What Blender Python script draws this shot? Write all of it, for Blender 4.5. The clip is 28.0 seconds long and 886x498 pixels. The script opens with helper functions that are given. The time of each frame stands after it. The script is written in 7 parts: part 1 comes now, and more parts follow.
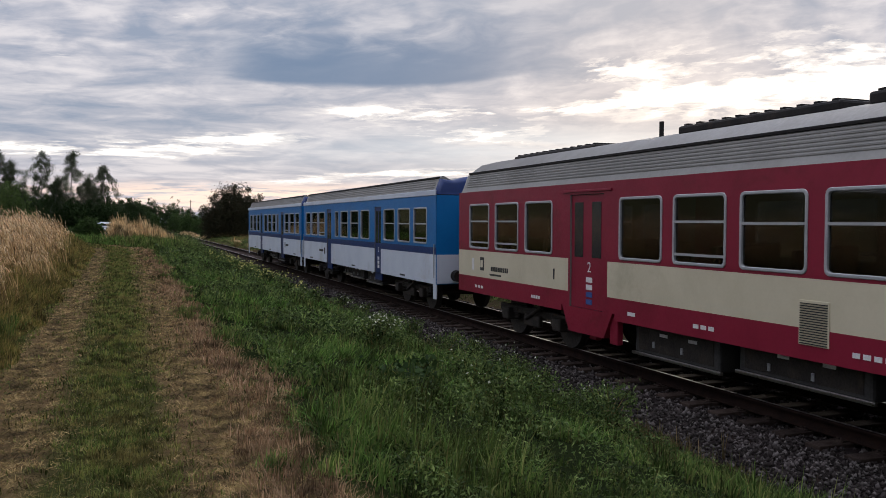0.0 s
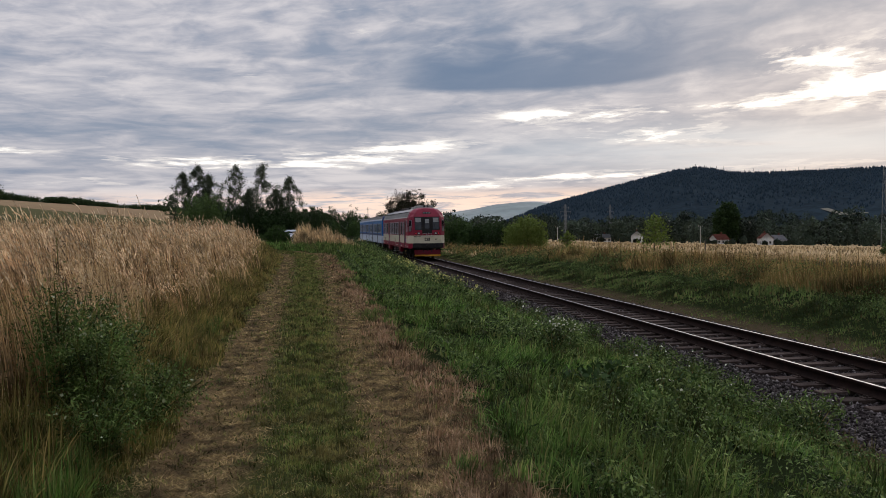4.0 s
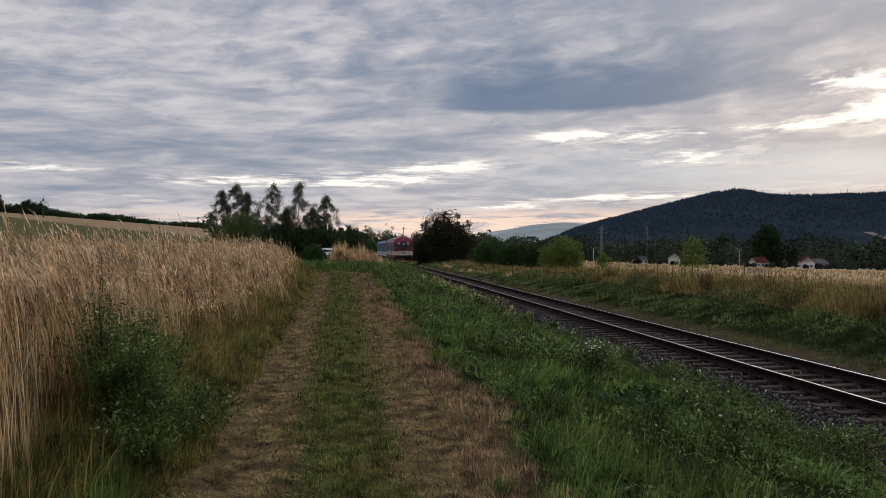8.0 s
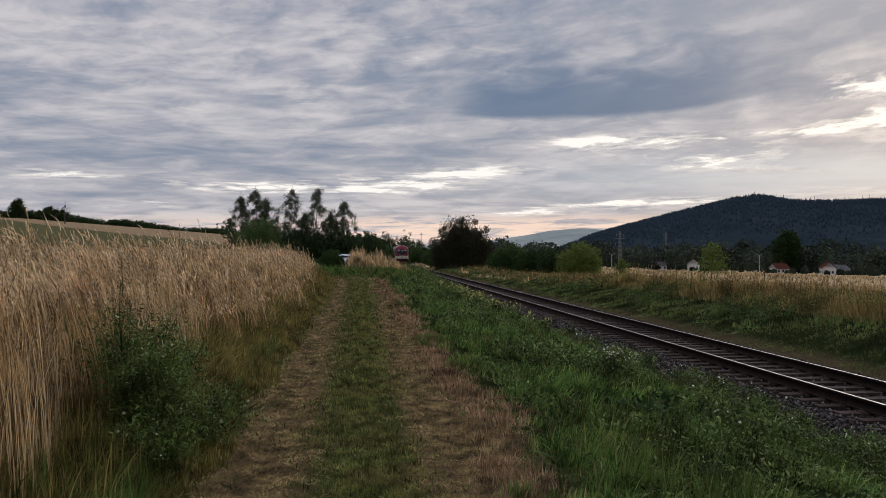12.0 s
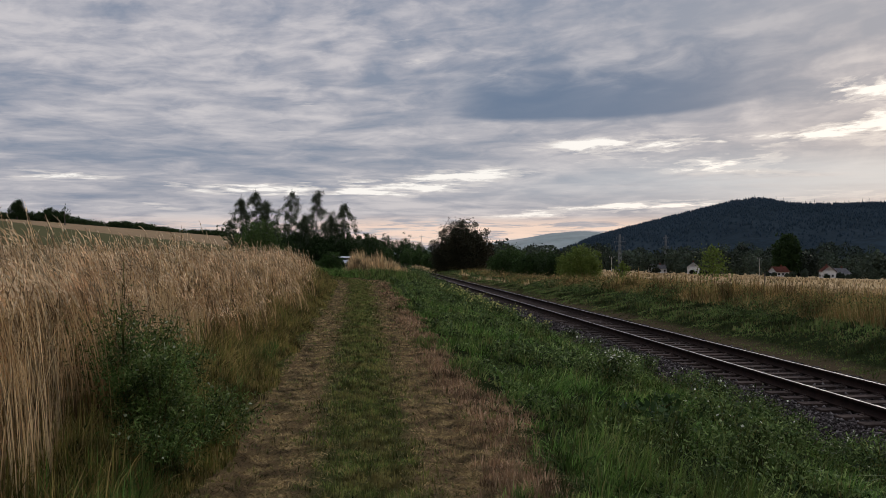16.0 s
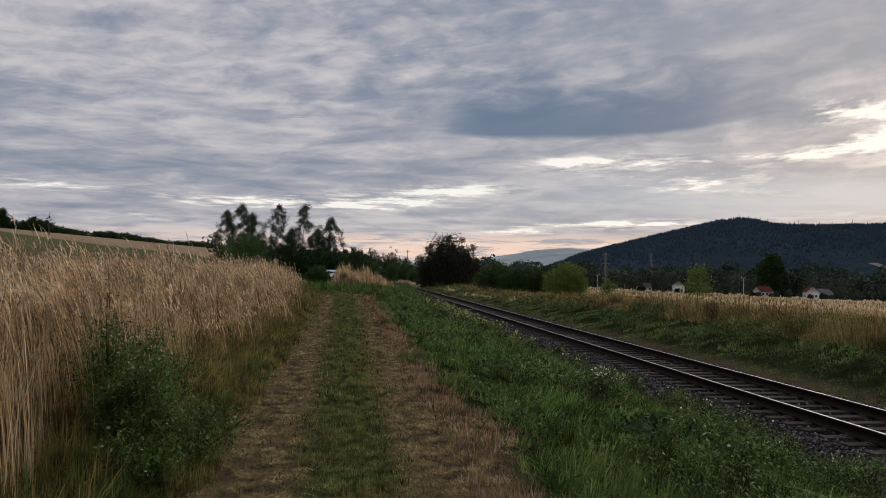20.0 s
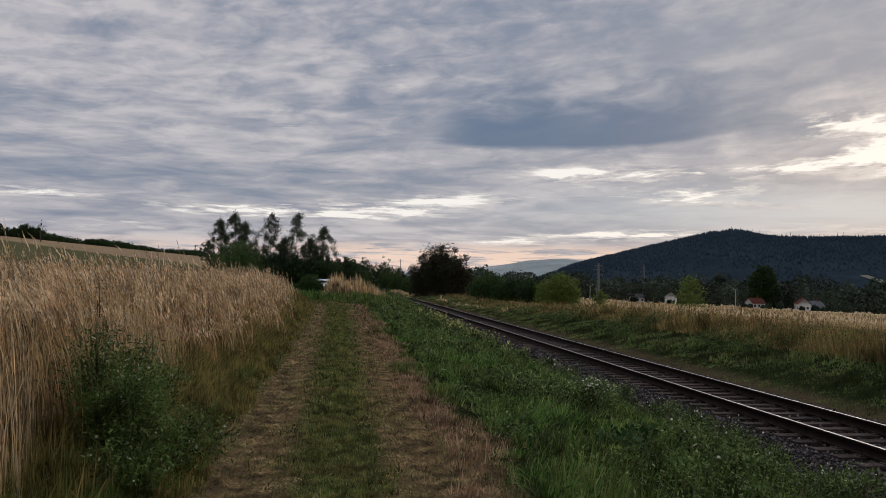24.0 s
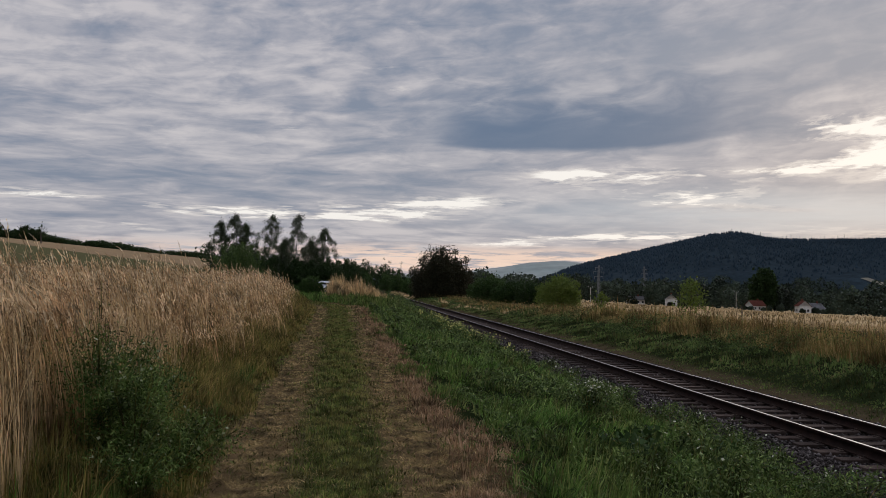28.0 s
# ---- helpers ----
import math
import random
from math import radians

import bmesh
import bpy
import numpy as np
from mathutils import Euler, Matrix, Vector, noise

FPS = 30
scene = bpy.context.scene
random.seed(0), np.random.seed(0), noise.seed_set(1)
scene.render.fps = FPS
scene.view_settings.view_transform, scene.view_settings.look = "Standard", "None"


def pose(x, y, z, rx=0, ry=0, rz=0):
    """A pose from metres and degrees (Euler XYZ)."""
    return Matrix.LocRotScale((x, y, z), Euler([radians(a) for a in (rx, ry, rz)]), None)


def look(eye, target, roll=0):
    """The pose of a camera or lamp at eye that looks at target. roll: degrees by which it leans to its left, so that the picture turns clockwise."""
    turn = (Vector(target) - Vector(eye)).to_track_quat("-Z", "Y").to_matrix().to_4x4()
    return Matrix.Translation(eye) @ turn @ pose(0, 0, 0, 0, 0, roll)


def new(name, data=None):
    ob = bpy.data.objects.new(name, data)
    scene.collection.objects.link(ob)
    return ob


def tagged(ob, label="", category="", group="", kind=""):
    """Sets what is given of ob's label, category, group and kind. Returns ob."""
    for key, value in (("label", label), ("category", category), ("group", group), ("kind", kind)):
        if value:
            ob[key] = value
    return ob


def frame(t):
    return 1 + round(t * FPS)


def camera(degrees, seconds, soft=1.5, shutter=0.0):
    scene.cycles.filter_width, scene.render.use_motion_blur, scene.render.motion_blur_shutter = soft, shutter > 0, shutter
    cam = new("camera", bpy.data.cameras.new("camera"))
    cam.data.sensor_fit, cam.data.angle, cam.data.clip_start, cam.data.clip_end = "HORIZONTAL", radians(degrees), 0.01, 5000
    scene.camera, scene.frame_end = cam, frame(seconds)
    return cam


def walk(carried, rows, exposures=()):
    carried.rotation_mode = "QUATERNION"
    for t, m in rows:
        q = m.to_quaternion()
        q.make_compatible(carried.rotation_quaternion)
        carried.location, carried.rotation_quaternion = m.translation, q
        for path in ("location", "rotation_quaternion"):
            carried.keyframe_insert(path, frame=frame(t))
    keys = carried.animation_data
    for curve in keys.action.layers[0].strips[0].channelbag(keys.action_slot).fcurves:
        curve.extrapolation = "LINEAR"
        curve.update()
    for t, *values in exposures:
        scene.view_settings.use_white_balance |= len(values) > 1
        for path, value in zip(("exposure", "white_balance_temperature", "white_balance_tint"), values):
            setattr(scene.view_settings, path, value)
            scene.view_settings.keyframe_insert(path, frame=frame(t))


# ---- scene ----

# ---------------------------------------------------------------- camera
cam = camera(56.2, 28.0, soft=0.85)
PATH = [
    (0, pose(0.122, -0.086, 1.656, 88.14, -0.24, -21.14)),
    (0.5, pose(0.118, -0.067, 1.653, 88.28, -0.11, -19.79)),
    (1, pose(0.108, -0.034, 1.657, 88.52, 0.41, -16.91)),
    (1.5, pose(0.081, -0.051, 1.662, 88.51, 0.84, -14.01)),
    (2, pose(0.070, -0.022, 1.654, 88.48, 0.87, -11.82)),
    (2.5, pose(0.063, 0.005, 1.650, 88.49, 0.72, -10.97)),
    (3, pose(0.045, -0.012, 1.647, 88.49, 0.70, -10.50)),
    (3.5, pose(0.032, 0.020, 1.645, 88.45, 0.74, -9.62)),
    (5.5, pose(-0.001, 0.014, 1.643, 88.55, 0.68, -9.27)),
    (6, pose(-0.002, 0.015, 1.643, 88.65, 0.59, -9.21)),
    (6.5, pose(0.003, 0.015, 1.646, 88.93, 0.41, -8.83)),
    (7, pose(-0.000, -0.000, 1.645, 89.41, 0.20, -8.05)),
    (7.5, pose(0.009, 0.005, 1.649, 89.73, 0.11, -7.31)),
    (8, pose(0.000, 0.000, 1.650, 89.85, 0.10, -7.00)),
    (8.5, pose(0.001, -0.009, 1.659, 90.03, 0.10, -6.53)),
    (9, pose(0.001, 0.008, 1.647, 90.08, 0.10, -6.54)),
    (10, pose(-0.008, 0.017, 1.640, 90.14, 0.12, -6.51)),
    (10.5, pose(-0.015, 0.020, 1.644, 90.17, 0.04, -6.24)),
    (11, pose(-0.000, -0.004, 1.646, 90.21, 0.09, -5.88)),
    (12, pose(0.003, -0.006, 1.646, 90.26, 0.10, -5.78)),
    (12.5, pose(-0.008, -0.003, 1.647, 90.26, 0.06, -5.80)),
    (14.5, pose(-0.016, 0.007, 1.642, 90.33, 0.02, -5.82)),
    (15, pose(-0.017, -0.002, 1.650, 90.38, -0.02, -5.81)),
    (16, pose(-0.018, 0.005, 1.648, 90.43, -0.04, -5.79)),
    (17, pose(-0.025, -0.011, 1.648, 90.46, -0.07, -5.81)),
    (18, pose(-0.016, 0.021, 1.647, 90.51, -0.12, -5.82)),
    (18.5, pose(-0.026, -0.004, 1.654, 90.85, -0.44, -6.24)),
    (19, pose(-0.031, 0.018, 1.647, 91.09, -0.63, -6.41)),
    (19.5, pose(-0.036, 0.029, 1.650, 91.31, -0.74, -6.59)),
    (20, pose(-0.039, 0.025, 1.647, 91.48, -0.88, -6.74)),
    (20.5, pose(-0.042, 0.051, 1.642, 91.62, -1.01, -6.90)),
    (21, pose(-0.030, 0.039, 1.649, 91.90, -1.08, -7.12)),
    (21.5, pose(-0.029, 0.031, 1.650, 92.01, -1.10, -7.22)),
    (23.5, pose(-0.025, 0.026, 1.647, 92.17, -1.17, -7.23)),
    (24, pose(-0.025, 0.013, 1.649, 92.17, -1.21, -7.23)),
    (25, pose(-0.028, 0.038, 1.643, 92.25, -1.23, -7.22)),
    (26, pose(-0.031, 0.053, 1.642, 92.24, -1.23, -7.23)),
    (27, pose(-0.041, 0.067, 1.639, 92.29, -1.26, -7.21)),
    (28, pose(-0.047, 0.042, 1.642, 92.31, -1.28, -7.21)),
]
walk(cam, PATH, [(0, 0.41), (1, 0.43), (2, 0.35), (6, 0.12), (10, 0.06), (14, 0.0), (20, -0.06), (28, -0.1)])

RAIL = -0.82          # rail top
MID = 9.2             # centre line of the railway
BEND, RADIUS = 185.0, 250.0


# ---------------------------------------------------------------- world and sun
class Net:
    """A small shorthand for node trees."""

    def __init__(self, tree):
        self.tree, self.nodes, self.links = tree, tree.nodes, tree.links

    def add(self, kind):
        return self.nodes.new(kind)

    def plug(self, socket, value):
        if isinstance(value, bpy.types.NodeSocket):
            self.links.new(value, socket)
        elif value is not None:
            socket.default_value = value

    def m(self, op, a, b=None, c=None, clamp=False):
        node = self.add("ShaderNodeMath")
        node.operation, node.use_clamp = op, clamp
        for socket, value in zip(node.inputs, (a, b, c)):
            self.plug(socket, value)
        return node.outputs[0]

    def mix(self, fac, a, b, kind="MIX"):
        node = self.add("ShaderNodeMix")
        node.data_type, node.blend_type = "RGBA", kind
        self.plug(node.inputs[0], fac)
        for socket, value in ((node.inputs[6], a), (node.inputs[7], b)):
            self.plug(socket, (*value, 1) if isinstance(value, tuple) and len(value) == 3 else value)
        return node.outputs[2]

    def noise(self, vector, scale, detail=4.0, rough=0.55, warp=0.0):
        node = self.add("ShaderNodeTexNoise")
        self.plug(node.inputs["Vector"], vector)
        node.inputs["Scale"].default_value, node.inputs["Detail"].default_value = scale, detail
        node.inputs["Roughness"].default_value, node.inputs["Distortion"].default_value = rough, warp
        return node.outputs["Fac"]

    def ramp(self, fac, lo, hi, a=0.0, b=1.0, smooth=True):
        node = self.add("ShaderNodeMapRange")
        node.interpolation_type = "SMOOTHSTEP" if smooth else "LINEAR"
        for socket, value in zip(node.inputs, (fac, lo, hi, a, b)):
            self.plug(socket, value)
        return node.outputs[0]

    def xyz(self, x, y, z):
        node = self.add("ShaderNodeCombineXYZ")
        for socket, value in zip(node.inputs, (x, y, z)):
            self.plug(socket, value)
        return node.outputs[0]


def build_world():
    world = bpy.data.worlds.new("evening_sky")
    scene.world = world
    world.use_nodes = True
    net = Net(world.node_tree)
    net.nodes.clear()
    coord = net.add("ShaderNodeTexCoord").outputs["Generated"]
    sep = net.add("ShaderNodeSeparateXYZ")
    net.links.new(coord, sep.inputs[0])
    x, y, z = sep.outputs
    up = net.m("MAXIMUM", z, 0.0)
    az = net.m("MULTIPLY", net.m("ARCTAN2", x, y), 57.2958)
    el = net.m("MULTIPLY", net.m("ARCSINE", up), 57.2958)
    # ripples and cells of the cloud deck, flatter towards the horizon
    lift = net.m("SUBTRACT", el, net.m("MULTIPLY", net.m("MULTIPLY", net.m("MINIMUM", az, 40.0), 0.085), net.ramp(el, 3.0, 16.0)))
    rise = net.m("MULTIPLY", net.m("LOGARITHM", net.m("MAXIMUM", net.m("ADD", lift, 6.0), 0.5), 2.71828), 13.0)

    def layer(sa, se, seed, detail, rough, warp):
        return net.noise(net.xyz(net.m("MULTIPLY", az, sa), net.m("MULTIPLY", rise, se), seed), 1.0, detail, rough, warp)

    big = layer(0.030, 0.12, 2.3, 3, 0.5, 0.4)
    mid = layer(0.085, 0.42, 7.1, 5, 0.55, 0.3)
    fine = layer(0.26, 1.35, 4.4, 5, 0.55, 0.5)
    streak = layer(0.24, 1.9, 3.7, 6, 0.65, 0.4)
    shred = layer(0.50, 3.0, 6.2, 5, 0.6, 0.3)
    lines = layer(0.055, 0.55, 9.2, 6, 0.58, 0.3)

    def near(a0, e0, sa, se, tip=0.0):
        da = net.m("DIVIDE", net.m("SUBTRACT", az, a0), sa)
        de = net.m("DIVIDE", net.m("SUBTRACT", net.m("SUBTRACT", el, e0), net.m("MULTIPLY", net.m("SUBTRACT", az, a0), tip)), se)
        return net.m("POWER", 2.71828, net.m("MULTIPLY", net.m("ADD", net.m("MULTIPLY", da, da), net.m("MULTIPLY", de, de)), -1.0))

    def gather(spots):
        total = 0.0
        for a0, e0, sa, se, tip, much in spots:
            total = net.m("ADD", net.m("MULTIPLY", near(a0, e0, sa, se, tip), much), total)
        return total

    slate, lilac, pale = (0.228, 0.271, 0.366), (0.38, 0.388, 0.455), (0.63, 0.60, 0.625)
    body = net.m("ADD", net.m("MULTIPLY", big, 0.16), net.m("ADD", net.m("MULTIPLY", mid, 0.24), net.m("ADD", net.m("MULTIPLY", fine, 0.42), net.m("MULTIPLY", streak, 0.18))))
    shade = gather(((-2.0, 3.5, 22.0, 2.2, 0.0, 0.05), (-7.0, 6.6, 13.0, 1.0, 0.01, -0.10), (-20.0, 15.0, 12.0, 4.0, 0.0, 0.04), (2.0, 9.0, 8.0, 0.7, 0.03, -0.05), (6.0, 12.0, 6.0, 1.2, 0.06, -0.04),
                    (33.0, 16.0, 18.0, 3.0, 0.0, -0.06), (14.0, 17.0, 8.0, 2.0, 0.0, -0.05), (-12.0, 12.0, 10.0, 3.6, 0.0, 0.05), (17.0, 13.3, 8.0, 0.9, 0.03, 0.03), (31.0, 12.6, 8.0, 0.9, 0.03, 0.03)))
    puff = net.noise(net.xyz(net.m("MULTIPLY", az, 0.30), net.m("MULTIPLY", lift, 0.55), 1.7), 1.0, 4, 0.5, 0.4)
    puff = net.m("MULTIPLY", net.m("MULTIPLY", net.m("SUBTRACT", puff, 0.5), 0.34), net.ramp(el, 7.0, 13.0))
    body = net.m("ADD", net.m("ADD", body, shade), puff)
    cloud = net.mix(net.ramp(body, 0.37, 0.53), slate, lilac)
    cloud = net.mix(net.m("MULTIPLY", net.ramp(body, 0.475, 0.65), 0.9), cloud, pale)
    # a smoother grey sheet high over the bank
    sheet = net.m("MULTIPLY", near(31.0, 15.5, 17.0, 3.6, 0.05), 0.62)
    cloud = net.mix(sheet, cloud, (0.335, 0.36, 0.43))
    # the long dark bank with its firm lower edge
    off = net.m("SUBTRACT", az, 13.0)
    over = net.m("SUBTRACT", net.m("ADD", el, net.m("MULTIPLY", net.m("SUBTRACT", mid, 0.5), 1.2)), net.m("ADD", 9.0, net.m("MULTIPLY", net.m("MULTIPLY", off, off), 0.0050)))
    bank = net.m("MULTIPLY", net.m("MULTIPLY", net.ramp(over, -0.25, 0.3), net.ramp(net.m("ADD", over, net.m("MULTIPLY", net.m("SUBTRACT", fine, 0.5), 2.6)), 5.4, 1.8)), net.m("MULTIPLY", net.ramp(az, 3.0, 10.0), net.ramp(az, 32.0, 22.0)))
    cloud = net.mix(net.m("MULTIPLY", bank, 0.92), cloud, (0.102, 0.165, 0.28))
    # bright broken gaps, most of them low over the land and round the hidden sun
    torn = net.m("ADD", net.m("MULTIPLY", lines, 0.36), net.m("ADD", net.m("MULTIPLY", mid, 0.18), net.m("ADD", net.m("MULTIPLY", streak, 0.26), net.m("MULTIPLY", shred, 0.20))))
    bright = gather(((32.5, 10.1, 4.0, 0.7, 0.02, 0.25), (36.0, 8.2, 4.5, 1.0, -0.02, 0.25), (45.0, 9.2, 8.0, 2.0, 0.0, 0.26), (28.5, 7.6, 4.5, 0.45, 0.05, 0.19), (18.5, 7.4, 5.5, 0.55, 0.01, 0.22), (24.0, 6.1, 6.0, 0.6, -0.02, 0.30),
                     (3.0, 4.8, 6.0, 0.7, 0.06, 0.25), (8.0, 5.6, 3.5, 0.32, 0.04, 0.14), (-6.0, 4.5, 7.0, 0.55, 0.0, 0.20), (-19.0, 5.05, 3.5, 0.35, 0.0, 0.18), (19.0, 3.3, 8.0, 0.30, 0.015, 0.35), (14.0, 2.75, 5.0, 0.16, 0.01, 0.20), (31.0, 3.9, 6.0, 0.35, 0.0, 0.13),
                     (10.0, 1.6, 9.0, 0.8, 0.0, 0.12), (-12.0, 3.2, 9.0, 0.4, 0.0, 0.08), (0.0, 10.9, 2.5, 0.3, 0.15, 0.07), (5.0, 13.2, 2.5, 0.4, 0.12, 0.06)))
    depth = net.m("MULTIPLY", net.m("SUBTRACT", torn, 0.52), net.m("MINIMUM", net.m("MULTIPLY", bright, 10.0), 1.9))
    glow = net.m("SUBTRACT", net.m("ADD", net.m("ADD", torn, depth), bright), net.m("MULTIPLY", net.m("ADD", bank, sheet), 0.12))
    cloud = net.mix(net.m("MULTIPLY", net.ramp(glow, 0.56, 0.645), 0.7), cloud, (0.69, 0.655, 0.655))
    # a pale clear strip under the broken deck
    clear = net.m("MULTIPLY", near(31.0, 4.8, 17.0, 1.5), net.ramp(lines, 0.80, 0.42))
    cloud = net.mix(net.m("MULTIPLY", clear, 0.95), cloud, (0.53, 0.585, 0.655))
    cloud = net.mix(net.ramp(net.m("SUBTRACT", glow, net.m("MULTIPLY", clear, 0.09)), 0.635, 0.75), cloud, (1.0, 0.965, 0.93))
    # warm light along the horizon
    warm = net.m("MULTIPLY", net.ramp(el, 2.9, 1.9), net.m("MULTIPLY", net.ramp(streak, 0.38, 0.54), near(9.0, 1.0, 26.0, 6.0)))
    cloud = net.mix(net.m("MULTIPLY", warm, 0.9), cloud, (0.96, 0.73, 0.61))
    # thin clear air shows through the deck
    sky = net.add("ShaderNodeTexSky")
    sky.sky_type, sky.sun_disc, sky.air_density = "NISHITA", False, 1.4
    sky.sun_elevation, sky.sun_rotation = radians(12), radians(36)
    air = net.mix(1.0, sky.outputs[0], (0.08, 0.08, 0.08), "MULTIPLY")
    cloud = net.mix(0.06, cloud, air)
    # an overcast dome is brightest overhead
    back = net.add("ShaderNodeBackground")
    net.links.new(cloud, back.inputs[0])
    net.links.new(net.m("MULTIPLY", net.ramp(el, 19.0, 55.0, 1.0, 3.35), net.ramp(y, 0.35, -0.4, 1.0, 0.74)), back.inputs[1])
    net.links.new(back.outputs[0], net.add("ShaderNodeOutputWorld").inputs[0])


build_world()
sun = new("sun", bpy.data.lights.new("sun", "SUN"))
sun.data.energy, sun.data.angle, sun.data.color = 1.0, radians(18), (1.0, 0.88, 0.74)
sun.matrix_world = look((0, 0, 0), (-math.sin(radians(36)), -math.cos(radians(36)), -math.tan(radians(12))))


# ---------------------------------------------------------------- materials
def material(name, a, b, scale=3.0, rough=0.7, metal=0.0, bump=0.0, fine=40.0, grime=None, spec=0.4, island=0.0, speck=0.5):
    """Two tones in soft patches, finer grain over them, an optional grime colour, and relief."""
    mat = bpy.data.materials.new(name)
    mat.use_nodes = True
    net = Net(mat.node_tree)
    bsdf = net.nodes["Principled BSDF"]
    where = net.add("ShaderNodeTexCoord").outputs["Object"]
    coarse, grain = net.noise(where, scale, 4, 0.6, 0.3), net.noise(where, fine, 3, 0.6)
    tone = net.mix(net.ramp(coarse, 0.32, 0.68), a, b)
    tone = net.mix(net.ramp(grain, 0.25, 0.75, 0.0, speck), tone, net.mix(1.0, tone, (0.62, 0.6, 0.58), "MULTIPLY"))
    if grime:
        dirt = net.noise(where, scale * 0.55, 6, 0.7, 0.6)
        tone = net.mix(net.ramp(dirt, 0.52, 0.72, 0.0, 0.75), tone, grime)
    if island:
        pick = net.add("ShaderNodeObjectInfo").outputs["Random"]
        tone = net.mix(island, tone, net.mix(1.0, tone, net.mix(pick, (0.5, 0.5, 0.5), (1.4, 1.35, 1.3)), "MULTIPLY"))
    net.plug(bsdf.inputs["Base Color"], tone)
    net.plug(bsdf.inputs["Roughness"], net.ramp(grain, 0.2, 0.8, max(rough - 0.12, 0.02), min(rough + 0.1, 1.0)))
    bsdf.inputs["Metallic"].default_value, bsdf.inputs["Specular IOR Level"].default_value = metal, spec
    if bump:
        node = net.add("ShaderNodeBump")
        node.inputs["Strength"].default_value, node.inputs["Distance"].default_value = bump, 0.02
        net.links.new(grain, node.inputs["Height"])
        net.links.new(node.outputs[0], bsdf.inputs["Normal"])
    return mat


def leafy(name, *tones, patch=0.35, see=0.3, rough=0.6, patch_tone=None, shade_mottle=0.0):
    """Leaves and blades: each has its own tone, with patches and painted gap shade over the whole, and lets some light
    through.
    """
    mat = bpy.data.materials.new(name)
    mat.use_nodes = True
    net = Net(mat.node_tree)
    bsdf = net.nodes["Principled BSDF"]
    pick = net.add("ShaderNodeNewGeometry").outputs["Random Per Island"]
    ramp = net.add("ShaderNodeValToRGB")
    net.links.new(pick, ramp.inputs[0])
    for i, tone in enumerate(tones):
        at = i / max(1, len(tones) - 1)
        stop = ramp.color_ramp.elements[i] if i < 2 else ramp.color_ramp.elements.new(at)
        stop.position, stop.color = at, (*tone, 1)
    where = net.add("ShaderNodeNewGeometry").outputs["Position"]
    tone = ramp.outputs[0]
    field = net.noise(where, patch, 3, 0.6)
    if patch_tone:
        tone = net.mix(net.ramp(field, 0.45, 0.65, 0.0, 0.8), tone, patch_tone)
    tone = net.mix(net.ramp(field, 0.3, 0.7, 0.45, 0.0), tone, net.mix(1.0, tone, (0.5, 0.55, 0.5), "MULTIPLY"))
    # mottling painted into the tone: dark like shaded gaps, bright like lit tips
    if shade_mottle:
        small = net.noise(where, shade_mottle, 3, 0.6)
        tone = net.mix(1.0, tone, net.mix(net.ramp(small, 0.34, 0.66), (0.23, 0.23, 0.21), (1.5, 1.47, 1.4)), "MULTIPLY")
    net.plug(bsdf.inputs["Base Color"], tone)
    bsdf.inputs["Roughness"].default_value, bsdf.inputs["Specular IOR Level"].default_value = rough, 0.08
    thin = net.add("ShaderNodeBsdfTranslucent")
    net.plug(thin.inputs[0], tone)
    blend = net.add("ShaderNodeMixShader")
    blend.inputs[0].default_value = see
    net.links.new(bsdf.outputs[0], blend.inputs[1])
    net.links.new(thin.outputs[0], blend.inputs[2])
    net.links.new(blend.outputs[0], net.nodes["Material Output"].inputs[0])
    return mat


def glowing(name, tone, power):
    mat = material(name, tone, tone, rough=0.2)
    bsdf = mat.node_tree.nodes["Principled BSDF"]
    bsdf.inputs["Emission Color"].default_value, bsdf.inputs["Emission Strength"].default_value = (*tone, 1), power
    return mat


def glass(name, tint=(0.26, 0.26, 0.25)):
    mat = bpy.data.materials.new(name)
    mat.use_nodes = True
    net = Net(mat.node_tree)
    bsdf = net.nodes["Principled BSDF"]
    dirt = net.noise(net.add("ShaderNodeTexCoord").outputs["Object"], 3.0, 5, 0.7, 0.5)
    bsdf.inputs["Base Color"].default_value = (*tint, 1)
    bsdf.inputs["Transmission Weight"].default_value, bsdf.inputs["IOR"].default_value = 1.0, 1.45
    net.plug(bsdf.inputs["Roughness"], net.ramp(dirt, 0.3, 0.8, 0.0, 0.12))
    return mat


M = {}


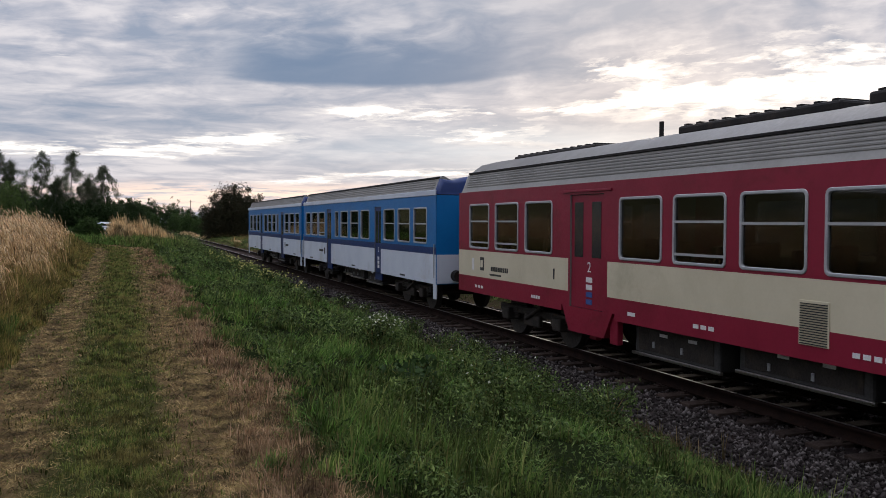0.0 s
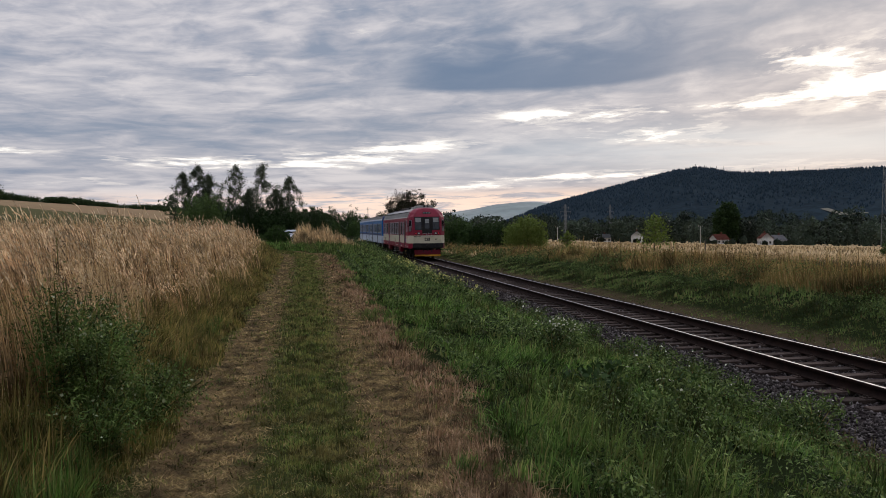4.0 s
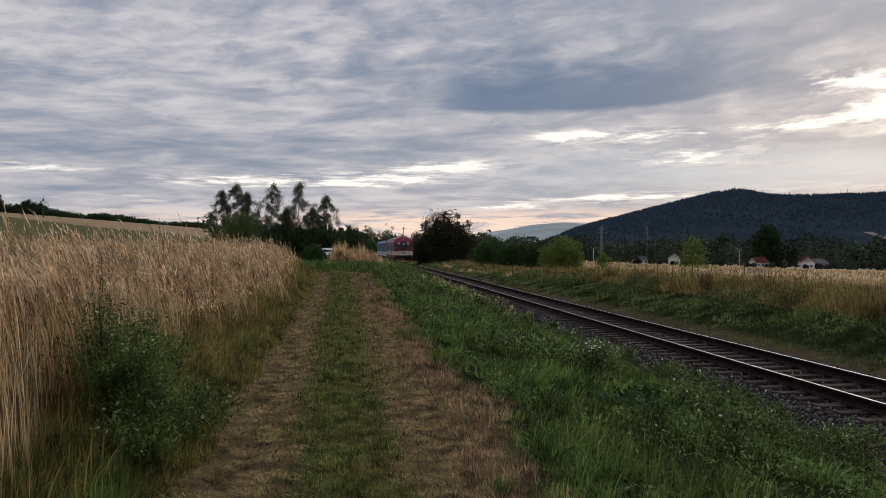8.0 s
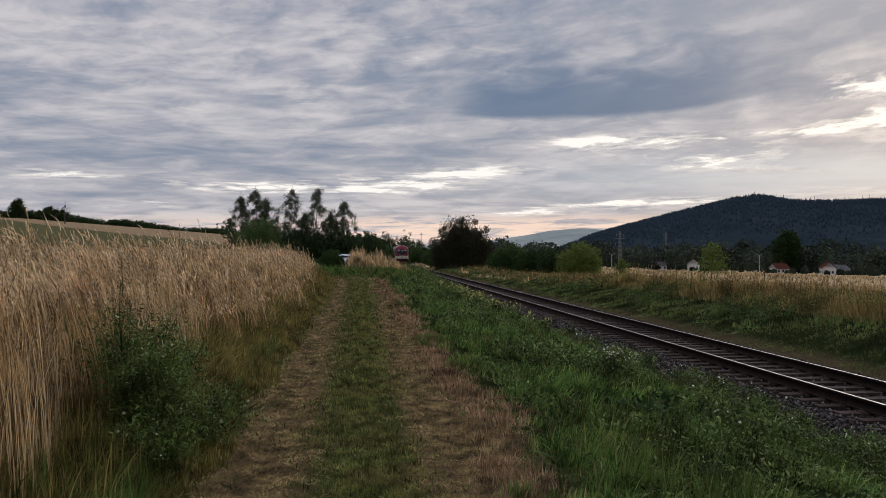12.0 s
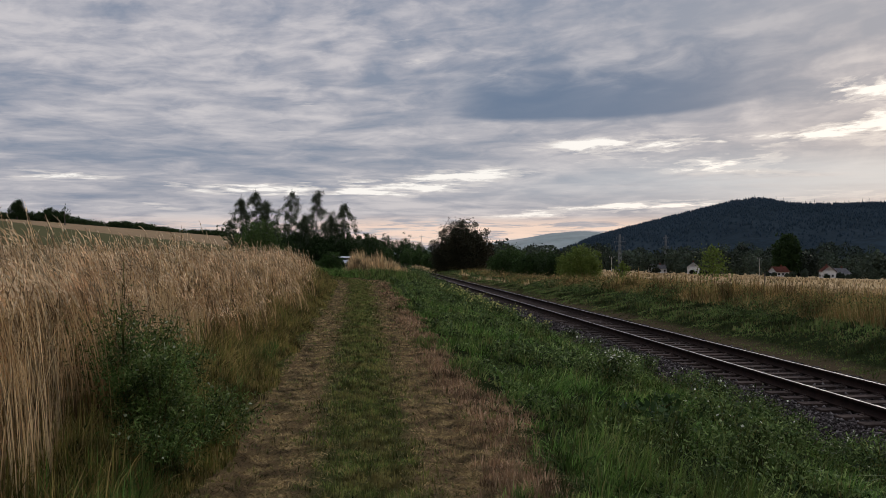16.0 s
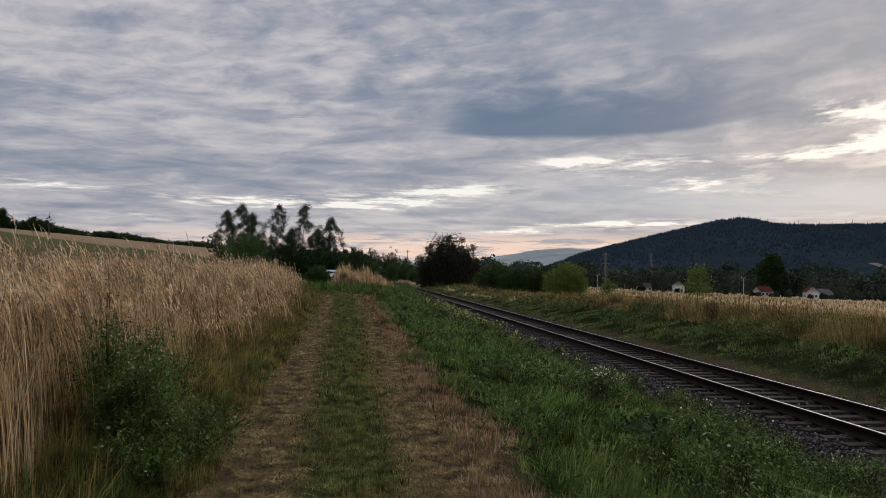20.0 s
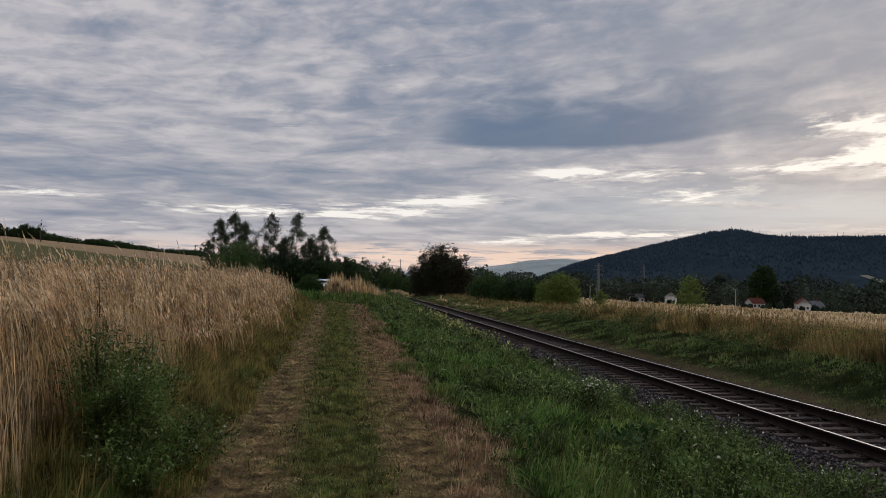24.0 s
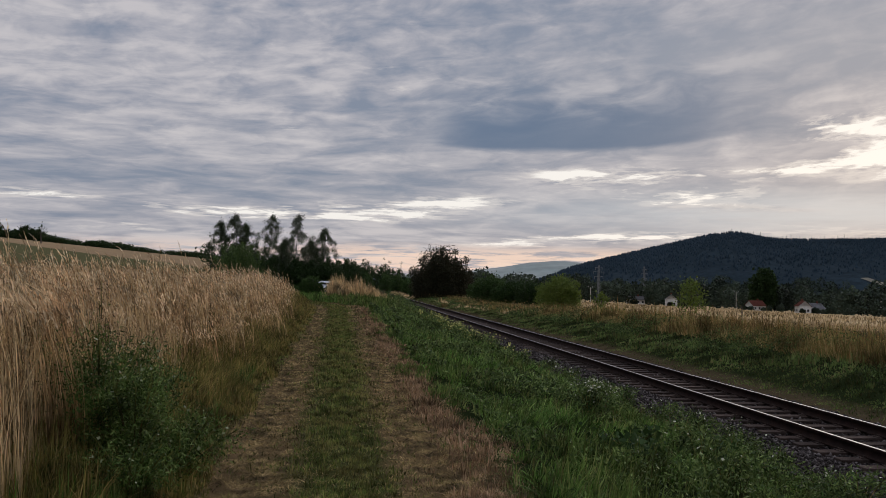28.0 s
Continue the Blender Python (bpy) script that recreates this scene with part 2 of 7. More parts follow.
def build_materials():
    M["red"] = material("red_paint", (0.185, 0.011, 0.029), (0.215, 0.014, 0.035), 1.2, 0.42, 0, 0.03, 25, (0.12, 0.012, 0.018), speck=0.07, spec=0.22)
    M["cream"] = material("cream_paint", (0.50, 0.455, 0.33), (0.56, 0.51, 0.38), 1.0, 0.45, 0, 0.03, 25, (0.40, 0.36, 0.26), speck=0.07, spec=0.22)
    M["blue"] = material("blue_paint", (0.004, 0.115, 0.33), (0.006, 0.135, 0.37), 1.0, 0.4, 0, 0.03, 25, (0.010, 0.11, 0.27), speck=0.07, spec=0.22)
    M["navy"] = material("dark_blue_paint", (0.008, 0.024, 0.10), (0.010, 0.032, 0.13), 1.0, 0.4, 0, 0.03, 25, speck=0.07, spec=0.22)
    M["white"] = material("off_white_paint", (0.46, 0.51, 0.59), (0.52, 0.57, 0.64), 1.0, 0.45, 0, 0.03, 25, (0.38, 0.38, 0.38), speck=0.07, spec=0.22)
    M["roof"] = material("grey_roof_sheet", (0.205, 0.203, 0.195), (0.25, 0.247, 0.238), 0.9, 0.7, 0.0, 0.05, 18, (0.21, 0.20, 0.19), speck=0.15)
    M["roof_dark"] = material("dark_roof_sheet", (0.10, 0.10, 0.105), (0.15, 0.15, 0.15), 0.9, 0.6, 0.0, 0.08, 18, (0.07, 0.065, 0.06))
    M["trim"] = material("aluminium_frame", (0.34, 0.355, 0.38), (0.42, 0.435, 0.46), 4, 0.45, 0.4, 0.02, 60)
    M["black"] = material("black_metal", (0.010, 0.010, 0.011), (0.022, 0.020, 0.019), 2.5, 0.6, 0.0, 0.1, 40, (0.04, 0.03, 0.022), spec=0.15)
    M["gear"] = material("greasy_running_gear", (0.022, 0.019, 0.017), (0.045, 0.038, 0.032), 3, 0.7, 0.2, 0.2, 30, (0.07, 0.05, 0.035))
    M["grime"] = material("sooty_grey_box", (0.03, 0.03, 0.031), (0.052, 0.051, 0.05), 3, 0.7, 0.0, 0.1, 30, (0.03, 0.026, 0.022))
    M["steel"] = material("worn_wheel_steel", (0.28, 0.26, 0.25), (0.36, 0.35, 0.34), 6, 0.35, 1.0, 0.05, 50)
    M["yellow"] = material("yellow_paint", (0.55, 0.30, 0.02), (0.62, 0.36, 0.03), 2, 0.5, 0, 0.03, 30, (0.35, 0.2, 0.03), speck=0.07)
    M["marking"] = material("white_marking", (0.62, 0.62, 0.62), (0.7, 0.7, 0.7), 5, 0.5)
    M["ink"] = material("dark_marking", (0.02, 0.02, 0.022), (0.03, 0.03, 0.03), 5, 0.5)
    M["bluesign"] = material("blue_sign", (0.03, 0.07, 0.25), (0.04, 0.09, 0.3), 5, 0.5)
    M["seat"] = material("seat_fabric", (0.05, 0.035, 0.03), (0.08, 0.05, 0.04), 8, 0.9, 0, 0.1, 80)
    M["lining"] = material("grey_lining", (0.16, 0.15, 0.14), (0.20, 0.19, 0.18), 2, 0.7)
    M["glass"] = glass("window_glass")
    M["tail"] = glowing("red_tail_lamp", (0.6, 0.03, 0.055), 0.15)
    M["lens"] = material("lamp_lens", (0.5, 0.5, 0.52), (0.6, 0.6, 0.6), 8, 0.1, 0.3)
    M["railside"] = material("rusty_rail", (0.014, 0.009, 0.008), (0.024, 0.014, 0.011), 5, 0.9, 0.0, 0.3, 60, (0.012, 0.009, 0.008), 0.05)
    M["railtop"] = material("polished_rail_head", (0.26, 0.25, 0.255), (0.36, 0.345, 0.35), 4, 0.62, 1.0, 0.02, 80)
    M["sleeper"] = material("weathered_sleeper", (0.038, 0.028, 0.024), (0.064, 0.049, 0.043), 5, 0.95, 0, 0.5, 50, (0.024, 0.018, 0.016), 0.05, 0.8)
    M["stone"] = leafy("ballast_stone", (0.012, 0.010, 0.009), (0.027, 0.022, 0.021), (0.052, 0.043, 0.042), (0.15, 0.133, 0.13), patch=0.8, see=0.0, rough=0.95)
    M["bark"] = material("grey_bark", (0.06, 0.05, 0.04), (0.12, 0.10, 0.085), 5, 0.95, 0, 0.5, 30, (0.03, 0.027, 0.022))
    M["birch"] = material("birch_bark", (0.14, 0.13, 0.12), (0.20, 0.19, 0.175), 4, 0.9, 0, 0.4, 20, (0.03, 0.027, 0.024), 0.1)
    M["render"] = material("house_render", (0.60, 0.59, 0.57), (0.70, 0.69, 0.67), 0.6, 0.9, 0, 0.1, 10, (0.28, 0.27, 0.25), 0.1)
    M["redtile"] = material("red_roof_tiles", (0.13, 0.042, 0.03), (0.17, 0.055, 0.038), 0.8, 0.85, 0, 0.3, 12, (0.09, 0.042, 0.034), 0.1)
    M["greytile"] = material("grey_roof_tiles", (0.17, 0.17, 0.18), (0.23, 0.23, 0.24), 0.8, 0.85, 0, 0.3, 12, None, 0.1)
    M["pane"] = material("dark_pane", (0.02, 0.024, 0.03), (0.03, 0.035, 0.04), 1, 0.1, 0, 0, 5, spec=0.6)
    M["concrete"] = material("concrete_pole", (0.34, 0.33, 0.31), (0.44, 0.43, 0.40), 2, 0.9, 0, 0.2, 20, (0.25, 0.24, 0.22))
    M["lattice"] = material("galvanised_lattice", (0.15, 0.16, 0.165), (0.20, 0.21, 0.215), 2, 0.8, 0.1, 0, 10, None, 0.1)
    M["moth"] = material("pale_wing", (0.65, 0.62, 0.56), (0.75, 0.73, 0.68), 90, 0.8)
    M["carwhite"] = material("white_car_paint", (0.40, 0.43, 0.47), (0.44, 0.47, 0.5), 1, 0.3)
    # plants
    M["straw"] = leafy("dry_stalks", (0.13, 0.08, 0.037), (0.45, 0.30, 0.15), (0.74, 0.535, 0.30), (0.30, 0.20, 0.09), (0.80, 0.61, 0.385), (0.40, 0.22, 0.10), patch=1.4, see=0.4, rough=0.7, patch_tone=(0.27, 0.15, 0.07), shade_mottle=3.4)
    M["plume"] = leafy("dry_seed_heads", (0.36, 0.22, 0.12), (0.66, 0.475, 0.30), (0.86, 0.70, 0.49), (0.50, 0.335, 0.195), (0.93, 0.79, 0.585), (0.60, 0.42, 0.26), patch=1.6, see=0.5, rough=0.8, patch_tone=(0.46, 0.28, 0.15), shade_mottle=2.2)
    M["under"] = leafy("olive_undergrowth", (0.065, 0.07, 0.016), (0.145, 0.13, 0.036), (0.25, 0.195, 0.068), (0.095, 0.12, 0.027), (0.37, 0.28, 0.115), (0.19, 0.13, 0.046), (0.11, 0.135, 0.032), patch=0.7, see=0.3, shade_mottle=3.0)
    M["turf"] = leafy("short_turf", (0.05, 0.078, 0.019), (0.105, 0.145, 0.036), (0.18, 0.215, 0.06), (0.27, 0.215, 0.09), patch=1.3, patch_tone=(0.18, 0.152, 0.057), see=0.25, shade_mottle=5.0)
    M["litter"] = leafy("trampled_straw", (0.066, 0.045, 0.019), (0.175, 0.122, 0.054), (0.31, 0.22, 0.105), (0.12, 0.098, 0.034), (0.43, 0.315, 0.165), patch=1.1, see=0.15, rough=0.85, shade_mottle=4.0)
    M["verge"] = leafy("lush_grass", (0.032, 0.068, 0.016), (0.082, 0.15, 0.034), (0.175, 0.265, 0.068), (0.05, 0.10, 0.024), (0.27, 0.31, 0.105), (0.16, 0.135, 0.058), patch=0.55, patch_tone=(0.06, 0.085, 0.022), see=0.35, shade_mottle=2.5)
    M["burdock"] = leafy("burdock_leaves", (0.018, 0.038, 0.012), (0.032, 0.06, 0.018), (0.05, 0.085, 0.028), patch=1.2, see=0.15)
    M["fringe"] = leafy("dry_fringe_straw", (0.15, 0.085, 0.05), (0.30, 0.185, 0.115), (0.45, 0.30, 0.20), (0.20, 0.125, 0.065), (0.52, 0.37, 0.26), patch=1.1, see=0.2, rough=0.85, shade_mottle=3.0)
    M["palestalk"] = leafy("pale_dry_stalks", (0.40, 0.27, 0.14), (0.62, 0.455, 0.26), (0.74, 0.57, 0.355), (0.50, 0.35, 0.19), patch=1.0, see=0.35, rough=0.7, shade_mottle=1.5)
    M["longgrass"] = leafy("long_bright_grass", (0.045, 0.108, 0.020), (0.098, 0.205, 0.038), (0.18, 0.31, 0.072), (0.036, 0.084, 0.018), (0.27, 0.355, 0.12), patch=0.8, see=0.3, shade_mottle=3.0)
    M["deadweed"] = leafy("dying_weeds", (0.07, 0.055, 0.025), (0.14, 0.10, 0.05), (0.10, 0.11, 0.035), (0.20, 0.14, 0.08), patch=0.6, see=0.25, shade_mottle=2.5)
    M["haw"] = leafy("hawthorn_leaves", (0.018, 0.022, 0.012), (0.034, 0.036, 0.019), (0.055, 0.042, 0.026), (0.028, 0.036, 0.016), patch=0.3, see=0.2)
    M["weed"] = leafy("broad_weed_leaves", (0.028, 0.052, 0.016), (0.07, 0.115, 0.034), (0.17, 0.225, 0.075), (0.045, 0.08, 0.024), patch=0.9, see=0.25, shade_mottle=2.4)
    M["mugwort"] = leafy("mugwort_leaves", (0.032, 0.060, 0.014), (0.062, 0.108, 0.026), (0.11, 0.165, 0.045), (0.17, 0.22, 0.075), patch=1.2, see=0.25, shade_mottle=5.0)
    M["bloom"] = leafy("pale_flowers", (0.20, 0.23, 0.12), (0.30, 0.33, 0.20), (0.40, 0.41, 0.30), patch=2, see=0.2)
    M["whitebloom"] = leafy("whitish_flowers", (0.50, 0.52, 0.38), (0.64, 0.65, 0.52), (0.76, 0.75, 0.66), patch=2, see=0.3)
    M["yellowbloom"] = leafy("yellow_flowers", (0.46, 0.44, 0.13), (0.60, 0.55, 0.20), (0.34, 0.36, 0.10), patch=2, see=0.3)
    M["fargrass"] = leafy("far_verge_grass", (0.06, 0.098, 0.03), (0.115, 0.17, 0.05), (0.175, 0.225, 0.075), (0.19, 0.14, 0.068), patch=0.35, see=0.15, shade_mottle=0.9)
    M["rustweed"] = leafy("brown_weeds", (0.14, 0.085, 0.035), (0.32, 0.20, 0.085), (0.10, 0.12, 0.034), (0.50, 0.345, 0.17), (0.15, 0.165, 0.048), (0.22, 0.12, 0.05), patch=0.3, see=0.4, shade_mottle=0.7)
    M["dock"] = leafy("dark_dock_seed", (0.05, 0.028, 0.018), (0.08, 0.042, 0.026), patch=2, see=0.1)
    M["wheat"] = leafy("ripe_wheat", (0.36, 0.265, 0.155), (0.45, 0.34, 0.205), (0.30, 0.215, 0.12), patch=0.05, see=0.35, shade_mottle=0.12)
    M["leaf_dark"] = leafy("dark_leaves", (0.018, 0.034, 0.012), (0.028, 0.05, 0.016), (0.042, 0.07, 0.022), patch=0.25)
    M["leaf_birch"] = leafy("birch_leaves", (0.03, 0.043, 0.021), (0.045, 0.062, 0.03), (0.066, 0.088, 0.042), patch=0.3, see=0.2)
    M["leaf_light"] = leafy("light_leaves", (0.085, 0.125, 0.026), (0.13, 0.175, 0.038), (0.175, 0.215, 0.055), patch=0.4, see=0.35)
    M["leaf_mid"] = leafy("mid_leaves", (0.03, 0.06, 0.018), (0.048, 0.085, 0.024), (0.065, 0.105, 0.03), patch=0.3)
    M["leaf_elder"] = leafy("elder_leaves", (0.05, 0.085, 0.024), (0.08, 0.125, 0.036), (0.12, 0.165, 0.055), patch=0.5)
    M["woods"] = leafy("valley_woods", (0.036, 0.051, 0.039), (0.044, 0.061, 0.045), (0.056, 0.074, 0.051), (0.039, 0.055, 0.042), patch=0.03, see=0.25, shade_mottle=0.05)
    # spruce tones are blued to stand for haze before the distant hill
    M["spruce"] = leafy("hazed_spruce_forest", (0.014, 0.025, 0.036), (0.0175, 0.030, 0.042), (0.021, 0.035, 0.048), patch=0.006, see=0.0, rough=1.0)


build_materials()


# ---------------------------------------------------------------- mesh helpers
def raw_mesh(name, verts, quads=None, tris=None):
    """A mesh from arrays of corners."""
    verts = np.asarray(verts, dtype=np.float32).reshape(-1, 3)
    chunks, starts, n = [], [], 0
    for faces, k in ((quads, 4), (tris, 3)):
        if faces is not None and len(faces):
            faces = np.asarray(faces, dtype=np.int32).reshape(-1, k)
            chunks.append(faces.ravel())
            starts.append(n + np.arange(len(faces), dtype=np.int32) * k)
            n += faces.size
    me = bpy.data.meshes.new(name)
    me.vertices.add(len(verts))
    me.vertices.foreach_set("co", verts.ravel())
    me.loops.add(n)
    me.loops.foreach_set("vertex_index", np.concatenate(chunks))
    starts = np.concatenate(starts)
    me.polygons.add(len(starts))
    me.polygons.foreach_set("loop_start", starts)
    me.update(calc_edges=True)
    return me


def stuff(name, verts, quads, tris, mat, label, category, parent=None):
    ob = new(name, raw_mesh(name, verts, quads, tris))
    ob.data.materials.append(mat)
    if parent:
        ob.parent = parent
        return tagged(ob, label, kind="stuff")
    return tagged(ob, label, category, kind="stuff")


def part(name, bm, mat, parent=None, label="", smooth=False):
    me = bpy.data.meshes.new(name)
    if smooth:
        for f in bm.faces:
            f.smooth = True
    bm.to_mesh(me)
    bm.free()
    for m in mat if isinstance(mat, (list, tuple)) else (mat,):
        me.materials.append(m)
    ob = new(name, me)
    if parent:
        ob.parent = parent
    if label:
        ob["label"] = label
    return ob


def holder(name, m, label, category, group="", kind=""):
    ob = new(name)
    ob.empty_display_size = 0.2
    ob.matrix_basis = m
    return tagged(ob, label, category, group, kind)


def box(bm, x0, x1, y0, y1, z0, z1, bevel=0.0, mat=0):
    made = bmesh.ops.create_cube(bm, size=1.0, matrix=Matrix.Translation(((x0 + x1) / 2, (y0 + y1) / 2, (z0 + z1) / 2)) @ Matrix.Diagonal((abs(x1 - x0), abs(y1 - y0), abs(z1 - z0), 1)))
    faces = {f for v in made["verts"] for f in v.link_faces}
    if bevel:
        out = bmesh.ops.bevel(bm, geom=list({e for f in faces for e in f.edges}), offset=bevel, segments=2, affect="EDGES", profile=0.5)
        faces = set(out["faces"]) | {f for f in faces if f.is_valid}
    for f in faces:
        f.material_index = mat
    return bm


def tube(bm, a, b, r0, r1=None, sides=8, mat=0, caps=True):
    a, b = Vector(a), Vector(b)
    way = b - a
    m = Matrix.Translation((a + b) / 2) @ way.to_track_quat("Z", "Y").to_matrix().to_4x4()
    made = bmesh.ops.create_cone(bm, cap_ends=caps, segments=sides, radius1=r0, radius2=r0 if r1 is None else r1, depth=way.length, matrix=m)
    for f in {f for v in made["verts"] for f in v.link_faces}:
        f.material_index = mat
    return bm


def cube(*args, **kw):
    return box(bmesh.new(), *args, **kw)


def rod(*args, **kw):
    return tube(bmesh.new(), *args, **kw)


# ---------------------------------------------------------------- the lie of the land
def ease(a, b, v):
    s = np.clip((v - a) / (b - a), 0, 1)
    return s * s * (3 - 2 * s)


def track_shift(y):
    """How far the railway has swung to the left."""
    d = np.clip(y - BEND, 0, 200)
    return RADIUS - np.sqrt(RADIUS ** 2 - d ** 2)


def road_shift(y):
    """How far the field track has swung to the left."""
    return 0.018 * np.clip(y - 41, 0, 60) ** 2


def land(x, y):
    x, y = np.asarray(x, dtype=float), np.asarray(y, dtype=float)
    r = x + np.where(y > BEND, track_shift(y), 0) * (1 - ease(25, 70, x))
    prof = np.interp(r, [1.3, 2.2, 3.6, 5.0, 6.0, 6.5, 11.4, 12.6, 15.0, 19.0], [0.0, -0.07, -0.24, -0.60, -1.00, -1.16, -1.16, -0.90, -0.28, -0.32])
    prof = prof - 0.78 * ease(42, 85, y) * ease(12.4, 15, r) * (1 - ease(26, 70, r))
    far = np.clip(r - 19, 0, 420)
    prof = prof - 0.030 * far - 0.008 * np.clip(y - 30, 0, 430) * ease(19, 40, r)
    left = ease(5, 36, -x) * 0.016 * np.clip(y, 0, 318) + np.interp(-x, [8, 35, 50, 83, 120, 180], [0, 2.2, 3.5, 6.2, 9.2, 11.5]) * ease(20, 312, y)
    left = left + 0.12 * ease(1.3, 2.6, -x)
    # the track climbs a little towards its bend
    left = left + 0.26 * ease(22, 54, y) * (1 - ease(70, 84, y)) * (1 - ease(3.0, 5.2, x)) * (1 - ease(12, 28, -x))
    x_road = x + road_shift(y)
    rut = -0.035 * (np.exp(-((x_road + 0.78) / 0.24) ** 2) + np.exp(-((x_road - 0.80) / 0.26) ** 2)) + 0.02 * np.exp(-(x_road / 0.3) ** 2)
    lumps = 0.025 * np.sin(x * 1.7 + 0.6 * y) * np.sin(y * 1.1 - 0.3 * x) + 0.012 * np.sin(x * 5.1 + y * 3.3)
    flat = np.where((r > 6.8) & (r < 11.6), 0.2, 1.0)
    return np.where(x > 0, prof, 0) + left + rut + lumps * flat


def graded(lo, hi, near_lo, near_hi, step, grow):
    out = list(np.arange(near_lo, near_hi, step))
    s = step
    while out[-1] < hi:
        s *= grow
        out.append(out[-1] + s)
    s = step
    while out[0] > lo:
        s *= grow
        out.insert(0, out[0] - s)
    return np.array(out)


def ground_material():
    """Soil and low growth: worn ruts, turf between them, verges, fields on both sides; turf and verge ground is
    darkened for shade under blades.
    """
    mat = bpy.data.materials.new("ground_cover")
    mat.use_nodes = True
    net = Net(mat.node_tree)
    bsdf = net.nodes["Principled BSDF"]
    where = net.add("ShaderNodeNewGeometry").outputs["Position"]
    sep = net.add("ShaderNodeSeparateXYZ")
    net.links.new(where, sep.inputs[0])
    x, y = sep.outputs[0], sep.outputs[1]
    a, b, c = net.noise(where, 1.3, 5, 0.65, 0.4), net.noise(where, 9.0, 4, 0.7), net.noise(where, 0.12, 4, 0.6)
    over = net.m("MAXIMUM", net.m("SUBTRACT", y, 41.0), 0.0)
    bend = net.m("MULTIPLY", net.m("MULTIPLY", over, over), 0.018)
    xr = net.m("ADD", net.m("ADD", x, bend), net.m("MULTIPLY", net.m("SUBTRACT", a, 0.5), 0.7))
    # green and lush are painted extra dark, for the shade between grass blades
    green = net.mix(b, (0.020, 0.024, 0.008), (0.05, 0.055, 0.018))
    straw = net.mix(b, (0.062, 0.041, 0.021), (0.185, 0.125, 0.067))
    soil = net.mix(b, (0.025, 0.018, 0.012), (0.055, 0.04, 0.026))
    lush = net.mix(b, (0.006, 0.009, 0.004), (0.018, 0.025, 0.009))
    field = net.mix(net.noise(net.xyz(net.m("MULTIPLY", x, 1.0), net.m("MULTIPLY", y, 0.05), 0.0), 1.2, 4, 0.6), (0.30, 0.22, 0.12), (0.43, 0.325, 0.19))
    field = net.mix(net.ramp(c, 0.45, 0.6, 0.0, 0.35), field, (0.22, 0.16, 0.075))
    left_far = net.mix(net.ramp(net.m("ADD", y, net.m("MULTIPLY", x, 1.07)), 148, 152), net.mix(c, (0.072, 0.070, 0.034), (0.092, 0.086, 0.043)), net.mix(net.noise(net.xyz(net.m("MULTIPLY", x, 0.05), net.m("ADD", net.m("MULTIPLY", y, 0.22), net.m("MULTIPLY", x, 0.09)), 0.0), 1.0, 4, 0.65), (0.15, 0.105, 0.06), (0.30, 0.215, 0.13)))

    def band(lo, hi, soft):
        return net.m("MULTIPLY", net.ramp(xr, lo - soft, lo + soft), net.ramp(xr, hi + soft, hi - soft))

    tone = green
    tone = net.mix(net.m("MULTIPLY", band(-1.10, -0.42, 0.12), net.ramp(a, 0.28, 0.50)), tone, straw)
    tone = net.mix(net.m("MULTIPLY", band(0.46, 1.22, 0.14), net.ramp(a, 0.20, 0.42)), tone, straw)
    tone = net.mix(net.m("MULTIPLY", band(-0.95, -0.55, 0.1), net.ramp(a, 0.5, 0.7, 0.0, 0.45)), tone, soil)
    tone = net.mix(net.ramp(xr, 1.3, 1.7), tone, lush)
    brown = net.mix(b, (0.036, 0.028, 0.017), (0.068, 0.052, 0.03))
    tone = net.mix(net.m("MULTIPLY", net.m("MULTIPLY", net.ramp(x, 6.2, 7.0), net.ramp(x, 12.4, 11.7)), net.ramp(y, 190, 180)), tone, brown)
    tone = net.mix(net.ramp(x, 18.0, 20.0), tone, field)
    tone = net.mix(net.ramp(x, -7.0, -9.0), tone, left_far)
    tone = net.mix(net.ramp(xr, -1.35, -1.9), tone, net.mix(net.ramp(x, -20.0, -26.0), soil, left_far))
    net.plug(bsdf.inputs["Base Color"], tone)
    bsdf.inputs["Roughness"].default_value, bsdf.inputs["Specular IOR Level"].default_value = 1.0, 0.0
    node = net.add("ShaderNodeBump")
    node.inputs["Strength"].default_value, node.inputs["Distance"].default_value = 0.6, 0.05
    net.links.new(b, node.inputs["Height"])
    net.links.new(node.outputs[0], bsdf.inputs["Normal"])
    return mat


def build_ground():
    gx = graded(-3200, 3200, -3.0, 20.0, 0.2, 1.18)
    gy = graded(-3200, 3400, -2.0, 56.0, 0.35, 1.07)
    X, Y = np.meshgrid(gx, gy)
    Z = land(X, Y)
    n, k = X.shape
    i = np.arange((n - 1) * k).reshape(n - 1, k)[:, :-1].ravel()
    me = raw_mesh("ground", np.stack([X, Y, Z], -1), np.stack([i, i + 1, i + k + 1, i + k], 1))
    me.polygons.foreach_set("use_smooth", np.ones(len(me.polygons), dtype=bool))
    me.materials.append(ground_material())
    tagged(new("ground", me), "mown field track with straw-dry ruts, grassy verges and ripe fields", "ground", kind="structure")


build_ground()


# ---------------------------------------------------------------- railway
def track_point(u):
    """Centre line and heading of the railway at the length u."""
    if u <= BEND:
        return MID, u, 0.0
    a = (u - BEND) / RADIUS
    return MID - RADIUS * (1 - math.cos(a)), BEND + RADIUS * math.sin(a), a


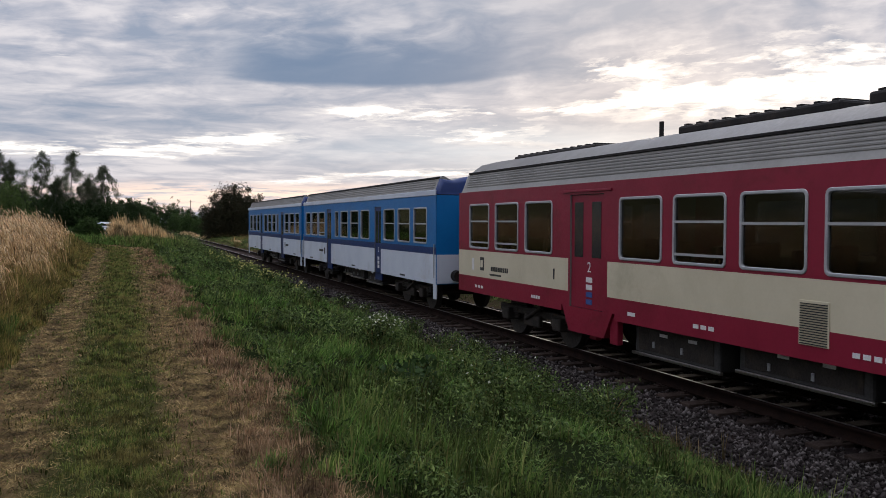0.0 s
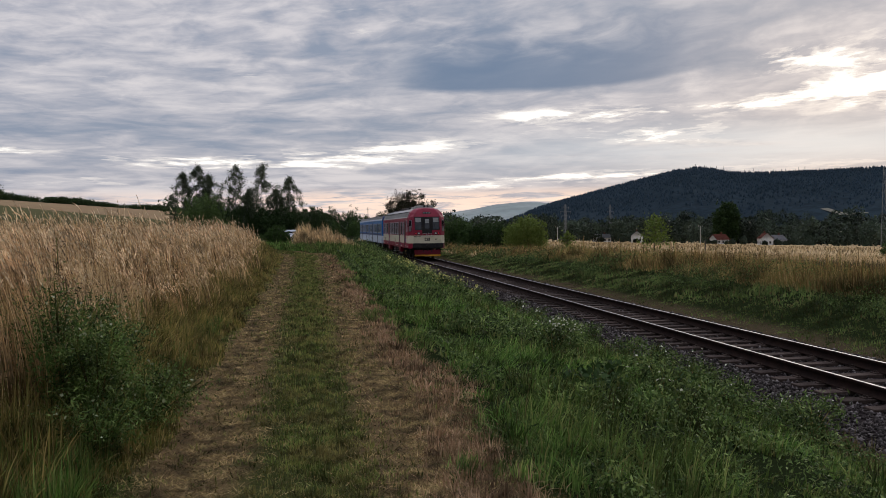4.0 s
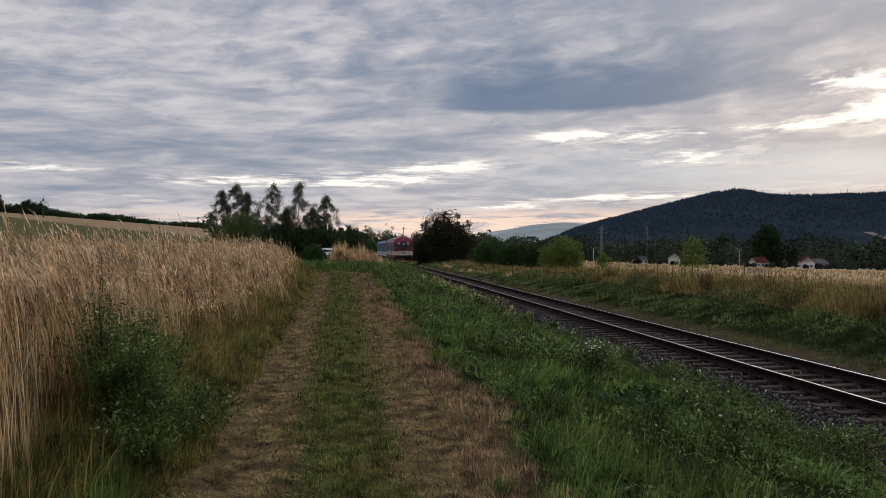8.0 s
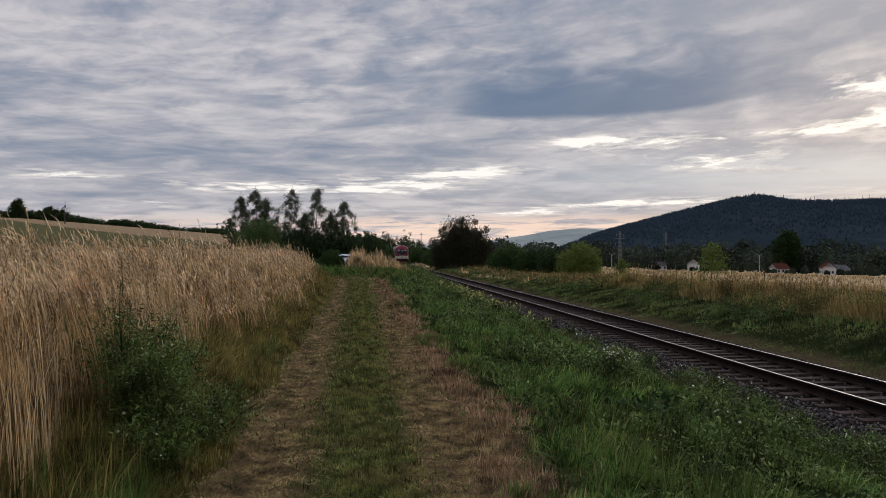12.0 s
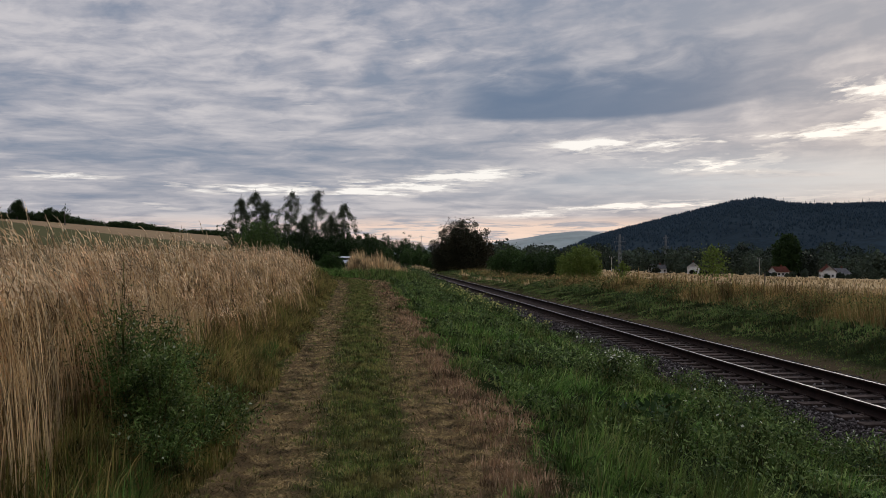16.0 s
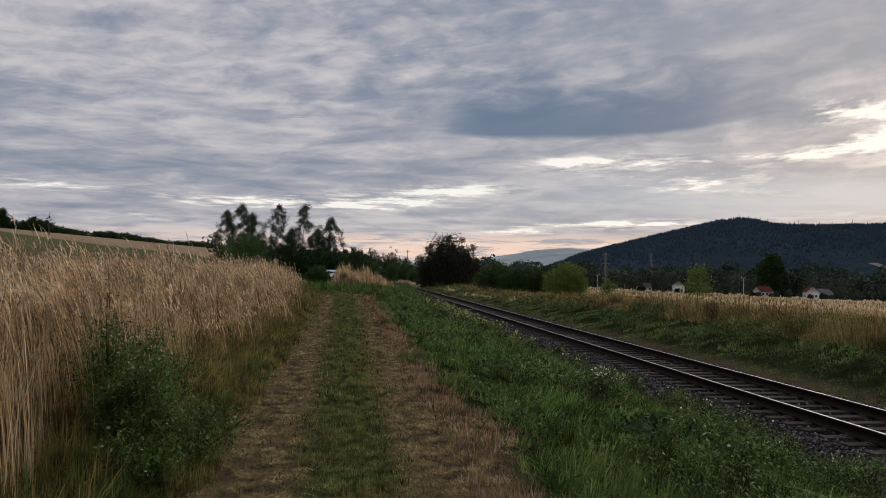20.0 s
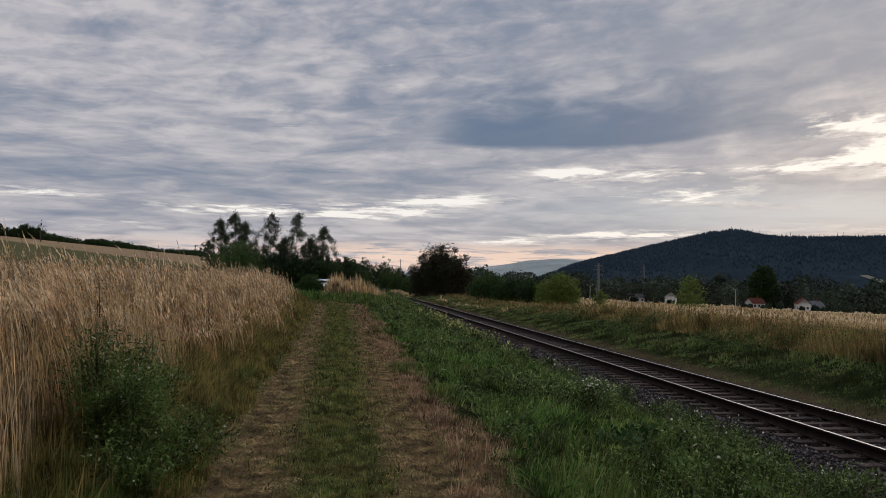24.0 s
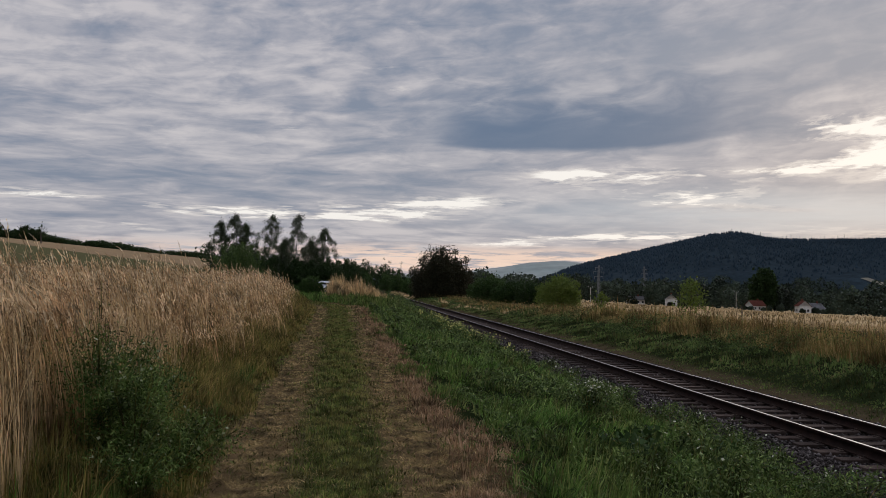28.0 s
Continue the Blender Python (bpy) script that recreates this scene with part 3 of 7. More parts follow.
def rail_profile():
    half = [(0.0, 0.0), (0.032, 0.0), (0.037, -0.006), (0.037, -0.044), (0.012, -0.058), (0.011, -0.150), (0.064, -0.170), (0.072, -0.184)]
    return half[1:] + [(-px, pz) for px, pz in reversed(half[1:])]


def build_railway():
    line = holder("railway_track", pose(0, 0, 0), "single railway track on dark ballast with polished rails", "railway track", kind="structure")
    prof = rail_profile()
    us = [-14 + 3 * i for i in range(67)] + [187 + 4 * i for i in range(40)]
    for side in (-0.7525, 0.7525):
        for name, rows, mat in (("rail", prof, M["railside"]), ("rail_head", [(0.026, 0.0), (-0.026, 0.0)], M["railtop"])):
            verts, quads = [], []
            lift = 0.0015 if name == "rail_head" else 0.0
            for u in us:
                cx, cy, a = track_point(u)
                for px, pz in rows:
                    d = side + px
                    verts.append((cx + d * math.cos(a), cy + d * math.sin(a), RAIL + pz + lift))
            k = len(rows)
            for i in range(len(us) - 1):
                for j in range(k if k > 2 else 1):
                    quads.append((i * k + j, i * k + (j + 1) % k, (i + 1) * k + (j + 1) % k, (i + 1) * k + j))
            ob = new(name, raw_mesh(name, verts, quads))
            ob.data.materials.append(mat)
            ob.parent = line
            ob["label"] = "rusty rail with a dark web" if name == "rail" else "polished steel running surface"
    # ballast bed
    section = [(-2.9, -1.21), (-2.1, -1.115), (-1.5, -1.075), (1.5, -1.075), (1.9, -1.10), (2.3, -1.19)]
    verts, quads = [], []
    for u in us:
        cx, cy, a = track_point(u)
        for d, z in section:
            verts.append((cx + d * math.cos(a), cy + d * math.sin(a), z))
    k = len(section)
    for i in range(len(us) - 1):
        for j in range(k - 1):
            quads.append((i * k + j, i * k + j + 1, (i + 1) * k + j + 1, (i + 1) * k + j))
    bed = new("ballast_bed", raw_mesh("ballast_bed", verts, quads))
    bed.data.materials.append(material("ballast_fines", (0.016, 0.013, 0.013), (0.032, 0.026, 0.026), 3, 0.98, 0, 0.9, 22, (0.03, 0.021, 0.016), 0.0))
    tagged(bed, "dark crushed-stone ballast bed under the rails", "ballast", kind="structure")
    # loose stones over the bed
    rng = np.random.default_rng(5)
    n = 34000
    v = rng.random(n)
    y = 5.0 * (70 / 5.0) ** v
    d = rng.uniform(-2.9, 2.1, n)
    d = np.where(rng.random(n) < 0.5, rng.uniform(-2.9, -1.1, n), d)
    z = np.interp(d, [-2.9, -2.8, -2.1, -1.5, 1.5, 1.9, 2.3], [-1.21, -1.20, -1.115, -1.075, -1.075, -1.10, -1.18])
    size = rng.uniform(0.016, 0.036, n) * (1 + y / 60)
    shape = np.array([(1, 0, 0), (0, 1, 0), (-1, 0, 0), (0, -1, 0), (0, 0, 0.8), (0, 0, -0.8)])
    pts = shape[None] * rng.uniform(0.6, 1.3, (n, 6, 1)) * size[:, None, None] + rng.normal(0, 0.22, (n, 6, 3)) * size[:, None, None]
    pts += np.stack([MID + d, y, z + size * 0.35], 1)[:, None]
    tri = np.array([(0, 1, 4), (1, 2, 4), (2, 3, 4), (3, 0, 4), (1, 0, 5), (2, 1, 5), (3, 2, 5), (0, 3, 5)])
    stuff("ballast_stones", pts, None, (np.arange(n)[:, None, None] * 6 + tri[None]).reshape(-1, 3), M["stone"], "loose dark grey crushed ballast stones", "ballast stones")
    # sleepers
    bm = bmesh.new()
    box(bm, -1.3, 1.3, -0.12, 0.12, -0.10, 0.03, 0.012)
    for s in (-0.7525, 0.7525):
        box(bm, s - 0.17, s + 0.17, -0.08, 0.08, 0.03, 0.045, 0.0)
        for t in (-0.115, 0.115):
            tube(bm, (s + t, 0.03, 0.045), (s + t, 0.03, 0.075), 0.018, sides=6)
            tube(bm, (s + t, -0.03, 0.045), (s + t, -0.03, 0.075), 0.018, sides=6)
    me = bpy.data.meshes.new("sleeper")
    bm.to_mesh(me)
    bm.free()
    me.materials.append(M["sleeper"])
    for i in range(290):
        u = -4 + 0.61 * i
        cx, cy, a = track_point(u)
        ob = new("sleeper", me)
        ob.parent = line
        ob.matrix_basis = pose(cx + random.uniform(-0.03, 0.03), cy + random.uniform(-0.015, 0.015), -1.046, 0, 0, math.degrees(a) + random.uniform(-0.6, 0.6))


build_railway()


# ---------------------------------------------------------------- grasses and weeds
def blades(rng, x, y, z, h, w, lean=0.3, segs=2, wind=(0.0, 0.0), flat=None, fall=None, reach=None):
    """Tapered bent blades; returns corners, quads and triangles."""
    n = len(x)
    a = rng.uniform(0, 2 * np.pi, n)
    side = np.stack([np.cos(a), np.sin(a), np.zeros(n)], 1)
    fall = rng.uniform(0, 2 * np.pi, n) if fall is None else fall
    reach = np.abs(rng.normal(0, lean, n)) if reach is None else reach
    over = np.stack([np.cos(fall) * reach + wind[0], np.sin(fall) * reach + wind[1], np.zeros(n)], 1)
    base = np.stack([x, y, z], 1)
    k = 2 * segs + 1
    pts = np.zeros((n, k, 3))
    for s in range(segs + 1):
        f = s / segs
        centre = base + np.array([0, 0, 1.0]) * (h * (f - 0.25 * f * f * np.minimum(reach, 1.5)))[:, None] + over * (h * f * f)[:, None]
        if flat is not None:
            centre[:, 2] = z + h * 0.0 + flat * f * (1 - f) * 2 + 0.006
            centre[:, :2] = base[:, :2] + np.stack([np.cos(fall), np.sin(fall)], 1) * (h * f)[:, None]
        if s < segs:
            half = side * (w * (1 - 0.65 * f) / 2)[:, None]
            pts[:, 2 * s], pts[:, 2 * s + 1] = centre - half, centre + half
        else:
            pts[:, 2 * s] = centre
    o = np.arange(n) * k
    quads = np.concatenate([np.stack([o + 2 * s, o + 2 * s + 1, o + 2 * s + 3, o + 2 * s + 2], 1) for s in range(segs - 1)]) if segs > 1 else np.zeros((0, 4), int)
    tris = np.stack([o + 2 * segs - 2, o + 2 * segs - 1, o + 2 * segs], 1)
    return pts.reshape(-1, 3), quads, tris


def tufts(rng, cx, cy, ch, per, wide, w0, w1, lean=0.8, segs=2, wind=(0.0, 0.0)):
    """Blades that spring outwards from the middle of each tuft."""
    n = len(cx) * per
    who = np.repeat(np.arange(len(cx)), per)
    a, d = rng.uniform(0, 2 * np.pi, n), np.abs(rng.normal(0, 1, n))
    size = np.broadcast_to(wide, (len(cx),))[who] * d
    x, y = cx[who] + np.cos(a) * size, cy[who] + np.sin(a) * size
    h = ch[who] * rng.uniform(0.45, 1.12, n) * np.exp(-0.25 * d)
    return blades(rng, x, y, land(x, y) - 0.01, h, rng.uniform(0.6, 1.4, n) * (w0 + w1 * np.abs(y)), 0, segs, wind, None, a + rng.normal(0, 0.5, n), lean * d * rng.uniform(0.3, 1.2, n))


def leaves(rng, centre, size, droop=0.0, long=1.8):
    """Small pointed leaves, one four-cornered piece each, at the given centres."""
    n = len(centre)
    size = np.broadcast_to(size, (n,))
    a = rng.normal(size=(n, 3))
    a[:, 2] -= droop
    a /= np.linalg.norm(a, axis=1)[:, None]
    b = np.cross(a, rng.normal(size=(n, 3)))
    b /= np.linalg.norm(b, axis=1)[:, None] + 1e-9
    p = np.zeros((n, 4, 3))
    p[:, 0], p[:, 2] = centre - a * (size * long / 2)[:, None], centre + a * (size * long / 2)[:, None]
    mid = centre + a * (size * 0.1)[:, None]
    p[:, 1], p[:, 3] = mid - b * (size / 2)[:, None], mid + b * (size / 2)[:, None]
    return p.reshape(-1, 3), np.arange(n * 4).reshape(n, 4)


def join(*sets):
    """Several (corners, quads, tris) in one."""
    vs, qs, ts, n = [], [], [], 0
    for v, q, t in sets:
        vs.append(v)
        if q is not None and len(q):
            qs.append(q + n)
        if t is not None and len(t):
            ts.append(t + n)
        n += len(v)
    return np.concatenate(vs), np.concatenate(qs) if qs else None, np.concatenate(ts) if ts else None


def spread(rng, n, y0, y1):
    """Distances that thin out with the square of the way, as the eye needs them."""
    return y0 * (y1 / y0) ** rng.random(n)


def build_road_grass():
    rng = np.random.default_rng(11)
    # turf on the crown of the track and at its edges
    n = 14500
    y = spread(rng, n, 2.6, 60)
    x = rng.normal(0.05, 0.24, n) + 0.10 * np.sin(y * 1.3) + 0.06 * np.sin(y * 3.7 + 1)
    pick = rng.random(n)
    x = np.where(pick < 0.16, rng.uniform(-1.7, -1.05, n), x)
    x = np.where(pick > 0.86, rng.uniform(-1.35, 1.5, n), x)
    x = x - road_shift(y)
    h = rng.uniform(0.025, 0.085, n) * (1 + y / 50)
    stuff("turf", *tufts(rng, x, y, h, 7, 0.04 + 0.002 * y, 0.004, 0.0009, 1.0), M["turf"], "short green turf on the crown of the field track", "grass")
    # sparse low clover and grass creeping into the wheel marks
    n = 1300
    y = spread(rng, n, 2.8, 30)
    x = rng.uniform(-1.4, -0.3, n) + 0.1 * np.sin(y * 2.0)
    keep = np.sin(x * 5.1 + y * 1.7) * np.sin(y * 2.9 - x * 3.3) > 0.0
    x, y = x[keep], y[keep]
    stuff("clover", *tufts(rng, x, y, rng.uniform(0.02, 0.06, len(x)), 8, 0.05 + 0.002 * y, 0.006, 0.001, 1.5), M["turf"], "low grass and clover creeping into the wheel ruts", "grass")
    # trampled straw in the ruts
    n = 92000
    y = spread(rng, n, 2.6, 48)
    x = np.where(rng.random(n) < 0.42, rng.normal(-0.76, 0.22, n), rng.normal(0.85, 0.23, n)) + 0.08 * np.sin(y * 1.1) - road_shift(y)
    x = np.where(rng.random(n) < 0.07, rng.uniform(-1.5, 1.5, n) - road_shift(y), x)
    h = rng.uniform(0.03, 0.12, n) * (1 + y / 40)
    stuff("trampled_straw", *blades(rng, x, y, land(x, y), h, 0.0028 + 0.0006 * y, 0.5, 2, flat=rng.uniform(0, 0.05, n)), M["litter"], "trampled beige straw lying in the wheel ruts", "straw")
    # green growth at the foot of the tall grass
    n = 2600
    y = spread(rng, n, 2.4, 14)
    x = -1.35 - np.abs(rng.normal(0, 0.55, n))
    h = rng.uniform(0.10, 0.42, n)
    stuff("edge_grass", *tufts(rng, x, y, h, 11, 0.05, 0.006, 0.0009, 0.6, 2), M["verge"], "rank green grass at the foot of the tall stalks", "grass")
    n = 620
    y = rng.uniform(4.0, 7.6, n)
    x = -1.55 - rng.random(n) * 1.0
    h = rng.uniform(0.22, 0.62, n)
    stuff("rank_growth", *tufts(rng, x, y, h, 16, 0.09, 0.006, 0.0008, 0.7, 3), M["under"], "olive and brown rank growth at the foot of the stalks", "grass")
    n = 260
    y = rng.uniform(4.0, 7.4, n)
    x = -1.35 - rng.random(n) * 0.9
    stuff("rank_growth", *tufts(rng, x, y, rng.uniform(0.18, 0.45, n), 14, 0.08, 0.006, 0.0008, 0.9, 3), M["longgrass"], "rank green grass below the dark weeds", "grass")
    # dry standing fringe between track and verge
    n = 2400
    y = spread(rng, n, 3.2, 46)
    x = rng.normal(1.24, 0.18, n) + 0.12 * np.sin(y * 0.9) - road_shift(y)
    h = rng.uniform(0.05, 0.17, n)
    stuff("dry_fringe", *tufts(rng, x, y, h, 10, 0.07, 0.003, 0.0008, 1.3, 2), M["fringe"], "dry reddish straw fringe along the verge", "dry grass")


def pocket(x, y):
    """Gaps between the stands of growth on the verge, where the shade-darkened ground shows."""
    return np.sin(x * 3.1 + 0.8 * np.sin(y * 1.7)) * np.sin(y * 2.1 - x * 1.2) + 0.5 * np.sin(x * 6.5 + y * 4.4) < np.interp(y, [4, 20, 40], [-0.36, -0.5, -0.8])


def build_verge():
    rng = np.random.default_rng(12)
    n = 12500
    y = spread(rng, n, 3.4, 120)
    x = rng.uniform(1.35, 6.25, n) + 0.2 * np.sin(y * 0.7) + 0.25 * np.sin(y * 1.9 + 1)
    x = np.where((y > 48) & (x < 2.4), x + 2, x)
    hollow = pocket(x, y)
    x, y = x[~hollow], y[~hollow]
    n = len(x)
    lush = 0.45 + 1.0 * np.clip(np.sin(x * 2.6 + 1.3 * np.sin(y * 0.9)) * np.sin(y * 1.5 + x) + 0.4, 0, 1)
    h = rng.uniform(0.12, 0.30, n) * lush * np.interp(x, [1.3, 1.9, 4.6, 6.2], [0.55, 1.0, 0.85, 0.35]) * np.interp(y, [3, 6, 10], [1.3, 1.25, 1.0])
    stuff("lush_grass", *tufts(rng, x, y, h, 9, 0.05 + 0.003 * y, 0.006, 0.0011, 1.0, 2, (0.12, -0.05)), M["verge"], "lush green grass on the slope down to the railway", "grass")
    # long bright blades that arch over in stands of their own
    n = 7500
    y = spread(rng, n, 3.6, 60)
    x = rng.uniform(1.6, 5.6, n)
    stand = np.sin(x * 1.4 + 0.5 + 0.6 * np.sin(y * 0.8)) * np.sin(y * 0.75 + 0.9 * x + 1.2)
    keep = (stand > 0.12) & ~pocket(x, y)
    x, y, stand = x[keep], y[keep], stand[keep]
    h = rng.uniform(0.13, 0.31, len(x)) * (0.7 + 0.6 * stand)
    stuff("long_grass", *tufts(rng, x, y, h, 12, 0.06 + 0.002 * y, 0.0062, 0.001, 1.7, 3, (0.22, -0.12)), M["longgrass"], "long bright green grass blades arching over", "grass")
    # brownish dying growth along the ballast
    n = 1500
    y = spread(rng, n, 6, 60)
    x = 6.0 + rng.normal(0, 0.35, n) + 0.2 * np.sin(y * 0.8)
    h = rng.uniform(0.10, 0.34, n) * np.clip(0.6 + 0.7 * np.sin(y * 0.9 + x * 2), 0.25, 1.3)
    stuff("dying_weeds", *tufts(rng, x, y, h, 10, 0.07 + 0.002 * y, 0.004, 0.0009, 0.8), M["deadweed"], "brown and olive dying weeds at the ballast edge", "weeds")
    # tall weeds that hide the rails where the track bends away
    n = 900
    y = rng.uniform(38, 78, n)
    x = np.interp(y, [38, 55, 78], [4.9, 4.6, 4.9]) + rng.normal(0, 0.55, n)
    h = rng.uniform(0.45, 1.0, n) * np.interp(y, [38, 50, 60, 78], [0.45, 0.85, 1.1, 1.15])
    stuff("tall_weeds", *tufts(rng, x, y, h, 16, 0.16, 0.02, 0.0002, 0.5, 2), M["verge"], "tall green weeds on the shoulder of the verge", "weeds")
    who = rng.integers(0, n, 9000)
    c = np.stack([x[who] + rng.normal(0, 0.2, 9000), y[who] + rng.normal(0, 0.2, 9000), land(x[who], y[who]) + h[who] * rng.uniform(0.3, 1.05, 9000)], 1)
    v, q = leaves(rng, c, rng.uniform(0.03, 0.06, 9000), 0.1, 2.0)
    stuff("tall_weed_leaves", v, q, None, M["weed"], "leaves of the tall weeds on the verge", "weeds")
    # broad leaves of weeds amid the grass
    n = 120000
    y = spread(rng, n, 3.6, 90)
    x = rng.uniform(1.7, 6.4, n)
    keep = np.sin(x * 1.9 + 2.1) * np.sin(y * 0.9 + 0.7 * x) + 0.5 * np.sin(y * 2.3 + x * 3.1) > -0.15
    keep &= ~pocket(x, y) | (rng.random(n) < 0.15)
    x, y = x[keep], y[keep]
    k = len(x)
    top = 0.12 + 0.24 * np.clip(np.sin(x * 1.9 + 2.1) * np.sin(y * 0.9 + 0.7 * x), 0, 1) + rng.normal(0, 0.02, k)
    c = np.stack([x, y, land(x, y) + np.abs(top) * rng.uniform(0.25, 1.1, k)], 1)
    v, q = leaves(rng, c, rng.uniform(0.005, 0.013, k) * (1 + y / 9), 0.1, 2.8)
    stuff("weed_leaves", v, q, None, M["weed"], "broad-leaved green weeds amid the grass", "weeds")


def build_near_growth():
    """The same growth goes on beside and behind the place where the camera stands."""
    rng = np.random.default_rng(14)
    n = 1500
    y = rng.uniform(-7, 3.6, n)
    x = rng.normal(0.05, 0.24, n)
    x = np.where(rng.random(n) < 0.2, rng.uniform(-1.7, -1.05, n), x)
    stuff("turf", *tufts(rng, x, y, rng.uniform(0.04, 0.11, n), 7, 0.045, 0.006, 0.001, 0.7), M["turf"], "short green turf on the crown of the field track", "grass")
    n = 7000
    y = rng.uniform(-7, 3.2, n)
    x = np.where(rng.random(n) < 0.45, rng.normal(-0.76, 0.22, n), rng.normal(0.92, 0.25, n))
    stuff("trampled_straw", *blades(rng, x, y, land(x, y), rng.uniform(0.05, 0.18, n), np.full(n, 0.006), 0.5, 2, flat=rng.uniform(0, 0.05, n)), M["litter"], "trampled beige straw lying in the wheel ruts", "straw")
    n = 3800
    y = rng.uniform(-7, 5.5, n)
    x = rng.uniform(1.35, 6.0, n)
    x, y = x[x > 1.2 + 0.62 * y], y[x > 1.2 + 0.62 * y]
    stuff("lush_grass", *tufts(rng, x, y, rng.uniform(0.12, 0.34, len(x)), 7, 0.06, 0.009, 0.001, 0.9, 2), M["verge"], "lush green grass on the slope down to the railway", "grass")
    n = 2200
    y = rng.uniform(-7, 9, n)
    x = 11.7 + 7.0 * rng.random(n)
    stuff("far_verge_grass", *tufts(rng, x, y, rng.uniform(0.12, 0.4, n) * np.interp(x, [11.7, 15, 18], [0.5, 1.0, 2.0]), 7, 0.14, 0.012, 0.001, 0.7), M["fargrass"], "dark green grass on the bank beyond the rails", "grass")


build_near_growth()


def weed(name, x, y, height, spreadth, leaf, count, mat, label, bloom=None, blooms=0, stems=9, seed=0, long=3.6):
    """One upright plant: stems, leaves, and flower heads where it has them."""
    rng = np.random.default_rng(100 + seed)
    z = float(land(x, y))
    ob = holder(name, pose(x, y, z), label, "weed", "weeds by the track")
    tips = []
    for i in range(stems):
        bm = bmesh.new()
        a = rng.uniform(0, 2 * np.pi)
        r = rng.uniform(0.2, 1.0) * spreadth
        h = height * rng.uniform(0.7, 1.0)
        pts = [Vector((math.cos(a) * r * f ** 1.4 + 0.04 * math.cos(a * 3 + i), math.sin(a) * r * f ** 1.4, h * f)) for f in (0, 0.35, 0.7, 1.0)]
        for p, q in zip(pts, pts[1:]):
            tube(bm, p, q, 0.006, 0.004, 5, caps=False)
        tips.append(pts)
        part("stem", bm, M["under"], ob)
    t = rng.integers(0, stems, count)
    f = rng.uniform(0.18, 1.0, count) ** 0.8
    c = np.array([np.array(tips[i][0].lerp(tips[i][3], g)) for i, g in zip(t, f)])
    c[:, :2] *= np.where(f < 0.95, 1, 1)[:, None]
    c += rng.normal(0, 1, (count, 3)) * np.array([0.09, 0.09, 0.05]) * (0.6 + spreadth)
    c[:, 2] = np.maximum(c[:, 2], 0.02)
    v, q = leaves(rng, c, rng.uniform(0.6, 1.3, count) * leaf, 0.15, long)
    lf = new("foliage", raw_mesh("foliage", v, q))
    lf.data.materials.append(mat)
    lf.parent = ob
    tagged(lf, kind="stuff")
    if bloom:
        t = rng.integers(0, stems, blooms)
        c = np.array([np.array(tips[i][3]) for i in t]) + rng.normal(0, 0.05, (blooms, 3)) * (0.5 + spreadth * 2)
        v, q = leaves(rng, c, rng.uniform(0.014, 0.034, blooms) * (1 + max(0.0, y - 12) / 16), 0, 1.2)
        fl = new("blossom", raw_mesh("blossom", v, q))
        fl.data.materials.append(bloom)
        fl.parent = ob
        tagged(fl, "small pale flower heads", kind="stuff")
    return ob


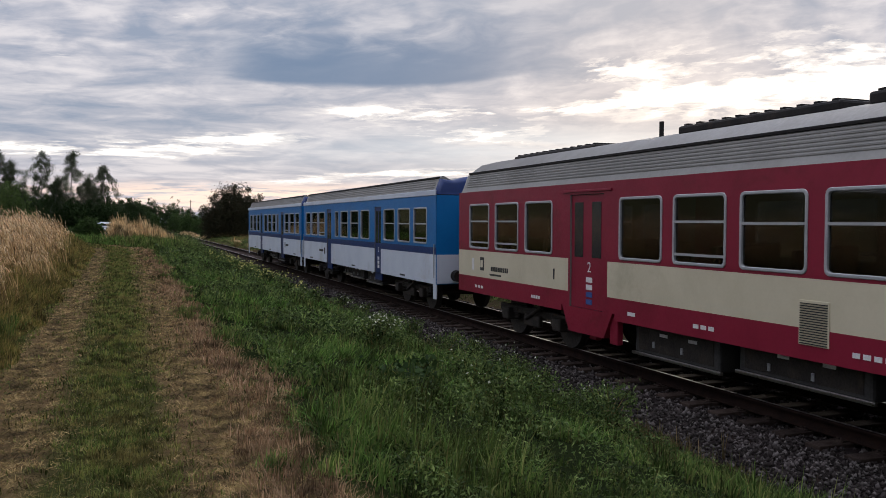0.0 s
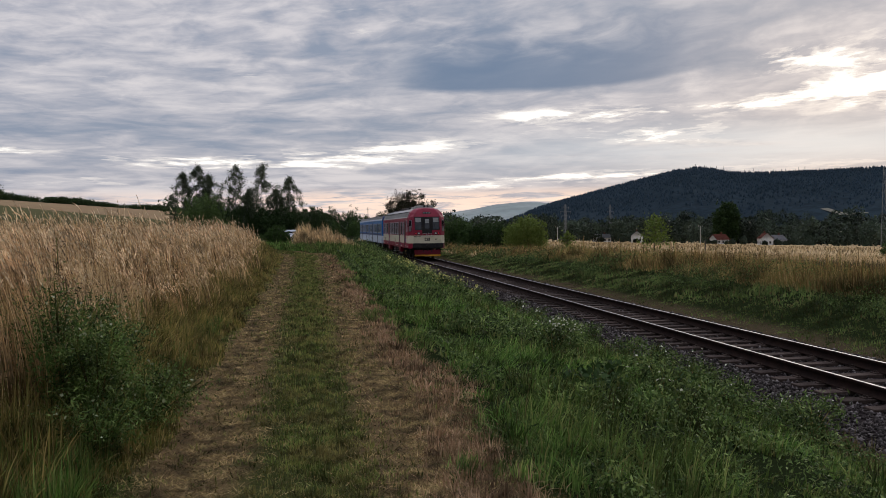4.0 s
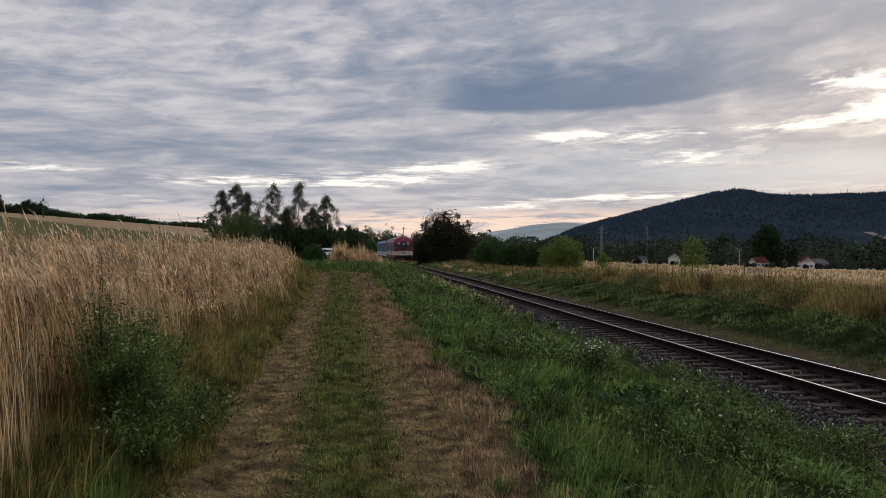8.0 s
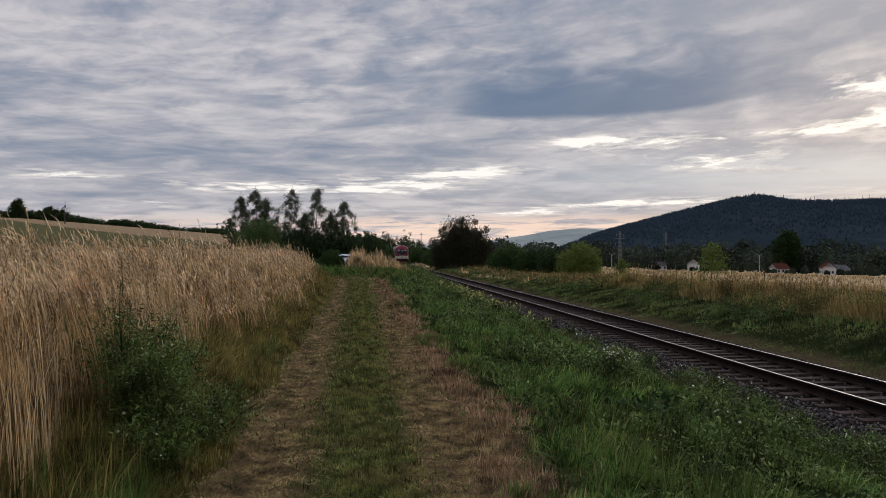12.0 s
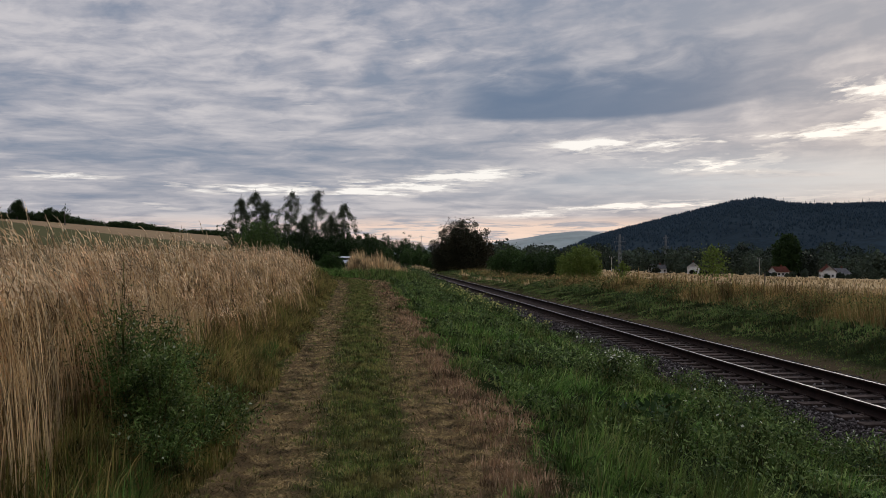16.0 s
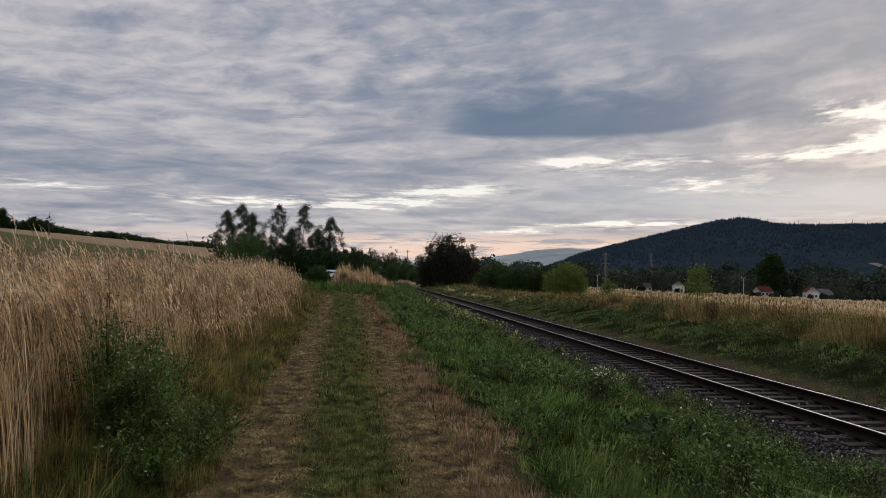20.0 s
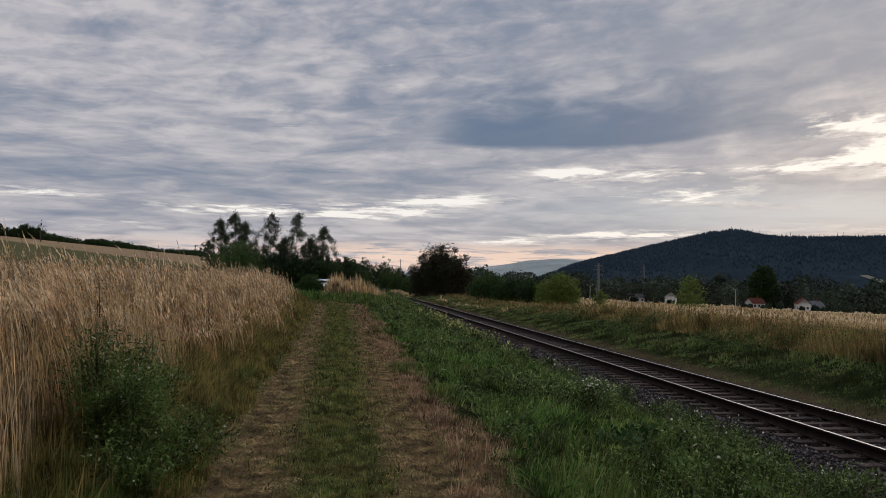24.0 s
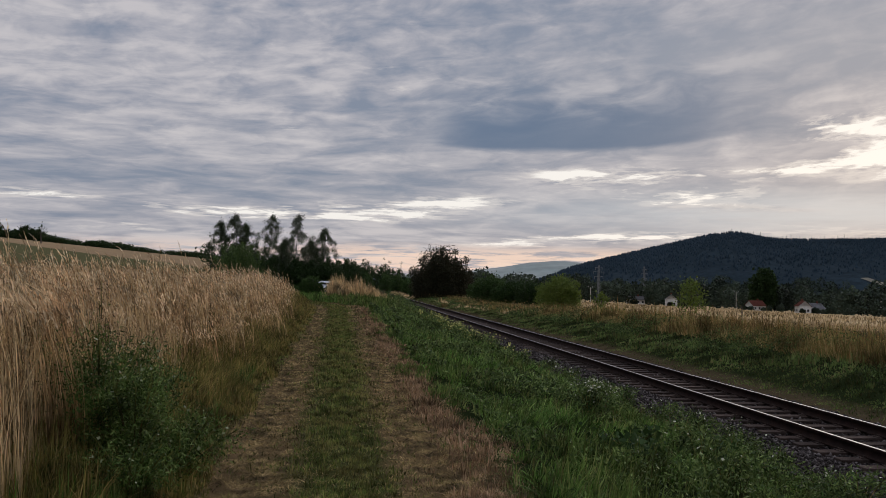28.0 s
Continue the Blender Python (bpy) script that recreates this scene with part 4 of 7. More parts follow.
def build_tall_grass():
    """The belt of tall dry grass, in patches that rock in the evening air."""
    rng = np.random.default_rng(21)
    patches = []
    bounds = [(-6.0, 2.2), (2.2, 5.2), (5.2, 7.6), (7.6, 10.5), (10.5, 15), (15, 22), (22, 34), (34, 50)]
    counts = [2400, 2800, 3500, 4600, 4600, 4400, 4000, 3600]
    for (y0, y1), n in zip(bounds, counts):
        edge = -1.95 - 0.22 * np.sin(np.linspace(0, 9, 40)) - 0.15 * np.sin(np.linspace(0, 47, 40))
        y = rng.uniform(y0, y1, n)
        depth = rng.random(n) ** 1.5 * np.interp(y, [0, 10, 50], [4.0, 6.2, 16.0])
        x = np.interp(y, np.linspace(-6, 50, 40), edge) - depth - road_shift(y) * 0.8
        # the stalks stand in tufts of their own height and lean
        tuft = np.sin(x * 2.3 + 1.7 * np.sin(y * 1.3)) * np.sin(y * 1.9 + 0.8 * x) + 0.6 * np.sin(x * 5.3 + y * 4.1)
        x = x + 0.16 * np.sin(x * 9 + y * 3) + rng.normal(0, 0.09, n)
        y = y + 0.14 * np.sin(y * 8 - x * 4)
        z = land(x, y)
        rim = np.maximum(np.interp(depth, [0, 0.35, 1.0], [0.50, 0.78, 1.0]), np.interp(y, [7.5, 10], [0.93, 0.0]))
        h = (rng.normal(1.36, 0.075, n) + 0.055 * tuft) * rim
        tall = (rng.random(n) < 0.10 + 0.10 * (tuft > 0.5)) & (depth > 0.25)
        h = np.where(tall, h * rng.uniform(1.08, 1.30, n), h)
        bent = rng.random(n) < 0.12
        a = rng.uniform(0, 2 * np.pi, n)
        side = np.stack([np.cos(a), np.sin(a), 0 * a], 1)
        wind = np.stack([rng.normal(-0.17, 0.08, n) + 0.06 * tuft, rng.normal(0.0, 0.09, n), 0 * a], 1) * np.interp(y, [4, 9], [0.7, 1.0])[:, None]
        wind = np.where(bent[:, None], wind * 2.2 + rng.normal(0, 0.12, (n, 3)) * np.array([1, 1, 0]), wind)
        h = np.where(bent, h * 0.9, h)
        root = np.stack([x, y, z], 1)
        k = 5
        fs = np.linspace(0, 1, k)
        w = rng.uniform(0.55, 1.5, n) * (0.0026 + 0.00026 * np.abs(y))
        pts = np.zeros((n, 2 * k, 3))
        for i, f in enumerate(fs):
            c = root + np.array([0, 0, 1.0]) * (h * f)[:, None] + wind * (h * f ** 2.6)[:, None]
            half = side * (w * (1 - 0.5 * f))[:, None]
            pts[:, 2 * i], pts[:, 2 * i + 1] = c - half, c + half
        o = np.arange(n) * 2 * k
        stems = (pts.reshape(-1, 3), np.concatenate([np.stack([o + 2 * i, o + 2 * i + 1, o + 2 * i + 3, o + 2 * i + 2], 1) for i in range(k - 1)]), None)
        # nodding seed heads: short overlapping spindles along a drooping tip
        tip = root + np.array([0, 0, 1.0]) * h[:, None] + wind * h[:, None]
        heads = []
        lean = wind / (np.linalg.norm(wind, axis=1)[:, None] + 1e-6)
        nod = rng.uniform(0.0, 1.0, n) ** 1.7 * 0.8
        foot = tip - np.array([0, 0, 0.03])
        ln = rng.uniform(0.024, 0.042, n) * np.where(tall, 1.2, 1.0) * np.where(rim < 0.7, 0.6, 1.0)
        width = rng.uniform(0.0024, 0.0052, n) + 0.00036 * np.abs(y)
        for j in range(5):
            way = np.array([0, 0, 1.0]) * (1.0 - 0.32 * j * nod)[:, None] + lean * (0.25 + 0.34 * j * nod)[:, None] + rng.normal(0, 0.10, (n, 3))
            way /= np.linalg.norm(way, axis=1)[:, None]
            cross = np.cross(way, rng.normal(size=(n, 3)))
            cross /= np.linalg.norm(cross, axis=1)[:, None]
            fat = width * (0.7, 1.1, 1.2, 0.9, 0.5)[j]
            head = foot + way * (ln * 1.5)[:, None]
            waist = foot + way * (ln * 0.6)[:, None]
            p = np.stack([foot, waist - cross * fat[:, None], head, waist + cross * fat[:, None]], 1)
            heads.append((p.reshape(-1, 3), np.arange(4 * n).reshape(n, 4), None))
            foot = foot + way * ln[:, None]
        mid = np.array([-3.2, (y0 + y1) / 2, 0.0])
        mid[2] = float(land(mid[0], mid[1]))
        ob = holder("tall_grass", pose(*mid), "tall dry straw-coloured grass with feathery seed heads", "tall grass", "tall grass along the field track", "stuff")
        for name, (v, q, t), mat in (("stalks", stems, M["straw"]), ("seed_heads", join(*heads), M["plume"])):
            child = new(name, raw_mesh(name, v - mid, q, t))
            child.data.materials.append(mat)
            child.parent = ob
            tagged(child, kind="stuff")
        if 2.0 < y0 < 8.0:
            m = 520
            yy = rng.uniform(y0, y1, m)
            xx = -1.98 - 0.9 * rng.random(m) ** 1.6 - 0.1 * np.sin(yy * 2.2)
            v, q, t = blades(rng, xx, yy, land(xx, yy), rng.uniform(1.0, 1.5, m), rng.uniform(0.0045, 0.009, m), 0.13, 4, (-0.10, 0.0))
            child = new("pale_stalks", raw_mesh("pale_stalks", v - mid, q, t))
            child.data.materials.append(M["palestalk"])
            child.parent = ob
            tagged(child, "pale straight stalks at the rim of the grass", kind="stuff")
        m = int(n * 1.7)
        yy = rng.uniform(y0, y1, m)
        side_way = np.abs(rng.normal(0, 0.75, m))
        xx = -1.14 - side_way - 0.12 * np.sin(yy * 1.6) - road_shift(yy) * 0.8
        hh = np.interp(yy, [3.5, 8], [0.55, 1.0]) * rng.uniform(0.25, 0.95, m) * np.interp(side_way, [0, 0.35, 0.9], [0.12, 0.45, 1.0])
        v, q, t = blades(rng, xx, yy, land(xx, yy) - 0.01, hh, 0.005 + 0.001 * np.abs(yy), 0.45, 2)
        child = new("undergrowth", raw_mesh("undergrowth", v - mid, q, t))
        child.data.materials.append(M["under"])
        child.parent = ob
        tagged(child, "olive-brown lower leaves at the foot of the stalks", kind="stuff")
        patches.append((ob, mid))
    return patches


def build_far_verge():
    rng = np.random.default_rng(31)
    n = 12000
    y = spread(rng, n, 7, 150)
    x = 11.55 + 4.9 * rng.random(n) ** 1.15
    h = rng.uniform(0.08, 0.30, n) * np.interp(x, [11.5, 12.6, 16], [0.3, 0.8, 1.3]) * np.clip(0.7 + 0.6 * np.sin(x * 2 + y * 0.6) * np.sin(y * 0.45), 0.5, 1.4)
    stuff("far_verge_grass", *tufts(rng, x, y, h, 7, 0.10 + 0.003 * y, 0.008, 0.0012, 0.8), M["fargrass"], "dark green grass on the bank beyond the rails", "grass")
    n = 8000
    y = spread(rng, n, 9, 170)
    x = 14.6 + np.abs(rng.normal(0, 1.9, n))
    h = rng.uniform(0.5, 1.32, n) * np.interp(y, [40, 70], [1.0, 0.8]) * np.interp(x, [14.6, 16.2, 20], [0.5, 1.0, 0.9]) * np.clip(0.85 + 0.35 * np.sin(y * 0.7 + x) * np.sin(y * 0.23), 0.5, 1.3)
    stuff("brown_weeds", *tufts(rng, x, y, h, 9, 0.09 + 0.003 * y, 0.008, 0.001, 0.55), M["rustweed"], "tall brown and olive weeds along the field edge", "weeds")
    who = rng.integers(0, n, 30000)
    c = np.stack([x[who] + rng.normal(0, 0.14, 30000), y[who] + rng.normal(0, 0.14, 30000), land(x[who], y[who]) + h[who] * rng.uniform(0.45, 1.05, 30000)], 1)
    v, q = leaves(rng, c, rng.uniform(0.008, 0.017, 30000) * (1 + y[who] / 34), -0.6, 2.6)
    stuff("weed_seed_heads", v, q, None, M["rustweed"], "brown seed heads over the field-edge weeds", "weeds")
    n = 60000
    y = spread(rng, n, 10, 140)
    x = 13.3 + np.abs(rng.normal(0, 1.5, n))
    keep = np.sin(y * 0.55 + x * 0.8) + 0.5 * np.sin(y * 1.7) > 0.0
    x, y = x[keep], y[keep]
    c = np.stack([x, y, land(x, y) + rng.uniform(0.05, 1.0, len(x)) * np.interp(x, [13.3, 15, 17], [0.3, 0.6, 0.85])], 1)
    v, q = leaves(rng, c, rng.uniform(0.009, 0.021, len(x)) * (1 + y / 26), 0.1, 2.2)
    stuff("bank_weed_leaves", v, q, None, M["weed"], "green leafy weeds on the far bank", "weeds")
    # ripe wheat beyond
    n = 38000
    y = spread(rng, n, 14, 330)
    x = 18.5 + spread(rng, n, 1.0, 150)
    h = rng.uniform(0.45, 0.62, n)
    stuff("wheat", *blades(rng, x, y, land(x, y), h, 0.012 + 0.0011 * np.hypot(x, y), 0.6), M["wheat"], "ripe golden wheat standing in the valley field", "wheat")


build_road_grass()
build_verge()
PATCHES = build_tall_grass()
build_far_verge()


def build_single_weeds():
    for i, (x, y, h, s, n) in enumerate([(-1.85, 6.8, 1.2, 0.26, 2400), (-1.55, 6.5, 0.95, 0.28, 2600), (-1.3, 6.9, 0.55, 0.32, 1900), (-1.7, 7.3, 1.0, 0.26, 2200), (-1.45, 6.2, 0.5, 0.28, 1500), (-2.2, 7.4, 1.15, 0.26, 1800)]):
        weed("mugwort", x, y, h, s * 1.6, 0.0105, int(n * 2.8), M["mugwort"], "bushy dark green weed with pale buds amid dry grass", M["bloom"], 26, 15, i)
    for i, (x, y, h) in enumerate([(-2.25, 8.2, 1.5), (-2.1, 7.9, 1.2), (-2.3, 15.5, 1.15)]):
        weed("dock_plant", x, y, h, 0.09, 0.009, 700, M["dock"], "dark brown dried dock stalk amid pale grass", None, 0, 3, 20 + i)
    for i, (x, y) in enumerate([(2.85, 8.75), (3.2, 8.9), (3.0, 8.35), (4.25, 9.3)]):
        weed("burdock", x, y, 0.27, 0.27, 0.06, 120, M["burdock"], "low burdock with broad dark leaves", None, 0, 8, 30 + i, 1.6)
    spots = [(3.75, 12.0, 0.5), (4.05, 12.5, 0.5), (3.55, 11.6, 0.45), (4.3, 9.6, 0.5), (4.0, 8.9, 0.45), (4.7, 10.4, 0.5), (5.0, 9.2, 0.4), (5.4, 13.5, 0.5), (5.8, 16.5, 0.55), (6.0, 19.0, 0.5), (6.2, 22.0, 0.5), (3.4, 7.2, 0.4), (5.6, 11.2, 0.55), (6.1, 14.2, 0.55), (6.3, 12.4, 0.5), (5.9, 18.0, 0.5), (6.4, 25.0, 0.5), (5.3, 8.0, 0.5), (5.9, 9.4, 0.45)]
    for i, (x, y, h) in enumerate(spots):
        weed("flowering_weed", x, y, h, 0.30, 0.018, 900, M["weed"], "green weed with small whitish flowers on the verge", M["whitebloom"], 45 if i < 3 else 8, 8, 40 + i)
    for i in range(14):
        y = 25 + i * 1.7
        weed("yellow_weed", 5.3 + 0.7 * math.sin(i * 2.1) - 0.01 * i, y, 0.5, 0.5, 0.03, 360, M["weed"], "weed with dull yellow flower tufts on the verge", M["yellowbloom"], 30 + 14 * (i % 3), 7, 60 + i)


build_single_weeds()


# ---------------------------------------------------------------- the train
W = 1.43


def wall_with_openings(bm, sx, y0, y1, z0, z1, holes, tone, ys=(), zs=(), thick=0.07, inner=1):
    """A side wall at sx * W with real openings; tone(y, z) picks the paint of a cell."""
    ycut = sorted({y0, y1, *ys, *(h[0] for h in holes), *(h[1] for h in holes)})
    zcut = sorted({z0, z1, *zs, *(h[2] for h in holes), *(h[3] for h in holes)})

    def inside(y, z):
        return any(a < y < b and c < z < d for a, b, c, d in holes)

    def face(pts, mat):
        f = bm.faces.new([bm.verts.new(p) for p in (pts if sx > 0 else pts[::-1])])
        f.material_index = mat

    for ya, yb in zip(ycut, ycut[1:]):
        for za, zb in zip(zcut, zcut[1:]):
            y, z = (ya + yb) / 2, (za + zb) / 2
            if inside(y, z):
                continue
            face([(sx * W, ya, za), (sx * W, yb, za), (sx * W, yb, zb), (sx * W, ya, zb)], tone(y, z))
            face([(sx * (W - thick), ya, zb), (sx * (W - thick), yb, zb), (sx * (W - thick), yb, za), (sx * (W - thick), ya, za)], inner)
    for a, b, c, d in holes:
        for p, q in (((a, c), (a, d)), ((a, d), (b, d)), ((b, d), (b, c)), ((b, c), (a, c))):
            face([(sx * W, *p), (sx * W, *q), (sx * (W - thick), *q), (sx * (W - thick), *p)], inner)
    for z in (z0, z1):
        face([(sx * W, y0, z), (sx * W, y1, z), (sx * (W - thick), y1, z), (sx * (W - thick), y0, z)], inner)


WINDOW_MESH = {}


def car_window(parent, sx, ya, yb, za, zb, bars=(0.62,)):
    """A framed window: aluminium ring, cross bars, one pane."""
    wide, high = round(yb - ya, 2), round(zb - za, 2)
    key = (wide, high, bars)
    if key not in WINDOW_MESH:
        bm = bmesh.new()
        t = 0.037
        hw, hh = wide / 2, high / 2
        loops = []
        for grow, radius, x in ((t, 0.085, -0.03), (t, 0.085, 0.010), (t - 0.008, 0.078, 0.016), (0.0, 0.062, 0.016), (-0.008, 0.056, 0.010), (-0.008, 0.056, -0.03)):
            loop = []
            for cy, cz, start in ((1, 1, 0), (-1, 1, 90), (-1, -1, 180), (1, -1, 270)):
                for k in range(5):
                    a = math.radians(start + 22.5 * k)
                    loop.append(bm.verts.new((x, cy * (hw + grow - radius) + radius * math.cos(a), cz * (hh + grow - radius) + radius * math.sin(a))))
            loops.append(loop)
        for p, q in zip(loops, loops[1:]):
            for k in range(len(p)):
                bm.faces.new((p[k], p[(k + 1) % len(p)], q[(k + 1) % len(p)], q[k]))
        bmesh.ops.recalc_face_normals(bm, faces=bm.faces[:])
        for f in bars:
            z = -hh + high * f
            box(bm, -0.03, 0.010, -hw, hw, z - 0.018, z + 0.018)
        ring = bpy.data.meshes.new("window")
        bm.to_mesh(ring)
        bm.free()
        ring.materials.append(M["trim"])
        bm = cube(-0.028, -0.020, -hw, hw, -hh, hh)
        pane = bpy.data.meshes.new("pane")
        bm.to_mesh(pane)
        bm.free()
        pane.materials.append(M["glass"])
        WINDOW_MESH[key] = (ring, pane)
    ring, pane = WINDOW_MESH[key]
    win = new("window", ring)
    win.parent = parent
    win.matrix_basis = pose(sx * W, (ya + yb) / 2, (za + zb) / 2, 0, 0, 0 if sx > 0 else 180)
    sheet = new("pane", pane)
    sheet.parent = win
    return win


def bogie(parent, y, base=2.3):
    truck = part("bogie", bmesh.new(), M["gear"], parent, "greasy black bogie frame with coil springs")
    bm = bmesh.new()
    for s in (-1, 1):
        box(bm, s * 0.98 - 0.06, s * 0.98 + 0.06, -1.65, 1.65, 0.50, 0.66, 0.03)
        for t in (-base / 2, base / 2):
            box(bm, s * 1.06 - 0.10, s * 1.06 + 0.10, t - 0.16, t + 0.16, 0.34, 0.60, 0.04)
            for d in (-0.33, 0.33):
                for k in range(5):
                    tube(bm, (s * 1.0, t + d, 0.40 + k * 0.05), (s * 1.0, t + d, 0.43 + k * 0.05), 0.075, sides=10)
        box(bm, s * 1.05 - 0.05, s * 1.05 + 0.05, -0.35, 0.35, 0.30, 0.55, 0.03)
        tube(bm, (s * 1.12, -0.5, 0.75), (s * 1.12, 0.2, 0.45), 0.04)
    box(bm, -0.95, 0.95, -0.25, 0.25, 0.45, 0.70, 0.04)
    bm.to_mesh(truck.data)
    bm.free()
    truck.matrix_basis = pose(0, y, 0)
    sets = []
    for t in (-base / 2, base / 2):
        bm = bmesh.new()
        for s in (-1, 1):
            tube(bm, (s * 0.69, 0, 0), (s * 0.82, 0, 0), 0.46, sides=28)
            tube(bm, (s * 0.665, 0, 0), (s * 0.69, 0, 0), 0.49, sides=28)
            tube(bm, (s * 0.82, 0, 0), (s * 0.95, 0, 0), 0.14, sides=14)
            box(bm, s * 0.82, s * 0.835, -0.30, 0.30, -0.03, 0.03)
        tube(bm, (-0.7, 0, 0), (0.7, 0, 0), 0.08, sides=12)
        axle = part("wheelset", bm, M["gear"], truck, "pair of rusty steel wheels on an axle")
        axle.matrix_basis = pose(0, t, 0.46)
        sets.append((axle, t))
    return sets


def roof_shell(y0, y1, parent, grey, lower, top=3.98, cornice=3.18, ribs=6):
    """A vaulted roof: a ribbed lower flank, a gutter, a smooth crown."""
    half = [(W, cornice), (W - 0.05, cornice + 0.10), (1.26, cornice + 0.42), (1.16, cornice + 0.50), (0.92, top - 0.13), (0.5, top - 0.03), (0.0, top)]
    ring = half + [(-x, z) for x, z in reversed(half[:-1])]
    bm = bmesh.new()
    rows = [[bm.verts.new((x, y, z)) for x, z in ring] for y in (y0, y1)]
    for i in range(len(ring) - 1):
        f = bm.faces.new((rows[0][i], rows[1][i], rows[1][i + 1], rows[0][i + 1]))
        f.smooth = i in (3, 4, 5, 6, 7, 8)
        f.material_index = 1 if i < 2 or i > len(ring) - 4 else 0
    bm.faces.new(rows[0][::-1]), bm.faces.new(rows[1])
    roof = part("roof", bm, (grey, lower), parent, "grey sheet-metal roof with ribbed flanks")
    for s in (-1, 1):
        for k in range(ribs):
            f = (k + 0.5) / ribs
            x, z = W - 0.05 - (W - 0.05 - 1.26) * f, cornice + 0.10 + 0.32 * f
            bm = bmesh.new()
            box(bm, s * x - 0.014, s * x + 0.014, y0 + 0.15, y1 - 0.15, z - 0.016, z + 0.016, 0.006)
            part("rib", bm, lower, roof)
        part("gutter", cube(s * 1.25 - 0.03, s * 1.25 + 0.03, y0 + 0.05, y1 - 0.05, cornice + 0.43, cornice + 0.475, 0.006), M["black"], roof, "dark gutter strip")
    return roof


def seats(parent, ys, z=1.1):
    for y in ys:
        for s in (-0.92, 0.92):
            bm = bmesh.new()
            box(bm, s - 0.42, s + 0.42, y - 0.05, y + 0.05, z, z + 1.05, 0.03)
            box(bm, s - 0.42, s + 0.42, y - 0.5, y + 0.5, z + 0.32, z + 0.44, 0.03)
            part("seat", bm, M["seat"], parent, "double-sided upholstered seat")


def bars(parent, sx, y, z, wide, high, count, mat, name="lettering", off=0.006):
    """Illegible writing as plain bars on the side of a car."""
    bm = bmesh.new()
    step = wide / count
    for i in range(count):
        ya = y - wide / 2 + i * step
        box(bm, sx * W - (0.002 if sx > 0 else off), sx * W + (off if sx > 0 else 0.002), ya, ya + step * 0.7, z - high / 2, z + high / 2)
    part(name, bm, mat, parent, "small unreadable markings")


def numeral(text, size, parent, m, mat, name="class_numeral"):
    curve = bpy.data.curves.new(name, "FONT")
    curve.body, curve.size, curve.extrude = text, size, 0.002
    curve.align_x, curve.align_y = "CENTER", "CENTER"
    ob = bpy.data.objects.new(name, curve)
    scene.collection.objects.link(ob)
    me = bpy.data.meshes.new_from_object(ob.evaluated_get(bpy.context.evaluated_depsgraph_get()))
    bpy.data.objects.remove(ob)
    me.materials.append(mat)
    out = new(name, me)
    out.parent = parent
    out.matrix_basis = m
    return out


def underfloor(parent, items):
    for name, sx, y0, y1, z0, z1, wide in items:
        unit = part(name, cube(sx * 0.72 - wide / 2, sx * 0.72 + wide / 2, y0, y1, z0, z1, 0.04), M["grime"], parent, "sooty grey underfloor box")
        if sx:
            out, zc = sx * (0.72 + wide / 2), (z0 + z1) / 2
            part("cover", cube(out - 0.012, out + 0.012, y0 + 0.12, y1 - 0.12, z0 + 0.08, z1 - 0.10, 0.006), M["gear"], unit, "flat inspection cover")
            part("lower_rail", cube(out - 0.03, out + 0.03, y0 - 0.05, y1 + 0.05, z0 - 0.02, z0 + 0.03, 0.008), M["steel"] if (y1 - y0) < 2.3 else M["gear"], unit)
            for f in (0.28, 0.62):
                ym = y0 + (y1 - y0) * f
                part("plate", cube(out + sx * 0.014 - 0.003, out + sx * 0.014 + 0.003, ym - 0.10, ym + 0.10, zc + 0.06, zc + 0.11), M["marking"], unit, "small white data plate")
                part("latch", cube(out + sx * 0.02 - 0.012, out + sx * 0.02 + 0.012, ym + 0.22, ym + 0.27, zc - 0.14, zc - 0.04, 0.004), M["trim"], unit)


